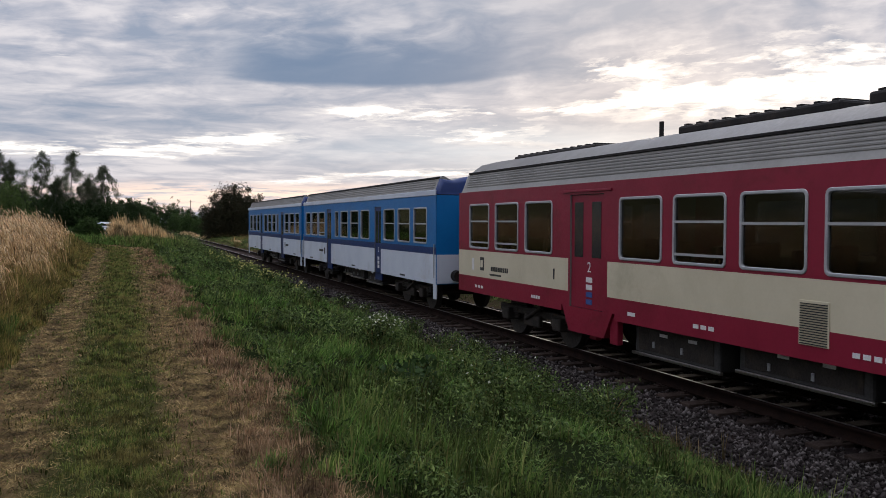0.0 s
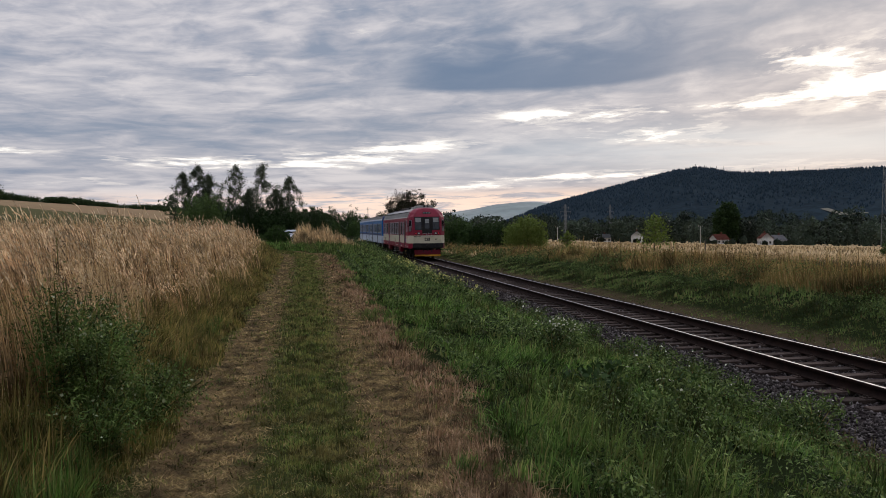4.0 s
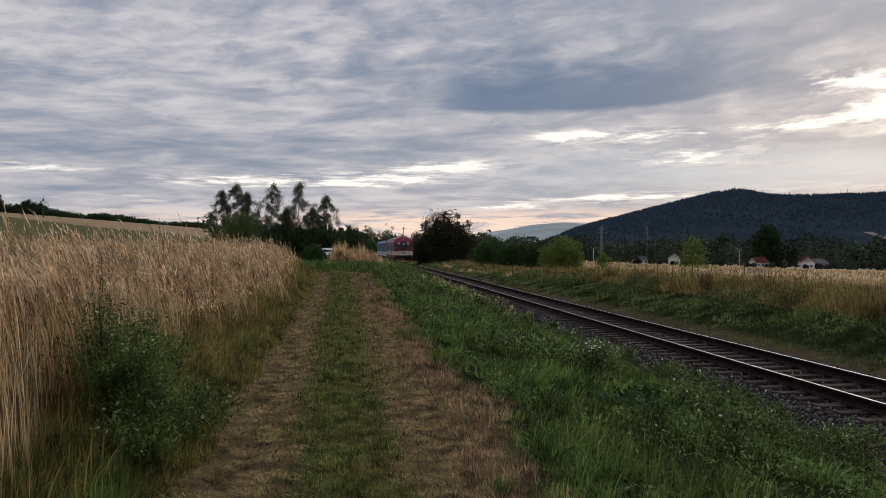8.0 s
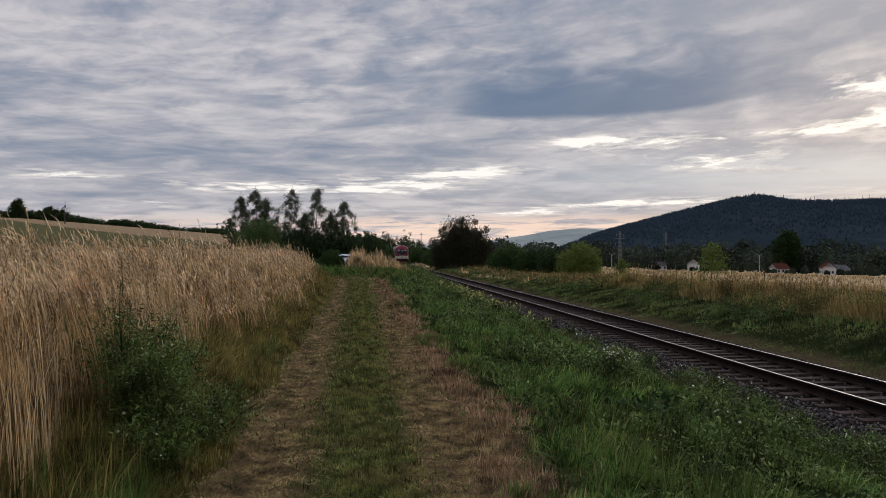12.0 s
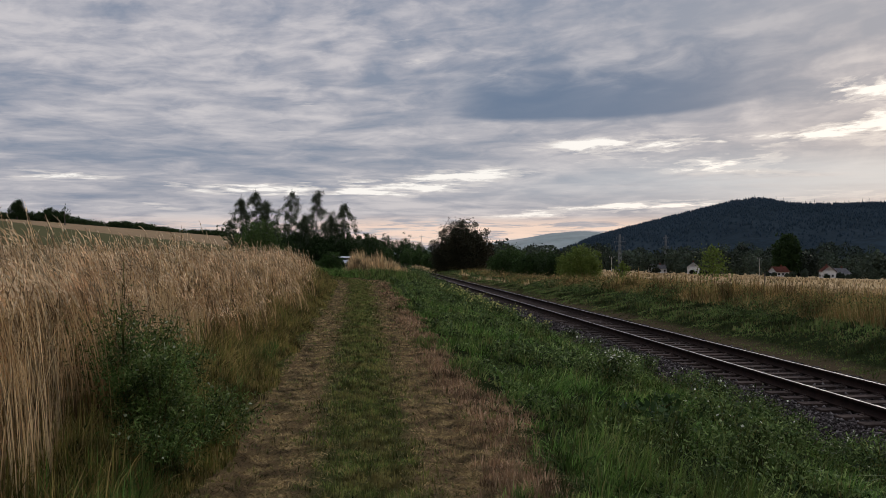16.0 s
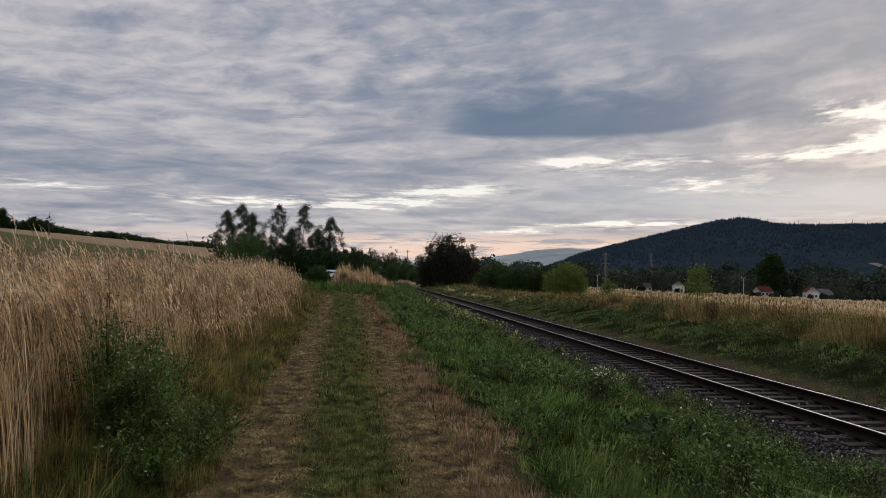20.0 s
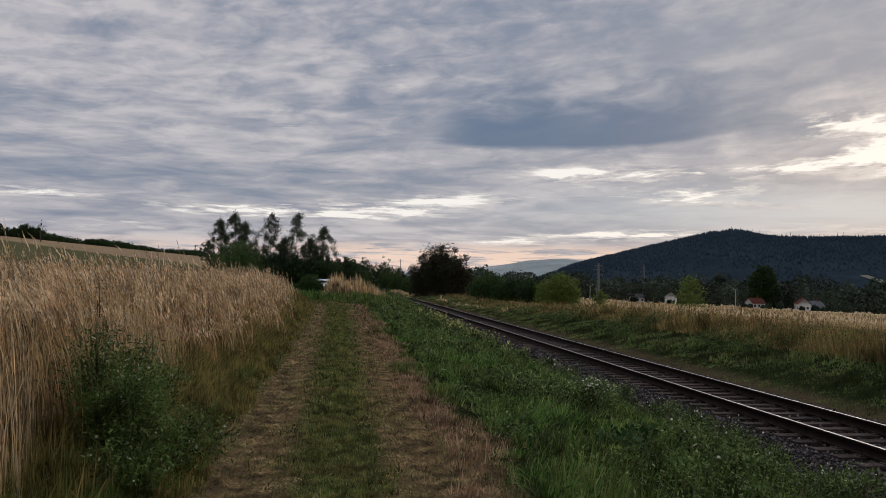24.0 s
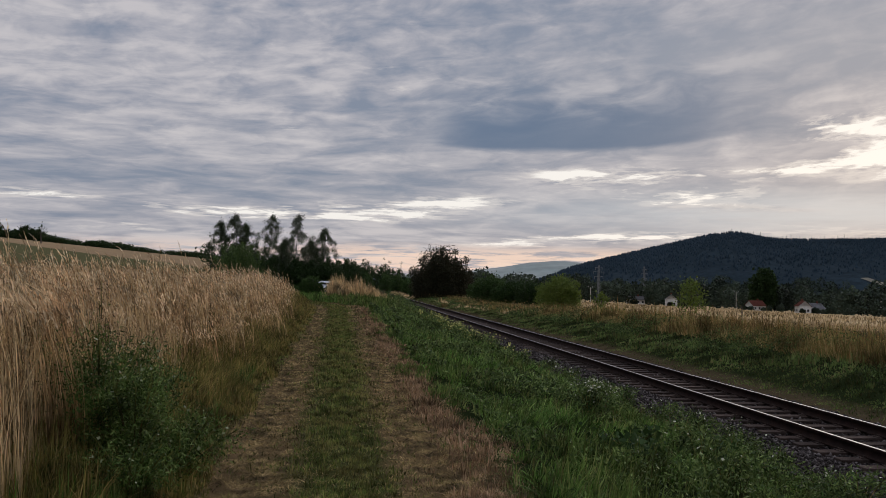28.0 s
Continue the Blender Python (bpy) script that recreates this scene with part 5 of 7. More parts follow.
def red_railcar():
    car = holder("diesel_railcar", pose(0, 0, RAIL), "dark red diesel railcar with a cream waistband and grey roof", "railcar", "cars of the train")
    # along the car: 0 at the gangway end, growing towards the cab
    def Y(s):
        return 10.3 - s
    wins = [(0.69, 1.74), (2.12, 3.20), (3.57, 4.66)] + [(7.0 + 1.435 * i, 8.1 + 1.435 * i) for i in range(5)] + [(15.42, 16.5)]
    narrow = [(16.94, 17.55)]
    doors = [(5.36, 6.5), (14.2, 14.9), (17.85, 18.86)]
    cab = [(19.44, 19.82)]
    holes = [(Y(b), Y(a), 1.90, 2.86) for a, b in wins + narrow] + [(Y(b), Y(a), 0.95, 2.98) for a, b in doors] + [(Y(b), Y(a), 2.14, 2.96) for a, b in cab]
    cream = [(-0.1, 5.30), (6.62, 14.14), (14.98, 17.78), (18.94, 30)]

    def tone(y, z):
        s = 10.3 - y
        if 1.22 < z < 1.82 and any(a < s < b for a, b in cream):
            return 2
        return 0

    edges = [Y(v) for a, b in cream for v in (a, b) if 0 < v < 19.9]
    for sx in (-1, 1):
        bm = bmesh.new()
        wall_with_openings(bm, sx, -9.6, 10.3, 0.95, 3.18, holes, tone, edges, (1.22, 1.82))
        part("side_wall", bm, (M["red"], M["lining"], M["cream"]), car, "red side with a cream waistband")
        for a, b in wins:
            kind = (0.60,) if int(a * 10) % 3 else ((0.30, 0.68) if int(a) % 2 else (0.62, 0.12))
            if a == 15.42:
                kind = (0.78,)
            if a in (3.57, 7.0):
                kind = ()
            car_window(car, sx, Y(b), Y(a), 1.90, 2.86, kind)
        for a, b in narrow:
            car_window(car, sx, Y(b), Y(a), 1.90, 2.86, (0.78,))
        for a, b in cab:
            car_window(car, sx, Y(b), Y(a), 2.14, 2.96, (0.5,))
        for a, b in doors:
            x0, x1 = (sx * (W - 0.035), sx * (W - 0.075))
            leaf = part("door", cube(min(x0, x1), max(x0, x1), Y(b) + 0.005, Y(a) - 0.005, 0.95, 2.97), M["red"], car, "red sliding door with narrow windows")
            w = b - a
            for f0, f1 in (((0.10, 0.36), (0.62, 0.88)) if w > 0.9 else ((0.30, 0.75),)):
                ya, yb = Y(a + w * f1), Y(a + w * f0)
                xa = sx * (W - 0.034)
                part("pane", cube(min(xa, xa + sx * 0.006), max(xa, xa + sx * 0.006), ya, yb, 1.86, 2.84, 0.002), M["pane"], leaf, "narrow dark door window")
            if a == 17.85:
                part("skirt", cube(min(sx * W, sx * (W - 0.03)), max(sx * W, sx * (W - 0.03)), Y(b) - 0.14, Y(a) + 0.1, 0.84, 0.95), M["red"], car, "red lower skirt")
                for z in (0.34, 0.58):
                    step = part("step", cube(sx * 1.24 - 0.13, sx * 1.24 + 0.13, Y(18.55), Y(18.1), z, z + 0.03, 0.004), M["black"], car, "hanging step with a yellow edge")
                    part("step_edge", cube(sx * 1.375 - 0.006, sx * 1.375 + 0.006, Y(18.55), Y(18.1), z - 0.005, z + 0.035), M["yellow"], step)
                for y in (Y(18.57), Y(18.08)):
                    part("step_hanger", cube(sx * 1.24 - 0.12, sx * 1.24 + 0.12, y - 0.012, y + 0.012, 0.32, 0.9), M["black"], car)
                xn = sx * (W - 0.031)
                sign = part("notice", cube(xn - 0.004, xn + 0.004, Y(18.62), Y(18.36), 1.30, 1.62), M["bluesign"], leaf, "blue pictogram plate")
                for k, (z, h, y0, y1) in enumerate(((1.60, 0.02, 18.60, 18.38), (1.53, 0.05, 18.52, 18.46), (1.42, 0.09, 18.54, 18.44), (1.35, 0.04, 18.56, 18.40))):
                    part("sign_mark", cube(xn + sx * 0.002 - 0.004, xn + sx * 0.002 + 0.004, Y(y0), Y(y1), z - h / 2, z + h / 2), M["marking"], sign)
            else:
                part("step_well", prism_step(sx, Y(b) - 0.28, Y(a) + 0.28), M["red"], car, "red stepped skirt below the door")
            if a != 17.85:
                yc = Y(a + w * 0.55)
                numeral("2", 0.26, leaf, pose(sx * (W - 0.028), yc, 1.68, 90, 0, 90 * sx), M["marking"])
                for k in range(4):
                    bm = bmesh.new()
                    xx = sx * (W - 0.03)
                    box(bm, xx - 0.004, xx + 0.004, yc - 0.10, yc + 0.10, 1.42 - k * 0.13, 1.51 - k * 0.13)
                    part("notice", bm, M["marking"] if k < 2 else M["bluesign"], leaf, "small white and blue pictogram plates")
            part("door_rail", cube(sx * W - 0.012 + sx * 0.012, sx * W + 0.012 + sx * 0.012, Y(b) - 0.25, Y(a) + 0.25, 3.02, 3.06, 0.006), M["red"], car, "door guide rail")
        # skirt edge
        for y0, y1 in ((-9.6, Y(18.95) - 0.2), (Y(17.8) + 0.2, Y(15.0) - 0.2), (Y(14.1) + 0.2, Y(6.65) - 0.2), (Y(5.25) + 0.2, 10.3)):
            x0, x1 = sx * W, sx * (W - 0.03)
            part("skirt", cube(min(x0, x1), max(x0, x1), y0, y1, 0.84, 0.95), M["red"], car, "red lower skirt")
        bars(car, sx, Y(2.3), 1.44, 0.9, 0.10, 10, M["ink"])
        bars(car, sx, Y(2.1), 1.31, 0.6, 0.04, 12, M["ink"])
        bars(car, sx, Y(1.35), 1.53, 0.30, 0.30, 1, M["ink"], "emblem")
        bars(car, sx, Y(1.35), 1.53, 0.18, 0.16, 1, M["cream"], "emblem_core", 0.009)
        bars(car, sx, Y(0.85), 1.50, 0.16, 0.28, 1, M["marking"], "notice")
        bars(car, sx, Y(4.75), 1.50, 0.07, 0.2, 1, M["ink"], "fuel_flap")
        for s, w, n in ((4.0, 0.4, 4), (7.3, 0.3, 1), (9.1, 0.5, 3), (12.3, 1.3, 9), (13.2, 0.3, 1), (15.8, 1.0, 6), (18.5, 0.5, 3), (19.6, 0.4, 2), (1.2, 0.5, 3)):
            bars(car, sx, Y(s), 1.0, w, 0.06, n, M["marking"])
        # louvre over the waistband
        lou = part("louvre", cube(sx * W - 0.012, sx * W + 0.012, Y(11.36), Y(10.9), 1.02, 1.56, 0.003), M["cream"], car, "cream ventilation louvre")
        for k in range(17):
            z = 1.035 + k * 0.030
            part("slat", cube(sx * (W + 0.016) - 0.006, sx * (W + 0.016) + 0.006, Y(11.34), Y(10.92), z, z + 0.012), M["ink"], lou)
    part("floor_pan", cube(-1.36, 1.36, -9.6, 10.25, 0.98, 1.08), M["black"], car)
    part("ceiling_lining", cube(-1.35, 1.35, -9.6, 10.25, 3.08, 3.14), M["lining"], car)
    seats(car, [Y(v) for v in (1.0, 2.6, 4.2, 7.6, 9.2, 10.7, 12.2, 13.4, 16.7)])
    part("bulkhead", cube(-1.34, 1.34, Y(18.98), Y(18.93), 1.08, 3.08), M["lining"], car)
    roof = roof_shell(-9.6, 10.12, car, M["roof"], M["roof"], 3.98)
    part("roof_end", roof_end(10.12, 10.32, 3.98, 3.18), M["roof"], car, "rounded grey roof end", smooth=True)
    for y0, y1, wide, z1, name in ((5.6, 9.2, 0.5, 4.01, "roof_grille"), (-0.4, 2.9, 0.62, 4.05, "roof_grille"), (-4.4, -0.8, 0.62, 4.08, "roof_grille"), (-7.2, -5.8, 0.66, 4.07, "cooling_unit"), (-9.2, -8.0, 0.66, 4.13, "cooling_unit")):
        item = part(name, cube(-wide, wide, y0, y1, 3.9, z1, 0.04), M["black"] if name == "roof_grille" else M["roof"], car, "low roof-mounted equipment cover")
        if name == "roof_grille":
            k = 0
            while y0 + 0.15 + k * 0.3 < y1:
                part("slat", cube(-wide + 0.05, wide - 0.05, y0 + 0.1 + k * 0.3, y0 + 0.2 + k * 0.3, z1, z1 + 0.03), M["black"], item)
                k += 1
    part("exhaust", rod((-0.5, 3.5, 3.85), (-0.5, 3.5, 4.2), 0.04), M["black"], car, "short black exhaust pipe")
    part("aerial", rod((0.0, -8.8, 3.95), (0.0, -8.8, 4.35), 0.012), M["black"], car)
    # gangway end
    end = part("end_wall", cube(-W + 0.01, W - 0.01, 10.26, 10.32, 0.95, 3.18), M["red"], car, "flat red gangway end")
    part("gangway", cube(-0.5, 0.5, 10.32, 10.78, 1.05, 3.05, 0.05), M["black"], end, "black folding gangway bellows")
    for sx in (-1, 1):
        part("handrail", rod((sx * 1.36, 10.345, 1.1), (sx * 1.36, 10.345, 2.3), 0.016, sides=6), M["trim"], end)
    # cab
    cab_end(car)
    sets = []
    for y in (-6.9, 7.1):
        sets += bogie(car, y)
    underfloor(car, [("fuel_tank", -1, -4.4, -1.8, 0.30, 0.92, 0.9), ("equipment_box", 1, -4.2, -0.9, 0.34, 0.92, 0.9), ("equipment_box", -1, -1.4, 0.8, 0.42, 0.92, 0.8), ("battery_box", -1, 1.2, 3.3, 0.32, 0.9, 0.8), ("equipment_box", 1, -0.3, 3.4, 0.36, 0.9, 0.9), ("engine", 0, -3.0, 2.2, 0.36, 0.95, 0.7)])
    part("air_tank", rod((-1.1, 4.5, 0.62), (-1.1, 5.1, 0.62), 0.20, sides=16), M["gear"], car, "small grey air tank")
    for y in (-4.6, 3.55, 4.2):
        part("hanger", cube(-1.38, -1.26, y - 0.12, y + 0.12, 0.42, 0.90, 0.02), M["red"], car)
    return car, sets


def prism_step(sx, y0, y1):
    bm = bmesh.new()
    outline = [(y0, 0.95), (y0 + 0.26, 0.50), (y1 - 0.26, 0.50), (y1, 0.95)]
    a = [bm.verts.new((sx * W, y, z)) for y, z in outline]
    b = [bm.verts.new((sx * (W - 0.30), y, z)) for y, z in outline]
    bm.faces.new(a), bm.faces.new(b[::-1])
    for i in range(4):
        bm.faces.new((a[i], b[i], b[(i + 1) % 4], a[(i + 1) % 4]))
    bmesh.ops.recalc_face_normals(bm, faces=bm.faces[:])
    return bm


def roof_end(y0, y1, top, cornice):
    half = [(W, cornice), (W - 0.05, cornice + 0.10), (1.26, cornice + 0.42), (0.92, top - 0.13), (0.5, top - 0.03), (0.0, top)]
    ring = half + [(-x, z) for x, z in reversed(half[:-1])]
    bm = bmesh.new()
    rows = []
    for f in (0, 0.5, 0.85, 1.0):
        k = 1 - 0.28 * f ** 3
        rows.append([bm.verts.new((x * (1 - 0.06 * f ** 2), y0 + (y1 - y0) * f, cornice + (z - cornice) * k)) for x, z in ring])
    for p, q in zip(rows, rows[1:]):
        for i in range(len(ring) - 1):
            bm.faces.new((p[i], q[i], q[i + 1], p[i + 1]))
    bm.faces.new(rows[-1])
    bmesh.ops.recalc_face_normals(bm, faces=bm.faces[:])
    return bm


CAB_BACK = [(1.43, 0.84, -9.6), (1.43, 1.22, -9.6), (1.43, 1.82, -9.6), (1.43, 2.4, -9.6), (1.43, 3.0, -9.6), (1.43, 3.18, -9.6), (1.26, 3.60, -9.6), (0.92, 3.85, -9.6), (0.5, 3.95, -9.6), (0.0, 3.98, -9.6)]
CAB_SIDE = [(1.40, 0.84, -9.88), (1.40, 1.22, -9.90), (1.40, 1.82, -9.92), (1.40, 2.4, -9.91), (1.39, 3.0, -9.88), (1.36, 3.22, -9.86), (1.20, 3.58, -9.82), (0.88, 3.82, -9.80), (0.5, 3.92, -9.80), (0.0, 3.95, -9.80)]
CAB_NOSE = [(1.05, 0.84, -10.33), (1.06, 1.22, -10.35), (1.06, 1.82, -10.36), (1.06, 2.4, -10.33), (1.05, 3.0, -10.29), (1.03, 3.28, -10.25), (0.88, 3.56, -10.12), (0.70, 3.78, -10.02), (0.5, 3.86, -9.98), (0.0, 3.88, -9.98)]


def cab_end(car):
    bm = bmesh.new()
    rings = []
    for ring in (CAB_BACK, CAB_SIDE, CAB_NOSE):
        right = [bm.verts.new((x, y, z)) for x, z, y in ring]
        left = [bm.verts.new((-x, y, z)) for x, z, y in ring[:-1]]
        rings.append((right, left))
    for (ra, la), (rb, lb) in zip(rings, rings[1:]):
        for i in range(len(ra) - 1):
            mat = 1 if i == 1 else 0
            f = bm.faces.new((ra[i], ra[i + 1], rb[i + 1], rb[i]))
            f.material_index = mat
            a1, b1 = (la[i + 1], lb[i + 1]) if i + 1 < len(la) else (ra[i + 1], rb[i + 1])
            f = bm.faces.new((la[i], lb[i], b1, a1))
            f.material_index = mat
    right, left = rings[-1]
    for i in range(len(left) - 1):
        f = bm.faces.new((right[i], right[i + 1], left[i + 1], left[i]))
        f.material_index = 1 if i == 1 else 0
    bm.faces.new((right[-2], right[-1], left[-1]))
    bmesh.ops.recalc_face_normals(bm, faces=bm.faces[:])
    bmesh.ops.bevel(bm, geom=[e for e in bm.edges if all(abs(v.co.y + 10.2) < 0.2 for v in e.verts) and abs(e.verts[0].co.z - e.verts[1].co.z) > 0.1], offset=0.06, segments=3, affect="EDGES", profile=0.6)
    bmesh.ops.bevel(bm, geom=[e for e in bm.edges if len(e.link_faces) == 2 and e.calc_face_angle() > 0.2 and e.calc_length() > 0.12], offset=0.05, segments=3, affect="EDGES", profile=0.5, clamp_overlap=True)
    for f in bm.faces:
        f.material_index = 1 if 1.22 < f.calc_center_median().z < 1.82 else 0
    cab = part("cab", bm, (M["red"], M["cream"]), car, "red driving cab with a cream band and sloping brow")

    def on_nose(x0, x1, z0, z1, out, name, mat, label="", parent=cab):
        """A plate lying on the inclined nose."""
        def depth(z):
            return float(np.interp(z, [0.84, 1.22, 1.82, 2.4, 3.0, 3.28, 3.56, 3.78], [-10.33, -10.35, -10.36, -10.33, -10.29, -10.25, -10.12, -10.02]))
        bm = bmesh.new()
        levels = [z0] + [z for z in (1.22, 1.82, 2.4, 3.0, 3.28, 3.56) if z0 + 0.01 < z < z1 - 0.01] + [z1]
        rows = [[bm.verts.new((x, depth(z) - o, z)) for x, o in ((x0, 0.0), (x1, 0.0), (x1, out), (x0, out))] for z in levels]
        for lo, hi in zip(rows, rows[1:]):
            for i in range(4):
                bm.faces.new((lo[i], lo[(i + 1) % 4], hi[(i + 1) % 4], hi[i]))
        bm.faces.new(rows[0])
        bm.faces.new(rows[-1])
        bmesh.ops.recalc_face_normals(bm, faces=bm.faces[:])
        return part(name, bm, mat, parent, label)

    screen = on_nose(-0.96, 0.96, 2.24, 3.24, 0.012, "windscreen_surround", M["black"], "black windscreen surround")
    on_nose(-0.38, 0.38, 1.98, 2.24, 0.012, "door_panel", M["black"], "black gangway door panel")
    # blind colour is lightened to stand for sky brightness in the upper panes
    blind = material("sky_lightened_blind", (0.22, 0.225, 0.22), (0.27, 0.275, 0.27), 3, 0.5)
    for x0, x1 in ((-0.92, -0.44), (0.44, 0.92)):
        pane = on_nose(x0, x1, 2.28, 3.20, 0.020, "windscreen_pane", M["pane"], "dark windscreen pane", screen)
        on_nose(x0 + 0.03, x1 - 0.03, 2.84, 3.17, 0.024, "blind", blind, "half-drawn grey blind, lightened for the sky in the pane", screen)
        part("wiper", rod(((x0 + x1) / 2, -10.39, 2.27), (x0 + 0.1, -10.35, 2.7), 0.008, sides=5), M["black"], screen)
    on_nose(-0.18, 0.18, 2.34, 3.10, 0.020, "door_pane", M["pane"], "dark gangway door window", screen)
    on_nose(-0.15, 0.15, 2.76, 3.07, 0.024, "door_blind", blind, "", screen)
    sign = on_nose(-0.30, 0.30, 3.48, 3.62, 0.02, "destination_box", M["black"], "black destination box with round lamps")
    for x in (-0.2, 0.0, 0.2):
        part("lamp", rod((x, -10.14, 3.55), (x, -10.175, 3.54), 0.05, sides=14), M["lens"], sign)
    for s in (-1, 1):
        part("tail_lamp", rod((s * 0.87, -10.33, 1.98), (s * 0.87, -10.40, 1.98), 0.065, sides=18), M["tail"], cab, "lit red tail lamp")
        part("headlamp", rod((s * 0.65, -10.33, 1.98), (s * 0.65, -10.40, 1.98), 0.07, sides=18), M["lens"], cab, "unlit headlamp")
        part("lamp_rim", rod((s * 0.65, -10.33, 1.98), (s * 0.65, -10.385, 1.98), 0.105, sides=18), M["black"], cab)
        part("lamp_rim", rod((s * 0.87, -10.33, 1.98), (s * 0.87, -10.385, 1.98), 0.105, sides=18), M["black"], cab)
        for a, b in (((0.06, 1.98), (0.34, 1.98)), ((0.34, 1.98), (0.34, 1.76)), ((0.06, 1.98), (0.06, 1.78)), ((0.06, 1.78), (0.34, 1.76)), ((0.34, 1.76), (0.50, 1.70))):
            part("grab_rail", rod((s * a[0], -10.41, a[1]), (s * b[0], -10.41, b[1]), 0.014, sides=6), M["trim"], cab)
        # side cab window on the chamfer
        def on_chamfer(u0, u1, z0, z1, cut, out):
            bm = bmesh.new()
            pts = []
            for u, z in ((u0 + cut, z0), (u1 - cut, z0), (u1, z0 + cut * 0.55), (u1, z1 - cut * 0.55), (u1 - cut, z1), (u0 + cut, z1), (u0, z1 - cut * 0.55), (u0, z0 + cut * 0.55)):
                pts.append(bm.verts.new((s * (1.40 - 0.35 * u + out), -9.905 - 0.415 * u - out, z)))
            bm.faces.new(pts if s < 0 else pts[::-1])
            bmesh.ops.solidify(bm, geom=bm.faces[:], thickness=0.006)
            return bm
        quarter = part("quarter_window", on_chamfer(0.12, 0.70, 2.08, 3.02, 0.12, 0.006), M["trim"], cab, "grey-framed cab side window")
        part("pane", on_chamfer(0.18, 0.64, 2.12, 2.98, 0.10, 0.013), M["pane"], quarter)
        # pale patch laid over the lower pane, painting in its reflection and interior
        part("blind", on_chamfer(0.20, 0.62, 2.14, 2.56, 0.09, 0.017), blind, quarter, "pale patch on the lower cab side pane, standing for interior and reflection")
        # buffers
        buf = part("buffer", rod((s * 0.875, -10.3, 1.06), (s * 0.875, -10.78, 1.06), 0.10, sides=16), M["black"], car, "black buffer with a wide head")
        part("buffer_head", cube(s * 0.875 - 0.30, s * 0.875 + 0.30, -10.87, -10.79, 0.88, 1.24, 0.035), M["black"], buf)
        part("horn", rod((s * 0.13, -9.55, 4.02), (s * 0.13, -9.85, 4.06), 0.03, 0.075, sides=14), M["black"], car, "black air horn")
        part("horn_foot", rod((s * 0.13, -9.6, 3.9), (s * 0.13, -9.6, 4.04), 0.02, sides=8), M["black"], car)
        part("hose", rod((s * 0.35, -10.38, 0.95), (s * 0.30, -10.52, 0.55), 0.028, sides=8), M["black"], car, "black brake hose")
        part("mirror", cube(s * 1.40, s * 1.46, -10.05, -9.98, 2.45, 2.75, 0.015), M["black"], cab)
    part("coupling_hook", cube(-0.06, 0.06, -10.65, -10.3, 0.98, 1.12, 0.02), M["black"], car, "black coupling hook")
    part("screw_coupling", rod((0, -10.6, 1.02), (0, -10.5, 0.62), 0.035, sides=8), M["black"], car)
    on_nose(-0.20, 0.20, 1.42, 1.64, 0.006, "emblem", M["ink"], "dark square emblem")
    on_nose(-0.14, 0.14, 1.47, 1.59, 0.009, "emblem_core", M["cream"])
    on_nose(-0.03, 0.10, 1.49, 1.57, 0.012, "emblem_bar", M["ink"])
    for k in range(6):
        on_nose(-1.0 + k * 0.085, -0.94 + k * 0.085, 1.70, 1.78, 0.006, "lettering", M["ink"], "small unreadable markings")
    on_nose(0.60, 0.76, 1.50, 1.56, 0.012, "cable_socket", M["black"])
    # beam and snow plough
    part("buffer_beam", cube(-1.12, 1.12, -10.36, -10.2, 0.84, 1.22, 0.02), M["black"], car, "dark buffer beam")
    bm = bmesh.new()
    rows = [[bm.verts.new((x, -10.42 - 0.10 * (1 - abs(x)) + d, z)) for x in (-1.0, -0.5, 0, 0.5, 1.0)] for z, d in ((0.72, 0.05), (0.36, 0.0))]
    for i in range(4):
        bm.faces.new((rows[0][i], rows[0][i + 1], rows[1][i + 1], rows[1][i]))
    bmesh.ops.solidify(bm, geom=bm.faces[:], thickness=0.03)
    plough = part("snow_plough", bm, M["red"], car, "dark red snow plough with a yellow edge")
    bm = bmesh.new()
    rows = [[bm.verts.new((x, -10.43 - 0.10 * (1 - abs(x)), z)) for x in (-1.0, -0.5, 0, 0.5, 1.0)] for z in (0.36, 0.24)]
    for i in range(4):
        bm.faces.new((rows[0][i], rows[0][i + 1], rows[1][i + 1], rows[1][i]))
    bmesh.ops.solidify(bm, geom=bm.faces[:], thickness=0.03)
    part("plough_edge", bm, M["yellow"], plough, "yellow lower edge")
    for s in (-1, 1):
        part("plough_bracket", cube(s * 0.7 - 0.05, s * 0.7 + 0.05, -10.4, -10.1, 0.5, 0.9), M["black"], car)


BLUE_LENGTH = 16.9


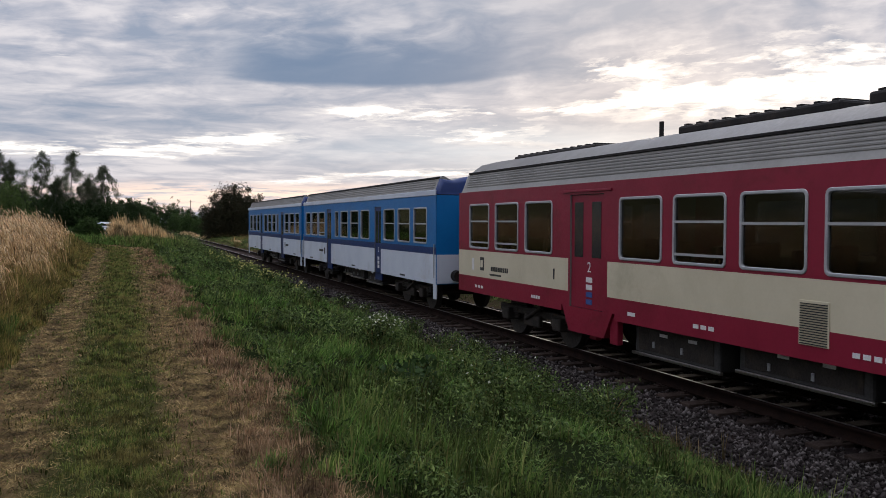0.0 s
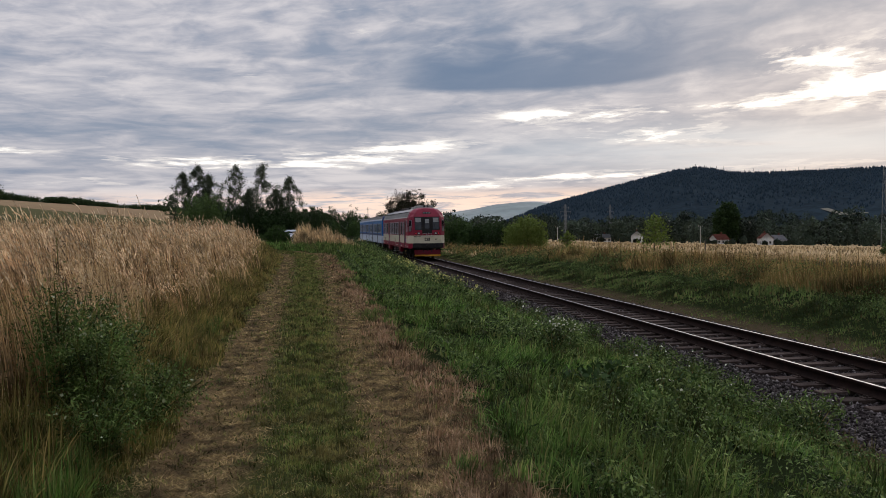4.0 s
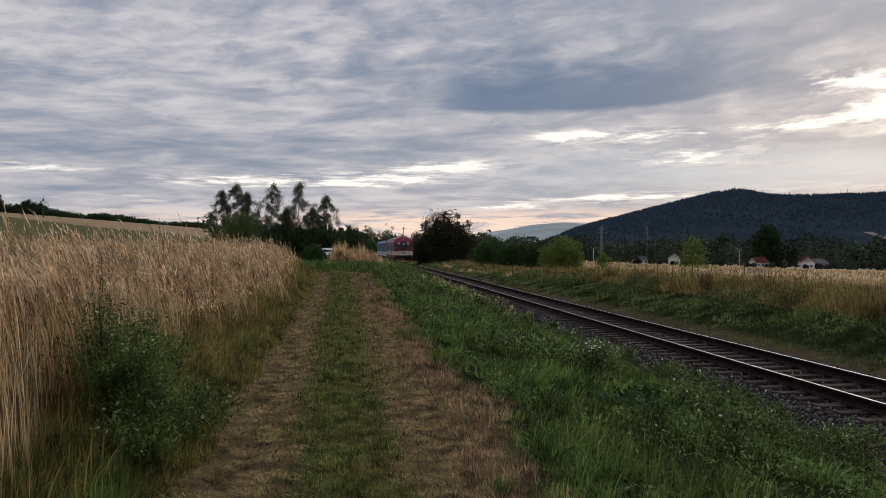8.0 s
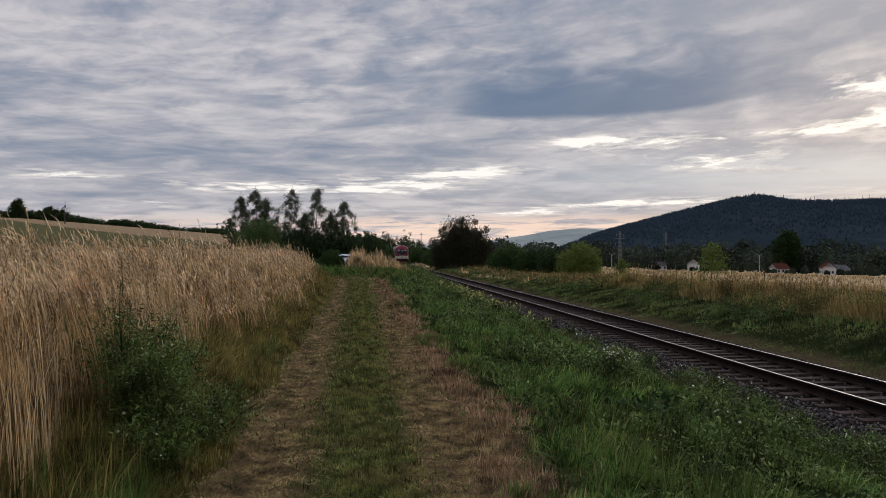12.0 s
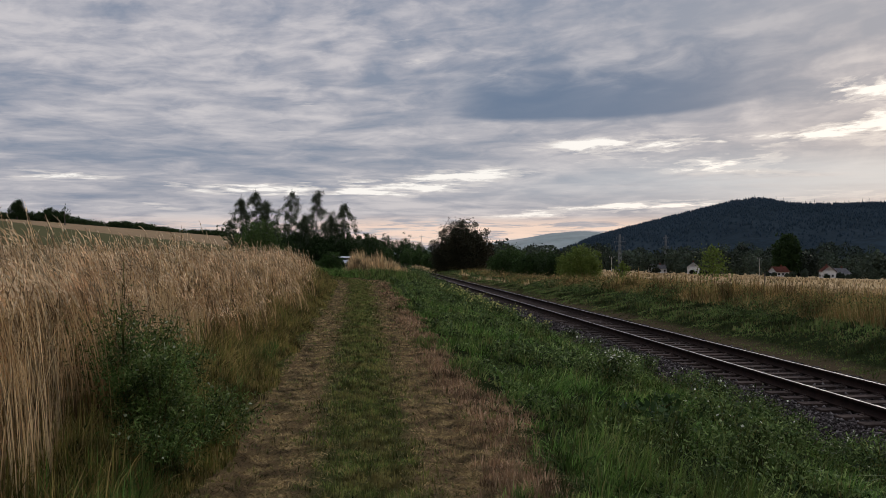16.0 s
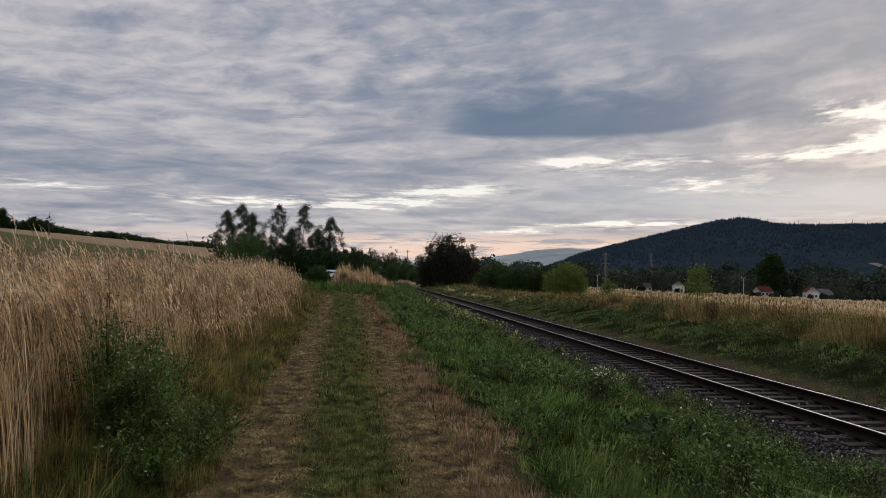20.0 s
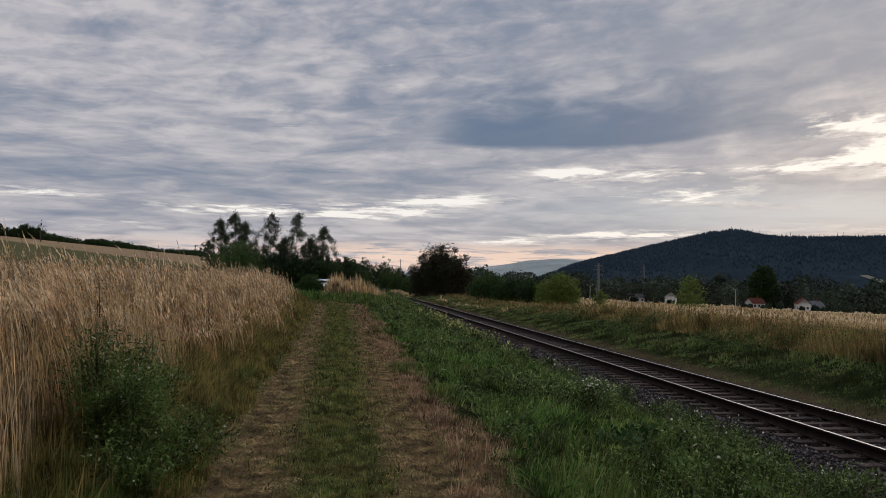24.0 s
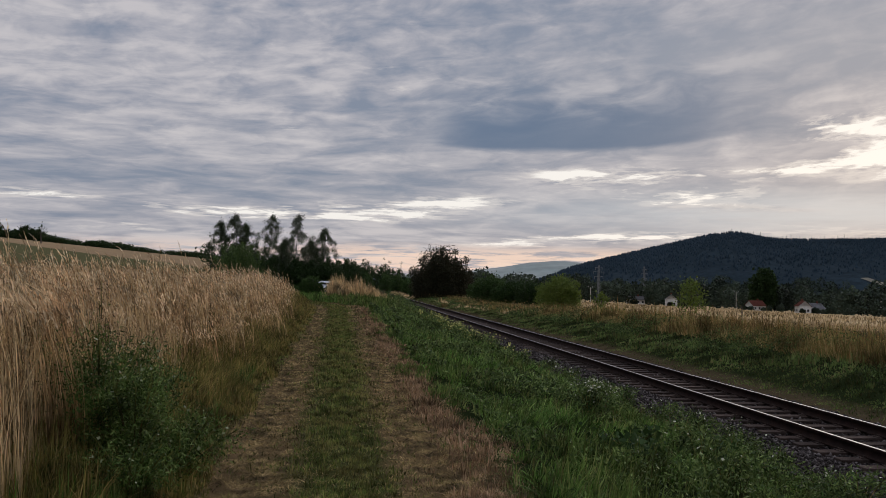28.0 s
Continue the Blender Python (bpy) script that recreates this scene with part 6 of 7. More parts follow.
def blue_coach(flip):
    car = holder("passenger_coach", pose(0, 0, RAIL), "blue passenger coach with a white skirt and grey roof", "railway coach", "cars of the train")
    h = BLUE_LENGTH / 2

    def span(a, b):
        return (h - b, h - a) if flip else (-h + a, -h + b)
    wins = [(0.72, 1.75), (2.12, 3.18), (3.55, 4.60), (6.28, 7.29), (7.64, 8.69), (9.08, 10.1), (12.75, 13.8), (14.1, 15.2), (15.5, 16.4)]
    slim = [(10.5, 10.98)]
    doors = [(4.95, 5.65), (11.65, 12.4)]
    holes = [(*span(*w), 1.92, 2.84) for w in wins + slim] + [(*span(*d), 0.84, 2.96) for d in doors]

    def tone(y, z):
        return 0 if z > 1.81 else 2 if z > 1.62 else 3

    for sx in (-1, 1):
        bm = bmesh.new()
        wall_with_openings(bm, sx, -h, h, 0.84, 3.18, holes, tone, (), (1.62, 1.81))
        part("side_wall", bm, (M["blue"], M["lining"], M["navy"], M["white"]), car, "blue side over a white skirt")
        for i, w in enumerate(wins):
            car_window(car, sx, *span(*w), 1.92, 2.84, () if i == 3 else (0.55,) if i % 3 else (0.12, 0.55))
        car_window(car, sx, *span(*slim[0]), 1.92, 2.84, ())
        for a, b in doors:
            ya, yb = span(a, b)
            x0, x1 = sx * (W - 0.03), sx * (W - 0.07)
            leaf = part("door", cube(min(x0, x1), max(x0, x1), ya + 0.005, yb - 0.005, 0.62, 2.95), M["navy"], car, "dark blue folding door")
            xa = sx * (W - 0.029)
            mid = (ya + yb) / 2
            for y0, y1 in ((ya + 0.08, mid - 0.03), (mid + 0.03, yb - 0.08)):
                part("pane", cube(min(xa, xa + sx * 0.006), max(xa, xa + sx * 0.006), y0, y1, 1.80, 2.82, 0.002), M["pane"], leaf, "narrow dark door window")
            if a < 6:
                numeral("2", 0.22, leaf, pose(sx * (W - 0.026), mid, 1.58, 90, 0, 90 * sx), M["marking"])
                for k in range(3):
                    part("notice", cube(sx * (W - 0.028) - 0.004, sx * (W - 0.028) + 0.004, mid - 0.09, mid + 0.09, 1.26 - k * 0.13, 1.36 - k * 0.13), M["marking"], leaf)
            part("step", cube(sx * 1.2 - 0.16, sx * 1.2 + 0.16, ya, yb, 0.50, 0.55, 0.01), M["black"], car)
        part("cornice", cube(sx * W - 0.02, sx * W + 0.02, -h + 0.02, h - 0.02, 3.18, 3.32, 0.01), M["white"], car, "pale cornice strip")
        y0, y1 = span(12.9, 13.9)
        bars(car, sx, (y0 + y1) / 2, 1.30, 0.7, 0.09, 8, M["ink"])
        bars(car, sx, y1 + 0.1 if flip else y0 - 0.1, 1.30, 0.26, 0.26, 1, M["ink"], "emblem")
        for s in (2.5, 8.0, 15.0):
            a0, a1 = span(s, s + 0.6)
            bars(car, sx, (a0 + a1) / 2, 0.93, 0.5, 0.05, 5, M["ink"])
        for y in (-h + 0.1, h - 0.1):
            part("handrail", rod((sx * (W + 0.02), y, 1.0), (sx * (W + 0.02), y, 1.9), 0.014, sides=6), M["trim"], car)
            part("corner_apron", cube(sx * (W - 0.02) - 0.02, sx * (W - 0.02) + 0.02, y - 0.1, y + 0.1, 0.45, 0.86), M["white"], car, "white corner apron")
    part("floor_pan", cube(-1.36, 1.36, -h + 0.02, h - 0.02, 0.98, 1.08), M["black"], car)
    part("ceiling_lining", cube(-1.35, 1.35, -h + 0.02, h - 0.02, 3.08, 3.14), M["lining"], car)
    ys = [sum(span(v, v)) / 2 for v in (1.9, 3.4, 6.0, 7.5, 8.9, 10.4, 13.9, 15.3)]
    seats(car, ys)
    roof_shell(-h + 0.2, h - 0.2, car, M["roof"], M["roof"], 3.72, 3.20, 5)
    for s, y in ((-1, -h), (1, h)):
        part("roof_end", roof_end(y - s * 0.2, y, 3.72, 3.20), M["navy"], car, "dark blue rounded roof end", smooth=True)
        end = part("end_wall", cube(-W + 0.01, W - 0.01, y - 0.05 if s > 0 else y - 0.01, y + 0.01 if s > 0 else y + 0.05, 0.84, 3.18), M["blue"], car, "blue end wall")
        part("gangway", cube(-0.48, 0.48, min(y + s * 0.01, y + s * 0.28), max(y + s * 0.01, y + s * 0.28), 1.05, 3.0, 0.04), M["black"], end, "black gangway bellows")
        for b in (-0.875, 0.875):
            part("buffer", rod((b, y, 1.06), (b, y + s * 0.28, 1.06), 0.15, sides=14), M["black"], end)
        part("end_band", cube(-W + 0.02, W - 0.02, min(y + s * 0.012, y + s * 0.02), max(y + s * 0.012, y + s * 0.02), 0.86, 1.62), M["white"], end, "white lower band")
    for y in (-4.5, 0.5, 4.0):
        part("roof_vent", cube(-0.25, 0.25, y - 0.2, y + 0.2, 3.66, 3.82, 0.04), M["roof_dark"], car, "low roof ventilator")
    sets = []
    for y in (-5.4, 5.4):
        sets += bogie(car, y, 2.2)
    underfloor(car, [("equipment_box", -1, -2.6, -0.9, 0.4, 0.92, 0.8), ("battery_box", -1, -0.4, 1.2, 0.45, 0.92, 0.8), ("equipment_box", 1, -2.2, 1.6, 0.4, 0.92, 0.9), ("air_tank", -1, 1.7, 2.9, 0.5, 0.85, 0.5)])
    return car, sets


RED, RED_AXLES = red_railcar()
BLUE_A, BLUE_A_AXLES = blue_coach(False)
BLUE_B, BLUE_B_AXLES = blue_coach(True)


# ---------------------------------------------------------------- trees and bushes
def limb(bm, pts, r0, r1, sides=6):
    n = len(pts) - 1
    for i in range(n):
        tube(bm, pts[i], pts[i + 1], r0 + (r1 - r0) * i / n, r0 + (r1 - r0) * (i + 1) / n, sides, caps=i == n - 1)


def tree(name, x, y, height, radius, mat, bark, label, seed, count=5000, leaf=0.16, trunk=0.12, bare=0.18, droop=0.3, airy=1.0, limbs=16, sink=0.15, category="tree", steep=1.0):
    """A tapered trunk with rising limbs; clumps of leaves round the twigs, with gaps between."""
    rng = np.random.default_rng(seed)
    z = float(land(x, y)) - sink
    ob = holder(name, pose(x, y, z), label, category)
    bm = bmesh.new()
    lean = rng.normal(0, 0.03, 2)
    spine = [Vector((lean[0] * height * f + 0.05 * math.sin(7 * f + seed), lean[1] * height * f, height * 0.94 * f)) for f in (0, 0.2, 0.4, 0.6, 0.8, 1.0)]
    limb(bm, spine, trunk, 0.02, 8)
    clumps = []
    for i in range(limbs):
        f = bare + (0.97 - bare) * (i + 0.5) / limbs
        root = spine[0].lerp(spine[-1], f)
        a = i * 2.4 + rng.normal(0, 0.4)
        out = radius * (1.0 - 0.75 * max(0.0, (f - 0.35) / 0.65) ** 1.4) * rng.uniform(0.65, 1.1) * (0.55 + 0.45 * min(1, (f - bare) / 0.2 + 0.4))
        rise = height * rng.uniform(0.05, 0.16) * steep
        tip = root + Vector((math.cos(a) * out, math.sin(a) * out, rise))
        mid = root.lerp(tip, 0.5) + Vector((0, 0, rise * 0.2))
        limb(bm, [root, mid, tip], trunk * 0.45 * (1 - 0.7 * f), 0.012, 5)
        clumps += [(root.lerp(tip, 0.45), 0.7), (root.lerp(tip, 0.75), 1.0), (tip, 1.0)]
        for j in range(3):
            b = a + rng.normal(0, 0.9)
            twig = tip + Vector((math.cos(b), math.sin(b), rng.uniform(-0.3, 0.7))) * out * 0.35
            limb(bm, [root.lerp(tip, 0.7), twig], 0.016, 0.006, 4)
            clumps.append((twig, 0.9))
    clumps.append((spine[-1] + Vector((0, 0, height * 0.03)), 0.7))
    part("trunk", bm, bark, ob, "tapered trunk with rising limbs")
    c = np.array([p for p, _ in clumps])
    wt = np.array([w for _, w in clumps])
    pick = rng.choice(len(c), count, p=wt / wt.sum())
    s = radius * 0.16 * airy
    pos = c[pick] + rng.normal(0, 1, (count, 3)) * np.array([s, s, s * 1.15]) * wt[pick][:, None]
    pos[:, 2] -= np.abs(rng.normal(0, droop * s * 2, count))
    pos[:, 2] = np.maximum(pos[:, 2], 0.1)
    v, q = leaves(rng, pos, rng.uniform(0.6, 1.3, count) * leaf, droop)
    crown = new("crown", raw_mesh("crown", v, q))
    crown.data.materials.append(mat)
    crown.parent = ob
    return ob


def birch(x, y, height, reach, seed, count=15000):
    """A slender tree: rising branches whose tips hang down in leafy strands."""
    rng = np.random.default_rng(seed)
    ob = holder("birch_tree", pose(x, y, float(land(x, y)) - 0.15), "young birch with a thin airy crown of hanging twigs", "tree")
    spine = [Vector((0.12 * math.sin(5 * f + seed) * f, 0.1 * math.cos(4 * f + seed) * f, height * 0.97 * f)) for f in (0, 0.2, 0.4, 0.6, 0.8, 1.0)]
    bm = bmesh.new()
    limb(bm, spine, 0.085, 0.012, 8)
    strands = []
    for i in range(56):
        f = 0.18 + 0.81 * (i + 0.5) / 56
        k = min(4, int(f * 5))
        root = spine[k].lerp(spine[k + 1], f * 5 - k)
        a = i * 2.4 + rng.normal(0, 0.5)
        out = 1.12 * reach * max(0.05, (1 - ((f - 0.38) / 0.62) ** 1.05) if f > 0.38 else 0.7 + 0.8 * f) * rng.uniform(0.25, 1.1)
        tip = root + Vector((math.cos(a) * out, math.sin(a) * out, out * rng.uniform(0.2, 0.7)))
        mid = root.lerp(tip, 0.55) + Vector((0, 0, out * 0.15))
        limb(bm, [root, mid, tip], 0.026 * (1.15 - f), 0.007, 5)
        strands.append((mid, tip, 0.8))
        for j in range(4):
            start = mid.lerp(tip, rng.uniform(0.2, 1.0))
            end = start + Vector((rng.normal(0, 0.22) + math.cos(a) * 0.2, rng.normal(0, 0.22) + math.sin(a) * 0.2, -rng.uniform(0.25, 1.1) * (1.25 - f)))
            limb(bm, [start, end], 0.007, 0.004, 4)
            strands.append((start, end, 1.0))
    strands.append((spine[-2], spine[-1] + Vector((0, 0, 0.25)), 1.0))
    part("trunk", bm, M["birch"], ob, "pale slender trunk with rising limbs")
    wt = (rng.random(len(strands)) ** 1.3 + 0.08) * np.array([(q - p).length + 0.15 for p, q, _ in strands])
    pick = rng.choice(len(strands), count, p=wt / wt.sum())
    t = rng.random((count, 1))
    p0, p1 = np.array([np.array(p) for p, *_ in strands])[pick], np.array([np.array(q) for _, q, _ in strands])[pick]
    pos = p0 + (p1 - p0) * t + rng.normal(0, 0.13, (count, 3))
    v, q = leaves(rng, pos, rng.uniform(0.035, 0.075, count), 1.2)
    crown = new("crown", raw_mesh("crown", v, q))
    crown.data.materials.append(M["leaf_birch"])
    crown.parent = ob
    return ob


def bush(name, x, y, wide, deep, high, mat, label, seed, count=5000, leaf=0.14, foot=0.0, fine=1.9, dome=(0.45, 2.2)):
    """A dense shrub: stems from the ground and clumps of leaves in a ragged mound."""
    rng = np.random.default_rng(seed)
    z = float(land(x, y)) - 0.1
    ob = holder(name, pose(x, y, z), label, "bush")
    bm = bmesh.new()
    n = 26
    c, r = [], []
    for i in range(n):
        a, f = i * 2.4, (i + 0.5) / n
        e = math.sqrt(f)
        px, py = math.cos(a) * e * wide / 2 * 0.78, math.sin(a) * e * deep / 2 * 0.78
        top = high * (1 - dome[0] * e ** dome[1]) * rng.uniform(0.72, 1.0)
        limb(bm, [(px * 0.15, py * 0.15, 0), (px * 0.6, py * 0.6, top * 0.45), (px, py, top * 0.85)], 0.04, 0.012, 5)
        for g in (0.30, 0.55, 0.82):
            c.append((px * (0.75 + 0.4 * g * (1 - g) * 2), py, max(foot, top * g)))
            r.append(min(wide, high) * rng.uniform(0.10, 0.17))
    # shoots that stand out of the mound
    for i in range(n):
        a, e = i * 1.9 + 0.7, math.sqrt((i + 0.5) / n)
        px, py = math.cos(a) * e * wide / 2 * 0.86, math.sin(a) * e * deep / 2 * 0.86
        top = high * (1 - dome[0] * 0.95 * e ** dome[1]) * rng.uniform(0.85, 1.06)
        for g in (0.86, 0.93, 1.0):
            c.append((px * (0.9 + 0.16 * g), py * (0.9 + 0.16 * g), max(foot, top * g * rng.uniform(0.55, 1.0))))
            r.append(min(wide, high) * rng.uniform(0.025, 0.07))
    part("stems", bm, M["bark"], ob, "several thin woody stems")
    c, r = np.array(c), np.array(r)
    count, leaf = int(count * fine), leaf / fine ** 0.62
    wt = r ** 1.3
    pick = rng.choice(len(c), count, p=wt / wt.sum())
    d = rng.normal(size=(count, 3))
    d /= np.linalg.norm(d, axis=1)[:, None]
    pos = c[pick] + d * (r[pick] * rng.random(count) ** 0.45 * rng.choice([1.0, 1.0, 1.3], count))[:, None]
    pos[:, 2] = np.maximum(pos[:, 2], 0.05)
    v, q = leaves(rng, pos, rng.uniform(0.5, 1.3, count) * leaf, 0.1)
    crown = new("foliage", raw_mesh("foliage", v, q))
    crown.data.materials.append(mat)
    crown.parent = ob
    return ob


def build_trees():
    for i, (x, y, h, r) in enumerate([(-12.5, 90, 7.6, 2.1), (-11.0, 91, 8.5, 2.5), (-9.9, 91, 7.6, 2.1), (-7.3, 92, 8.8, 2.2), (-5.9, 90, 6.0, 1.8), (-4.6, 91, 8.9, 2.4), (-1.7, 92, 7.6, 2.3), (-3.1, 93, 6.2, 1.8)]):
        birch(x, y, h, r, 300 + i)
    bush("elder_bush", -9.9, 85, 6.0, 4.5, 5.7, M["leaf_elder"], "broad round green bush under the birches", 320, 6500, 0.16)
    for i, (x, y, w, h) in enumerate([(-7.0, 89.5, 5.5, 4.4), (-4.2, 89.5, 5.5, 4.3), (-1.5, 90, 5.4, 4.5), (1.2, 97, 4.6, 4.4), (-12.8, 92, 4.0, 3.8)]):
        bush("hedge_bush", x, y, w, 4, h, M["leaf_dark"], "dense dark shrub filling the gap under the trees", 330 + i, 5200, 0.18)
    bush("hedge_bush", -4.2, 76, 6.0, 3, 1.0, M["leaf_mid"], "low green hedge where the track bends", 340, 4000, 0.12)
    bush("hedge_bush", -2.6, 75, 5.0, 2.2, 1.2, M["leaf_mid"], "low green hedge where the track bends", 342, 5200, 0.1)
    bush("hedge_bush", -2.5, 75, 2.6, 1.4, 1.9, M["leaf_mid"], "low green hedge where the track bends", 343, 2600, 0.1)
    bush("hedge_bush", -2.3, 74.5, 2.4, 1.2, 2.0, M["leaf_mid"], "low green hedge where the track bends", 344, 2600, 0.1)
    bush("hedge_bush", -0.5, 76, 1.2, 1.0, 1.8, M["leaf_mid"], "low green hedge where the track bends", 345, 1600, 0.09)
    bush("hedge_bush", -8.5, 75, 6.0, 3, 1.2, M["leaf_mid"], "low green hedge where the track bends", 341, 4000, 0.12)
    # the big dark bush by the rails and its neighbours
    bush("hawthorn_tree", 16.1, 128, 11.8, 8, 10.0, M["haw"], "big rounded dark tree close beside the rails", 351, 30000, 0.20, dome=(0.62, 1.7))
    for i, (x, y, w, h, m, n) in enumerate([(18.9, 104, 6.5, 4.6, "leaf_mid", 6500), (21.6, 101, 5.6, 4.1, "leaf_dark", 5500), (23.2, 97, 5.4, 4.1, "leaf_dark", 5200), (25.0, 94, 4.6, 4.3, "leaf_dark", 5200), (20.4, 101, 4.0, 3.6, "leaf_mid", 4000), (22.5, 83, 5.6, 4.7, "leaf_light", 7500)]):
        bush("field_bush", x, y, w, 3.4, h, M[m], "light green round bush at the field edge" if m == "leaf_light" else "leafy green bush at the field edge", 360 + i, n, 0.15)
    tree("sapling", 21.1, 48, 2.6, 0.85, M["leaf_light"], M["bark"], "young light green sapling at the field edge", 380, 950, 0.10, 0.035, 0.32, 0.2, 1.4, 12)
    tree("sapling", 17.8, 55, 1.7, 0.6, M["leaf_light"], M["bark"], "small light green sapling amid weeds", 381, 700, 0.09, 0.025, 0.2, 0.2, 1.1, 8)
    bush("bank_bush", 16.5, 15.6, 3.5, 2.4, 2.7, M["leaf_mid"], "leafy green bush on the bank beyond the rails", 385, 5200, 0.07)
    bush("thorn_bush", 61.0, 79, 2.0, 1.6, 1.9, M["leaf_mid"], "small dark green thorn bush in the wheat edge", 383, 2200, 0.09)
    bush("thorn_bush", 65.0, 76, 1.6, 1.3, 1.3, M["leaf_mid"], "small dark green thorn bush in the wheat edge", 384, 1600, 0.09)
    # dry tuft at the end of the track
    rng = np.random.default_rng(390)
    cx, cy = -0.5 + 4.1 * rng.random(40) ** 1.15, rng.uniform(60, 70, 40)
    high = rng.uniform(0.9, 1.5, 40) * np.interp(cx, [-0.5, 0.2, 1.4, 2.6, 3.6], [1.15, 1.5, 1.35, 1.0, 0.6])
    stuff("dry_tuft", *tufts(rng, cx, cy, high, 190, 0.32, 0.022, 0.0003, 0.14, 3, (-0.12, 0)), M["palestalk"], "dry pale grass tuft where the track bends", "dry grass")
    n = 1500
    x, y = rng.normal(2.2, 1.5, n), rng.uniform(46, 62, n)
    keep = x > 1.45 - road_shift(y)
    x, y = x[keep], y[keep]
    n = len(x)
    stuff("tuft_grass", *tufts(rng, x, y, rng.uniform(0.2, 0.75, n), 9, 0.14, 0.03, 0.0002, 0.6), M["verge"], "green grass round the dry tuft", "grass")
    # green grass along the outside of the bend
    n = 1300
    y = rng.uniform(50, 74, n)
    x = rng.uniform(-9.5, 0.2, n)
    keep = np.abs(x + road_shift(y)) > 1.5
    x, y = x[keep], y[keep]
    n = len(x)
    stuff("bend_grass", *tufts(rng, x, y, rng.uniform(0.2, 0.6, n) * (0.7 + 0.4 * np.sin(x * 1.7 + y)), 10, 0.16, 0.03, 0.0002, 0.7), M["longgrass"], "green meadow grass where the track bends away", "grass")
    cx, cy = rng.normal(15.0, 1.0, 110), rng.uniform(66, 112, 110)
    stuff("pale_bank_grass", *tufts(rng, cx, cy, rng.uniform(0.25, 0.6, 110), 30, 0.4, 0.02, 0.0004, 0.7), M["palestalk"], "pale dry grass at the foot of the field bushes", "dry grass")
    cx, cy = rng.normal(15.6, 1.2, 130), spread(rng, 130, 60, 120)
    stuff("dry_bank_grass", *tufts(rng, cx, cy, rng.uniform(0.35, 1.0, 130), 30, 0.3, 0.02, 0.0006, 0.4), M["rustweed"], "dry brown grass below the field bushes", "dry grass")
    # trees where the railway bends away
    spots = [(-9, 205, 9, 7), (-4, 200, 8, 7.4), (0.5, 196, 7, 7.2), (3.6, 190, 5.2, 7.2), (5.4, 186, 3.6, 6.0), (-14, 210, 9, 6.5), (9, 262, 9, 10.5), (14, 255, 8, 10.4), (18, 245, 8, 7.6), (22, 236, 7, 6.6), (4, 268, 9, 9)]
    for i, (x, y, w, h) in enumerate(spots):
        bush("trackside_tree", x, y, w, 6, h, M["leaf_dark"], "dark leafy tree where the railway bends", 400 + i, 3600, 0.32)
    for i, (x, y, w, h) in enumerate([(13.8, 152, 2.8, 3.0), (14.2, 168, 3.6, 4.2), (13.2, 186, 3.6, 5.0), (11.6, 202, 4.0, 5.6), (13.0, 142, 1.8, 1.6), (4.35, 128, 2.6, 3.8), (2.6, 133, 3.0, 3.4)]):
        bush("scrub", x, y, w, 4, h, M["leaf_mid"], "green scrub beside the rails", 420 + i, 2400, 0.2)
    cx, cy = 12.3 + rng.normal(0, 0.45, 60), rng.uniform(128, 186, 60)
    stuff("dry_trackside_grass", *tufts(rng, cx, cy, rng.uniform(0.25, 0.7, 60), 30, 0.35, 0.04, 0.0002, 0.6), M["palestalk"], "pale dry grass heaps beside the rails", "dry grass")


def clump_mesh(rng, x, y, z, r, h, count, fine=1.0):
    """Leaf clumps for woods far away: count pieces for each crown."""
    n = len(x)
    who = np.repeat(np.arange(n), count)
    d = rng.normal(size=(n * count, 3))
    d /= np.linalg.norm(d, axis=1)[:, None]
    bump = 0.72 + 0.28 * np.sin(d[:, 0] * 5 + who) * np.sin(d[:, 1] * 6 + who * 1.7)
    c = np.stack([x[who] + d[:, 0] * r[who] * bump, y[who] + d[:, 1] * r[who] * bump, z[who] + h[who] * 0.48 + d[:, 2] * h[who] * 0.5 * bump], 1)
    return leaves(rng, c, r[who] * rng.uniform(0.2, 0.36, n * count) * fine, 0.0, 1.5)


def conifers(rng, x, y, z, h, sides=6):
    """Jagged spruces of two stacked skirts each."""
    n = len(x)
    ang = np.linspace(0, 2 * np.pi, sides, endpoint=False)
    pts = np.zeros((n, 2 * (sides + 1), 3))
    for k, (lo, hi, r) in enumerate(((-0.1, 0.75, 0.36), (0.3, 1.0, 0.22))):
        rr = h[:, None] * r * rng.uniform(0.6, 1.25, (n, sides))
        o = k * (sides + 1)
        pts[:, o:o + sides, 0] = x[:, None] + rr * np.cos(ang)
        pts[:, o:o + sides, 1] = y[:, None] + rr * np.sin(ang)
        pts[:, o:o + sides, 2] = z[:, None] + h[:, None] * (lo + rng.uniform(-0.05, 0.05, (n, sides)))
        pts[:, o + sides] = np.stack([x, y, z + h * hi], 1)
    tri = []
    for k in range(2):
        o = k * (sides + 1)
        tri += [(o + i, o + (i + 1) % sides, o + sides) for i in range(sides)]
    return pts.reshape(-1, 3), (np.arange(n)[:, None, None] * 2 * (sides + 1) + np.array(tri)[None]).reshape(-1, 3)


def ridge(b):
    """Elevation in degrees of the wooded ridge over the bearing b, right of the road's line."""
    return np.interp(b, [9, 12, 14.7, 16, 18.3, 20.6, 23.1, 25, 26.3, 27.2, 28, 29.4, 32, 35.3, 38.5, 41, 46, 60, 90], [-1.0, 0.0, 0.9, 1.45, 2.05, 2.6, 3.2, 3.62, 3.80, 3.72, 3.52, 3.36, 3.33, 3.38, 3.45, 3.65, 3.8, 3.4, 2.0])


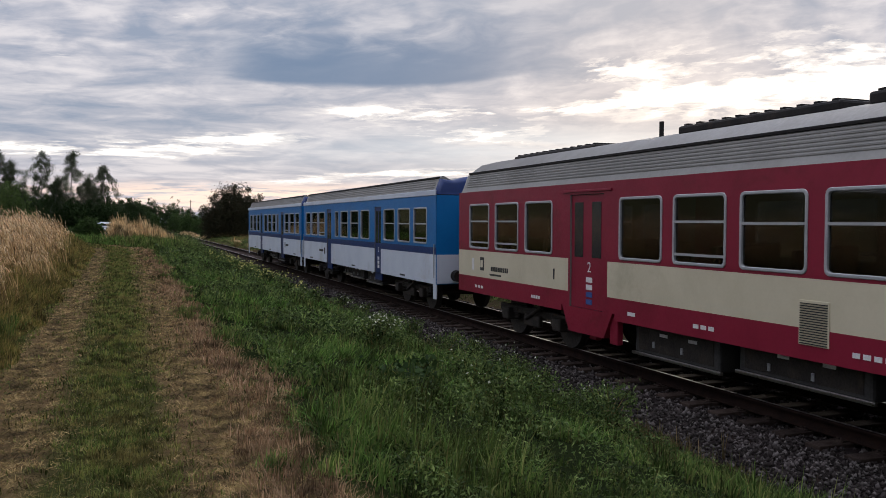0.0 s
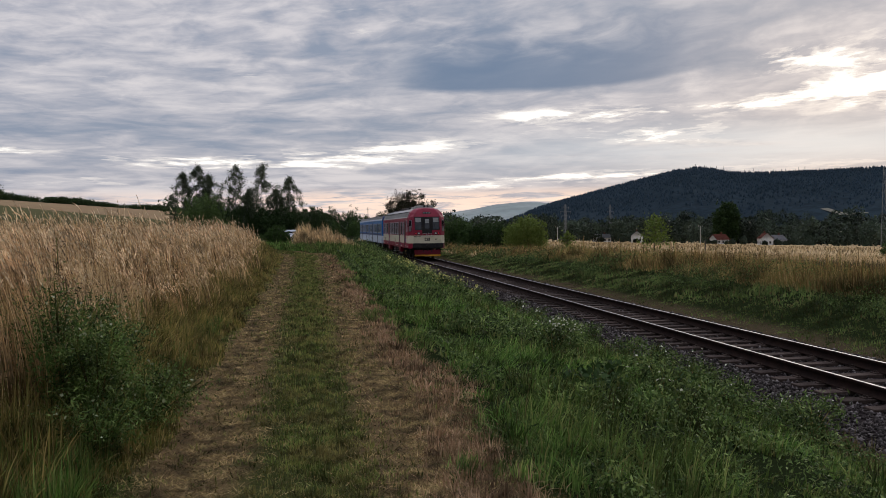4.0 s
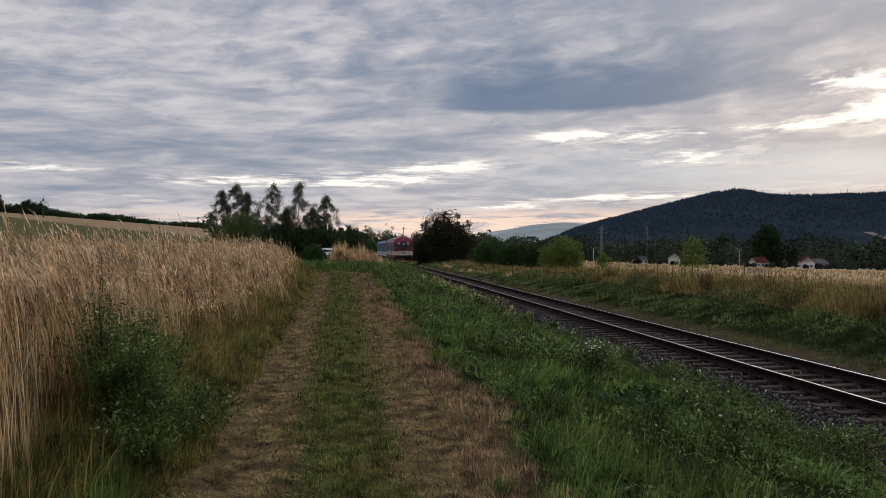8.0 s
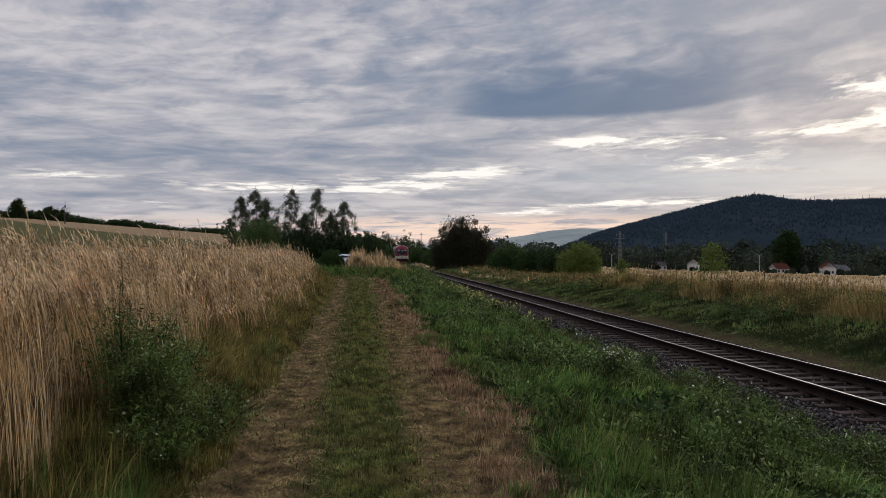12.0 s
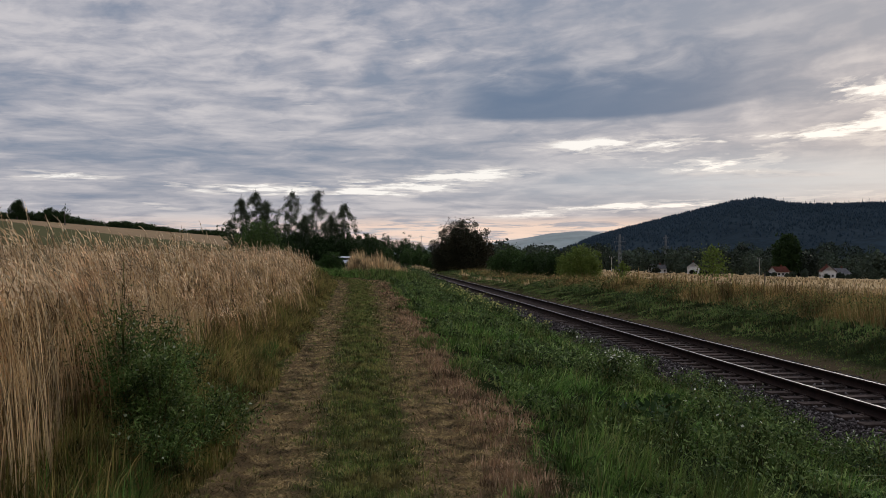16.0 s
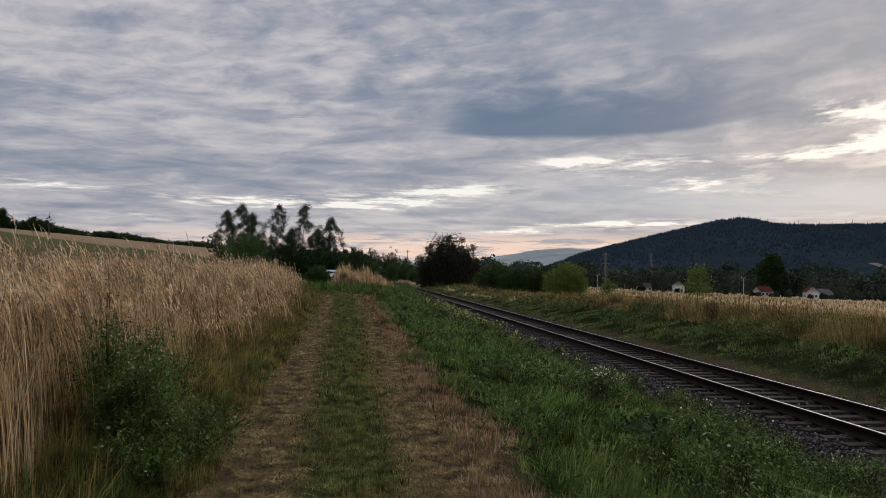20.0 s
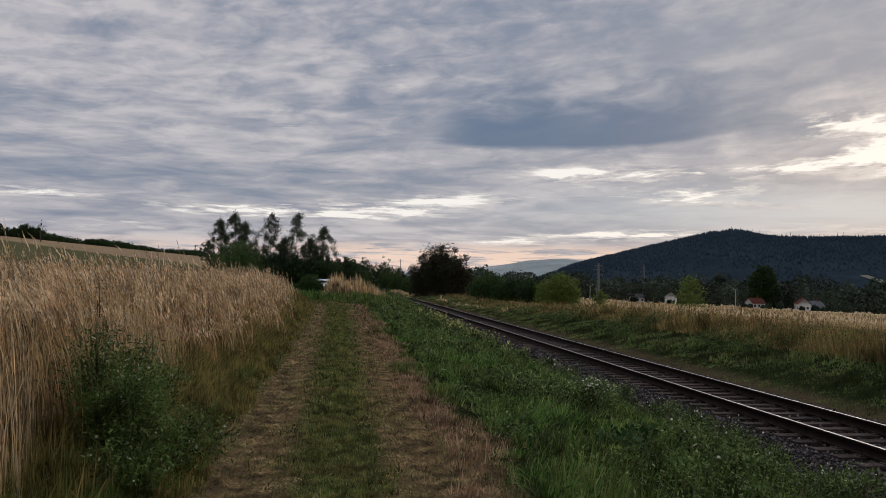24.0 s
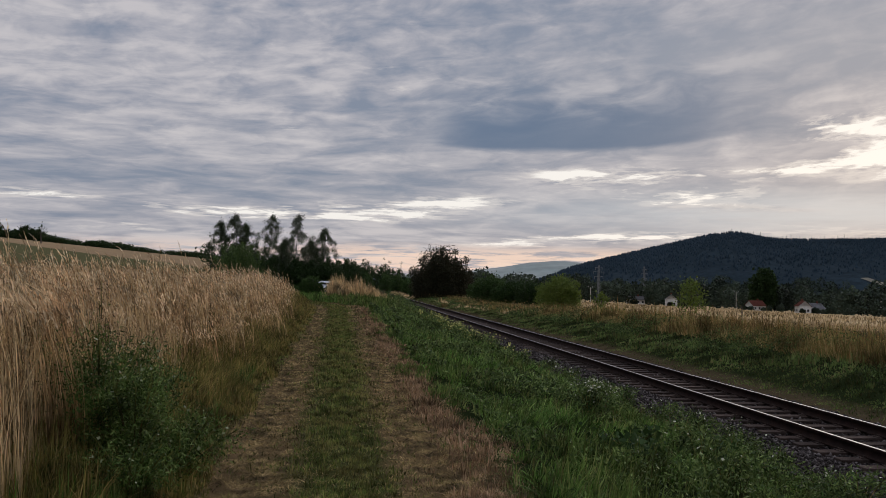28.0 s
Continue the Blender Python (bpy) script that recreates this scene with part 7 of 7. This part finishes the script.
def hill_height(b, d):
    """Height of the big hill at the bearing and distance."""
    crest = 1.65 + 1500 * np.tan(np.radians(ridge(b)))
    wave = 8 * np.sin(b * 0.9 + d * 0.004) + 6 * np.sin(b * 2.1 - d * 0.007) + 3 * np.sin(d * 0.02 + b)
    up = ease(560, 1500, d) ** 0.9
    return -22 + (crest - 8 + 22) * up + wave * up * (1 - ease(950, 1350, d))


def build_distance():
    rng = np.random.default_rng(500)
    bs = np.linspace(8, 88, 130)
    ds = np.linspace(540, 1900, 46)
    B, D = np.meshgrid(bs, ds)
    Z = hill_height(B, np.minimum(D, 1500)) - np.clip(D - 1500, 0, 400) * 0.25
    v = np.stack([D * np.sin(np.radians(B)), D * np.cos(np.radians(B)), Z], -1)
    n, k = B.shape
    i = np.arange((n - 1) * k).reshape(n - 1, k)[:, :-1].ravel()
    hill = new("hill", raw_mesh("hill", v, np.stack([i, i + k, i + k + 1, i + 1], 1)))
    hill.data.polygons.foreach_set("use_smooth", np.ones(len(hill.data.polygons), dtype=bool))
    # the blue in this floor colour stands for haze over the valley
    hill.data.materials.append(material("hazed_forest_floor", (0.019, 0.029, 0.037), (0.027, 0.039, 0.048), 0.012, 1.0, 0, 0, 0.16, (0.027, 0.043, 0.054), 0.0, speck=0.9))
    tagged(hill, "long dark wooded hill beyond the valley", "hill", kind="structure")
    n = 16000
    b = rng.uniform(12, 58, n)
    d = 900 + 600 * rng.random(n) ** 0.7
    top = rng.random(n) < 0.35
    d = np.where(top, rng.uniform(1455, 1515, n), d)
    z = hill_height(b, np.minimum(d, 1500))
    h = rng.uniform(4, 7, n) * np.where(top, rng.choice([0.2, 0.3, 0.4, 0.7], n), 1.0)
    x, y = d * np.sin(np.radians(b)), d * np.cos(np.radians(b))
    meadow = (d > 825) & (d < 925) & (((b > 33.5) & (b < 36.9)) | ((b > 37.9) & (b < 41.2)) | ((b > 41.8) & (b < 46.7)))
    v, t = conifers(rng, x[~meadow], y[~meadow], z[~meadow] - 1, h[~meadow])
    stuff("hazed_spruce_forest", v, None, t, M["spruce"], "dark spruce forest covering the hill, with ragged ridge trees", "forest")
    # a few bare stems along the ridge, and leafy woods on the foot of the hill
    bm = bmesh.new()
    for i in range(16):
        bb, dd = math.radians(26.5 + 0.45 * i + rng.uniform(-0.3, 0.3)), 1495
        zz = float(hill_height(math.degrees(bb), dd))
        tube(bm, (dd * math.sin(bb), dd * math.cos(bb), zz - 3), (dd * math.sin(bb), dd * math.cos(bb), zz + rng.uniform(7, 13)), 0.55, 0.3, 5)
    tagged(part("ridge_stems", bm, M["spruce"]), "thin bare stems standing along the ridge", "forest", kind="stuff")
    n = 420
    b, d = rng.uniform(14, 60, n), rng.uniform(640, 835, n)
    h = rng.uniform(9, 16, n)
    x, y = d * np.sin(np.radians(b)), d * np.cos(np.radians(b))
    v, q = clump_mesh(rng, x, y, np.maximum(hill_height(b, d), -16) - 1, h * rng.uniform(0.4, 0.55, n), h, 190, 0.62)
    stuff("slope_woods", v, q, None, M["woods"], "leafy woods on the foot of the hill", "woods")
    # mown meadows on the slope
    for b0, b1 in ((33.9, 36.6), (38.2, 41.0), (42.0, 46.4)):
        B, D = np.meshgrid(np.linspace(b0, b1, 26), np.linspace(0, 1, 7))
        D = (882 if b0 < 35 else 850) + D * (22 + 4 * np.sin(B * 1.7) + 5 * np.sin(B * 2.9)) * np.minimum(1, 2.2 * np.minimum(B - b0, b1 - B) + 0.1)
        v = np.stack([D * np.sin(np.radians(B)), D * np.cos(np.radians(B)), hill_height(B, D) + 0.6], -1)
        i = np.arange(6 * 26).reshape(6, 26)[:, :-1].ravel()
        ob = new("meadow", raw_mesh("meadow", v, np.stack([i, i + 26, i + 27, i + 1], 1)))
        ob.data.materials.append(material("mown_meadow", (0.16, 0.152, 0.125), (0.20, 0.188, 0.15), 0.02, 1.0, 0, 0, 0.2, (0.085, 0.085, 0.07), 0.0))
        tagged(ob, "pale mown meadow among the hillside woods", "meadow", kind="structure")
    # far pale hill, its colour lightened and greyed to stand for haze
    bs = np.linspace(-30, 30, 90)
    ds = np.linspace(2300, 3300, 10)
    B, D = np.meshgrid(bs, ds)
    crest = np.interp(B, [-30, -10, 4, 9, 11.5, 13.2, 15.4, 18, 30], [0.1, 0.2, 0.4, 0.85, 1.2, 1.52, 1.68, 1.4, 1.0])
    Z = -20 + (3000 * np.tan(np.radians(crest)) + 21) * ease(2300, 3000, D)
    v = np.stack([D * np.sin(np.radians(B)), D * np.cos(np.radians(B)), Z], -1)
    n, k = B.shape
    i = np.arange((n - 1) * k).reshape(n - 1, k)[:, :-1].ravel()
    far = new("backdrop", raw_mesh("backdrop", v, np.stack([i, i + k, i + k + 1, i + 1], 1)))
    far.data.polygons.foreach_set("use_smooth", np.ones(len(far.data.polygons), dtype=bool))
    far.data.materials.append(material("hazed_far_meadows", (0.23, 0.27, 0.26), (0.31, 0.335, 0.32), 0.004, 1.0, 0, 0, 0.02, (0.15, 0.19, 0.19), 0.0))
    tagged(far, "hill on the horizon, coloured pale grey-green for haze", "hill", kind="structure")
    # valley woods
    n = 520
    b = rng.uniform(9, 62, n)
    d = rng.uniform(465, 640, n)
    x, y = d * np.sin(np.radians(b)), d * np.cos(np.radians(b))
    h = rng.uniform(10, 17, n) + 5 * ease(500, 600, d) * np.clip(0.5 + 0.5 * np.sin(b * 0.9) + 0.4 * np.sin(b * 2.7), 0, 1)
    v, q = clump_mesh(rng, x, y, land(x, y) - 0.5, h * rng.uniform(0.36, 0.5, n), h, 220, 0.6)
    stuff("valley_woods", v, q, None, M["woods"], "belt of leafy trees along the valley", "woods")
    # trees on the crest of the field slope
    n = 900
    x = rng.uniform(-240, -18, n)
    y = rng.uniform(313, 325, n)
    h = np.interp(-x, [18, 50, 90, 112, 240], [3.0, 3.0, 3.8, 4.4, 5.0]) * 0.72 * rng.uniform(0.75, 1.2, n) * (1 + 0.15 * np.sin(x * 0.21))
    v, q = clump_mesh(rng, x, y, land(x, y) - 0.8, h * 0.75, h * 1.1, 170, 0.5)
    stuff("crest_hedge", v, q, None, M["leaf_dark"], "dark hedge of trees along the field crest", "hedge")
    for i, (x, y, h, r, n) in enumerate([(-120.7, 308, 6.2, 2.3, 5200), (-110.0, 309, 4.4, 2.2, 4600), (-106.0, 309, 3.8, 1.8, 3600)]):
        tree("crest_tree", x, y, h, r, M["leaf_dark"], M["bark"], "dark lone tree on the field crest", 540 + i, n, 0.26, 0.25, 0.12, 0.2, 1.3, 14)
    tree("dead_tree", -91.5, 270, 6.2, 2.0, M["leaf_dark"], M["bark"], "bare dead tree on the field slope", 548, 60, 0.3, 0.22, 0.3, 0.2, 1.0, 12)
    n = 130
    y = rng.uniform(225, 420, n)
    x = rng.uniform(-40, 70, n)
    h = rng.uniform(4, 8, n)
    keep = np.abs(x - (MID - track_shift(np.minimum(y, 380)))) > 9
    x, y, h = x[keep], y[keep], h[keep]
    v, q = clump_mesh(rng, x, y, land(x, y) - 0.4, h * 0.55, h, 170, 0.45)
    stuff("far_copse", v, q, None, M["leaf_dark"], "dark copse closing the view along the railway", "woods")


def house(x, y, wide, deep, high, rise, turn, roof_mat, label, seed):
    z = float(land(x, y)) - 0.3
    ob = holder("house", pose(x, y, z, 0, 0, turn), label, "house", "houses in the valley")
    walls = part("wall", cube(-wide / 2, wide / 2, -deep / 2, deep / 2, 0, high), M["render"], ob, "pale rendered walls")
    bm = bmesh.new()
    ov = 0.5
    ridge_pts = [(-wide / 2 - ov, 0, high + rise), (wide / 2 + ov, 0, high + rise)]
    for s in (-1, 1):
        vs = [bm.verts.new(p) for p in ((-wide / 2 - ov, s * (deep / 2 + ov), high - 0.25), (wide / 2 + ov, s * (deep / 2 + ov), high - 0.25), ridge_pts[1], ridge_pts[0])]
        bm.faces.new(vs if s < 0 else vs[::-1])
    bmesh.ops.solidify(bm, geom=bm.faces[:], thickness=0.18)
    roof = part("roof", bm, roof_mat, ob, "pitched tiled roof")
    for sx in (-1, 1):
        bm = bmesh.new()
        vs = [bm.verts.new((sx * wide / 2, y2, z2)) for y2, z2 in ((-deep / 2, high), (deep / 2, high), (0, high + rise - 0.1))]
        bm.faces.new(vs if sx > 0 else vs[::-1])
        bmesh.ops.solidify(bm, geom=bm.faces[:], thickness=0.2)
        part("gable", bm, M["render"], ob)
    part("chimney", cube(wide * 0.15, wide * 0.15 + 0.6, -0.3, 0.3, high + rise - 0.8, high + rise + 0.9), M["redtile"], roof, "brick chimney")
    for sy in (-1, 1):
        for i in range(3):
            for lvl in (0.9, 3.5):
                if lvl + 1.3 > high:
                    continue
                xc = -wide / 2 + wide * (i + 0.5) / 3
                win = part("window", cube(xc - 0.65, xc + 0.65, sy * deep / 2 - 0.05, sy * deep / 2 + 0.05, lvl, lvl + 1.35), M["marking"], ob, "white framed window")
                part("pane", cube(xc - 0.55, xc + 0.55, sy * deep / 2 - 0.07, sy * deep / 2 + 0.07, lvl + 0.1, lvl + 1.25), M["pane"], win)
    for sx in (-1, 1):
        for yc in (-deep / 4, deep / 4):
            win = part("window", cube(sx * wide / 2 - 0.05, sx * wide / 2 + 0.05, yc - 0.6, yc + 0.6, 0.9, 2.25), M["marking"], ob, "white framed window")
            part("pane", cube(sx * wide / 2 - 0.07, sx * wide / 2 + 0.07, yc - 0.5, yc + 0.5, 1.0, 2.15), M["pane"], win)
    return ob


def pylon(x, y, height, label, seed):
    z = float(land(x, y)) - 0.5
    ob = holder("lattice_pylon", pose(x, y, z, 0, 0, 20 + seed * 11), label, "pylon", "power line")
    half = height * 0.034
    n = 9
    for sx in (-1, 1):
        for sy in (-1, 1):
            part("leg", rod((sx * half, sy * half, 0), (sx * 0.25, sy * 0.25, height), 0.17, 0.12, sides=5), M["lattice"], ob, "tapering steel leg")
    for i in range(n):
        f, g = i / n, (i + 1) / n
        a, b = half + (0.25 - half) * f, half + (0.25 - half) * g
        for s in (-1, 1):
            part("brace", rod((-a, s * a, height * f), (b, s * b, height * g), 0.06, sides=4), M["lattice"], ob)
            part("brace", rod((s * a, -a, height * f), (s * b, b, height * g), 0.06, sides=4), M["lattice"], ob)
    for f, w in ((0.70, 3.4), (0.82, 4.2), (0.93, 2.8)):
        part("cross_arm", rod((-w, 0, height * f), (w, 0, height * f), 0.10, sides=5), M["lattice"], ob, "steel cross arm")
        for s in (-1, 1):
            part("insulator", rod((s * w * 0.95, 0, height * f), (s * w * 0.95, 0, height * f - 1.2), 0.10, sides=6), M["lattice"], ob)
    return ob


def pole(x, y, height, label, fork=True, wood=False):
    z = float(land(x, y)) - 0.4
    ob = holder("utility_pole", pose(x, y, z), label, "utility pole", "power line")
    part("shaft", rod((0, 0, 0), (0, 0, height), 0.09 if wood else 0.14, 0.06 if wood else 0.10, sides=10), M["bark" if wood else "concrete"], ob, "dark wooden shaft" if wood else "pale concrete shaft")
    if fork:
        for s in (-1, 1):
            part("arm", rod((0, 0, height - 0.9), (s * 0.9, 0, height), 0.06, sides=6), M["lattice"], ob)
            part("insulator", rod((s * 0.9, 0, height), (s * 0.9, 0, height + 0.35), 0.06, sides=6), M["marking"], ob)
    else:
        part("arm", cube(-0.35, 0.35, -0.04, 0.04, height - 0.5, height - 0.42), M["bark"], ob)
        for s in (-0.3, 0.3):
            part("insulator", rod((s, 0, height - 0.5), (s, 0, height - 0.25), 0.05, sides=6), M["marking"], ob)
    return ob


def parked_car(x, y, turn):
    z = float(land(x, y))
    ob = holder("parked_car", pose(x, y, z, 0, 0, turn), "white car parked where the track bends", "car")
    bm = bmesh.new()
    prof = [(-2.05, 0.35), (-2.1, 0.7), (-1.9, 0.92), (-1.2, 0.98), (-0.6, 1.42), (0.9, 1.46), (1.6, 1.05), (2.0, 0.95), (2.1, 0.6), (2.05, 0.35)]
    a = [bm.verts.new((px, -0.82, pz)) for px, pz in prof]
    b = [bm.verts.new((px, 0.82, pz)) for px, pz in prof]
    bm.faces.new(a), bm.faces.new(b[::-1])
    for i in range(len(prof)):
        bm.faces.new((a[i], b[i], b[(i + 1) % len(prof)], a[(i + 1) % len(prof)]))
    bmesh.ops.recalc_face_normals(bm, faces=bm.faces[:])
    bmesh.ops.bevel(bm, geom=bm.edges[:], offset=0.05, segments=2, affect="EDGES")
    body = part("body", bm, M["carwhite"], ob, "white painted body")
    for s in (-1, 1):
        part("side_window", cube(-0.55, 0.85, s * 0.83 - 0.01, s * 0.83 + 0.01, 1.02, 1.36, 0.004), M["pane"], body)
        for px in (-1.3, 1.3):
            wheel = part("wheel", rod((px, s * 0.66, 0.31), (px, s * 0.85, 0.31), 0.31, sides=22), M["black"], ob, "black tyre")
            part("rim", rod((px, s * 0.80, 0.31), (px, s * 0.86, 0.31), 0.19, sides=18), M["steel"], wheel)
        part("headlight", cube(-2.10, -2.02, s * 0.6 - 0.15, s * 0.6 + 0.15, 0.66, 0.80, 0.01), M["lens"], ob)
        part("tail_light", cube(2.02, 2.10, s * 0.6 - 0.15, s * 0.6 + 0.15, 0.75, 0.90, 0.01), M["redtile"], ob)
    part("windscreen", cube(-1.0, -0.8, -0.68, 0.68, 1.08, 1.30, 0.004), M["pane"], body)


def build_valley():
    house(174.6, 420, 6.5, 6, 4.0, 2.4, 70, M["greytile"], "white house with a pale grey roof", 1)
    house(211, 400, 8, 6, 2.8, 2.6, 15, M["redtile"], "white house with a red tiled roof", 2)
    house(231, 390, 7, 6, 3.8, 2.6, 75, M["redtile"], "pale house with a red tiled roof", 3)
    house(241, 396, 8, 6, 3.0, 2.6, 20, M["greytile"], "pale house with a grey roof", 4)
    house(162.5, 440, 8, 6, 2.8, 2.0, 10, M["greytile"], "low pale house half hidden by trees", 5)
    for i, (x, y, w, h) in enumerate([(172.5, 416, 3.5, 2.4), (206.5, 396, 3.4, 2.6), (213.5, 396, 3, 2.0), (228.5, 386, 3, 2.4), (235.5, 385, 4, 2.8), (243, 391, 4.5, 2.6), (160, 435, 5, 3.6), (178, 416, 3, 2), (218, 399, 4, 3.5), (223, 397, 5, 5), (206, 402, 3.5, 3), (236, 388, 4, 3.4), (248, 392, 6, 5), (181, 418, 5, 5), (168, 424, 4, 3.6), (252, 385, 5, 4)]):
        bush("garden_tree", x, y, w, 4, h, M["woods"], "dark garden tree beside the valley houses", 620 + i, 700, 0.5)
    pylon(135, 420, 20, "tall steel lattice pylon in the valley", 1)
    pylon(182.5, 480, 23, "tall steel lattice pylon in the valley", 2)
    pylon(252.4, 330, 36, "tall steel lattice pylon in the valley", 3)
    pylon(204.8, 230, 32, "tall steel lattice pylon in the field", 4)
    pole(93.3, 300, 6.2, "pale concrete utility pole in the field")
    pole(165.6, 330, 8.0, "pale concrete utility pole in the field")
    pole(170.9, 200, 8.0, "pale concrete utility pole in the field")
    pole(14.2, 190, 7.8, "dark wooden utility pole beside the railway", False, True)
    pole(23.0, 265, 7.6, "dark wooden utility pole beside the railway", False, True)
    bush("big_tree", 222.0, 412, 17, 14, 27, M["leaf_dark"], "large dark round tree beside the houses", 600, 5200, 1.0, dome=(0.45, 3.0))
    parked_car(-1.2, 78, 90)
    # wooden field posts
    for i, (x, y) in enumerate([(30.5, 60), (36.8, 47.5), (33.2, 31.5)]):
        post = holder("field_post", pose(x, y, float(land(x, y)) - 0.2), "dark wooden post at the field edge", "post", "field posts")
        part("shaft", rod((0, 0, 0), (0.04, 0, 1.6), 0.06, 0.05, sides=8), M["bark"], post)
    # whitish stone marker by the ballast
    x, y = 6.05, 28.6
    bm = bmesh.new()
    bmesh.ops.create_icosphere(bm, subdivisions=2, radius=0.17)
    for v in bm.verts:
        v.co *= 1 + 0.25 * noise.noise(v.co * 9)
        v.co.z *= 0.85
    rock = part("stone", bm, M["concrete"], None, "pale rounded stone on the ballast shoulder", True)
    rock.matrix_basis = pose(x, y, float(land(x, y)) + 0.1)
    tagged(rock, "pale rounded stone on the ballast shoulder", "stone")


def build_moth():
    ob = holder("moth", pose(1.28, 1.62, 1.45), "pale moth fluttering past", "moth")
    bm = bmesh.new()
    bmesh.ops.create_uvsphere(bm, u_segments=10, v_segments=8, radius=0.5, matrix=Matrix.Diagonal((0.005, 0.018, 0.005, 1)))
    part("body", bm, M["moth"], ob, "slim furry body", True)
    wings = []
    for s in (-1, 1):
        bm = bmesh.new()
        outline = [(0.001, 0.006), (0.012, 0.011), (0.021, 0.008), (0.022, 0.001), (0.016, -0.004), (0.017, -0.010), (0.010, -0.014), (0.001, -0.005)]
        vs = [bm.verts.new((s * px, py, 0)) for px, py in outline]
        bm.faces.new(vs if s > 0 else vs[::-1])
        bmesh.ops.solidify(bm, geom=bm.faces[:], thickness=0.0006)
        wings.append((part("wing", bm, M["moth"], ob, "pale rounded wing"), s))
    return ob, wings


build_trees()
build_distance()
build_valley()
MOTH, WINGS = build_moth()


# ---------------------------------------------------------------- what moves
def tail_way(t):
    """Length along the railway of the train's last buffer beam."""
    ts = [0, 0.5, 1, 1.5, 2, 2.5, 3, 3.5, 5.5, 7, 8, 9, 10, 11, 12, 12.5, 14.5, 16, 18, 20, 22, 28]
    us = [-2.05, 6.1, 14.35, 22.5, 30.65, 38.8, 46.9, 54.9, 86.0, 108.5, 123.0, 137.3, 152.0, 166.0, 179.0, 185.3, 209.0, 225.0, 243.0, 256.0, 261.0, 261.0]
    k = min(len(ts) - 2, max(0, int(np.searchsorted(ts, t, side="right")) - 1))

    def slope(i):
        if i == 0:
            return 16.35
        if i >= len(ts) - 1:
            return 0.0
        return (us[i + 1] - us[i - 1]) / (ts[i + 1] - ts[i - 1])
    d = ts[k + 1] - ts[k]
    s = min(1.0, max(0.0, (t - ts[k]) / d))
    a, b = slope(k) * d, slope(k + 1) * d
    return us[k] * (2 * s ** 3 - 3 * s ** 2 + 1) + a * (s ** 3 - 2 * s ** 2 + s) + us[k + 1] * (3 * s ** 2 - 2 * s ** 3) + b * (s ** 3 - s ** 2)


def car_pose(u, half):
    ax, ay, _ = track_point(u - half)
    bx, by, _ = track_point(u + half)
    turn = math.degrees(math.atan2(-(bx - ax), by - ay))
    return pose((ax + bx) / 2, (ay + by) / 2, RAIL, 0, 0, turn)


def motions():
    # the train: centre of each car ahead of its tail
    gap = 10.35 + 10.3 + 0.85 + BLUE_LENGTH / 2
    cars = [(RED, RED_AXLES, 10.35, 7.0), (BLUE_A, BLUE_A_AXLES, 20.65 + 1.6 + BLUE_LENGTH / 2, 5.4), (BLUE_B, BLUE_B_AXLES, 20.65 + 1.6 + BLUE_LENGTH * 1.5 + 0.58, 5.4)]
    times = [i / 4 for i in range(0, 93)] + [28.0]
    spins = [i / FPS for i in range(0, 22 * FPS + 1)] + [28.0]
    for car, axles, ahead, half in cars:
        walk(car, [(t, car_pose(tail_way(t) + ahead, half)) for t in times])
        for axle, at in axles:
            walk(axle, [(t, pose(0, at, 0.46, -math.degrees((tail_way(t) + 2.05) / 0.46) % 360)) for t in spins])
    # the moth crosses close by
    fly = [(0, 2.6, 1.2, 1.2), (9.5, 2.2, 1.45, 1.42), (9.75, 1.275, 1.624, 1.456), (9.8, 1.091, 1.647, 1.384), (9.9, 0.999, 1.661, 1.36), (10.0, 0.826, 1.683, 1.42), (10.1, 0.656, 1.704, 1.481), (10.2, 0.634, 1.707, 1.593), (10.3, 0.693, 1.701, 1.773), (10.4, 0.777, 1.692, 1.961), (10.5, 0.774, 1.693, 2.141), (10.6, 0.759, 1.69, 2.33), (11.2, 0.7, 1.7, 3.3), (28, 0.2, 2.2, 6.0)]
    turns = [60, 60, 75, 70, 60, 50, 30, 10, -10, -25, -10, 0, 0, 0]
    walk(MOTH, [(t, pose(x, y, z, 40, 10, a)) for (t, x, y, z), a in zip(fly, turns)])
    for wing, s in WINGS:
        rows = [(0, pose(0, 0, 0, 0, -s * 20, 0))]
        rows += [(9.5 + i * 0.1, pose(0, 0, 0, 0, -s * (55 if i % 2 else -10), 0)) for i in range(14)]
        walk(wing, rows + [(28, pose(0, 0, 0, 0, -s * 20, 0))])
    # the tall grass stirs in light air
    for i, (ob, mid) in enumerate(PATCHES):
        rows = []
        for k in range(57):
            t = k * 0.5
            a = 0.35 * math.sin(t * 1.9 + i * 1.3) + 0.2 * math.sin(t * 0.73 + i)
            rows.append((t, pose(*mid, 0.3 * a, -0.9 * a, 0)))
        walk(ob, rows)


motions()
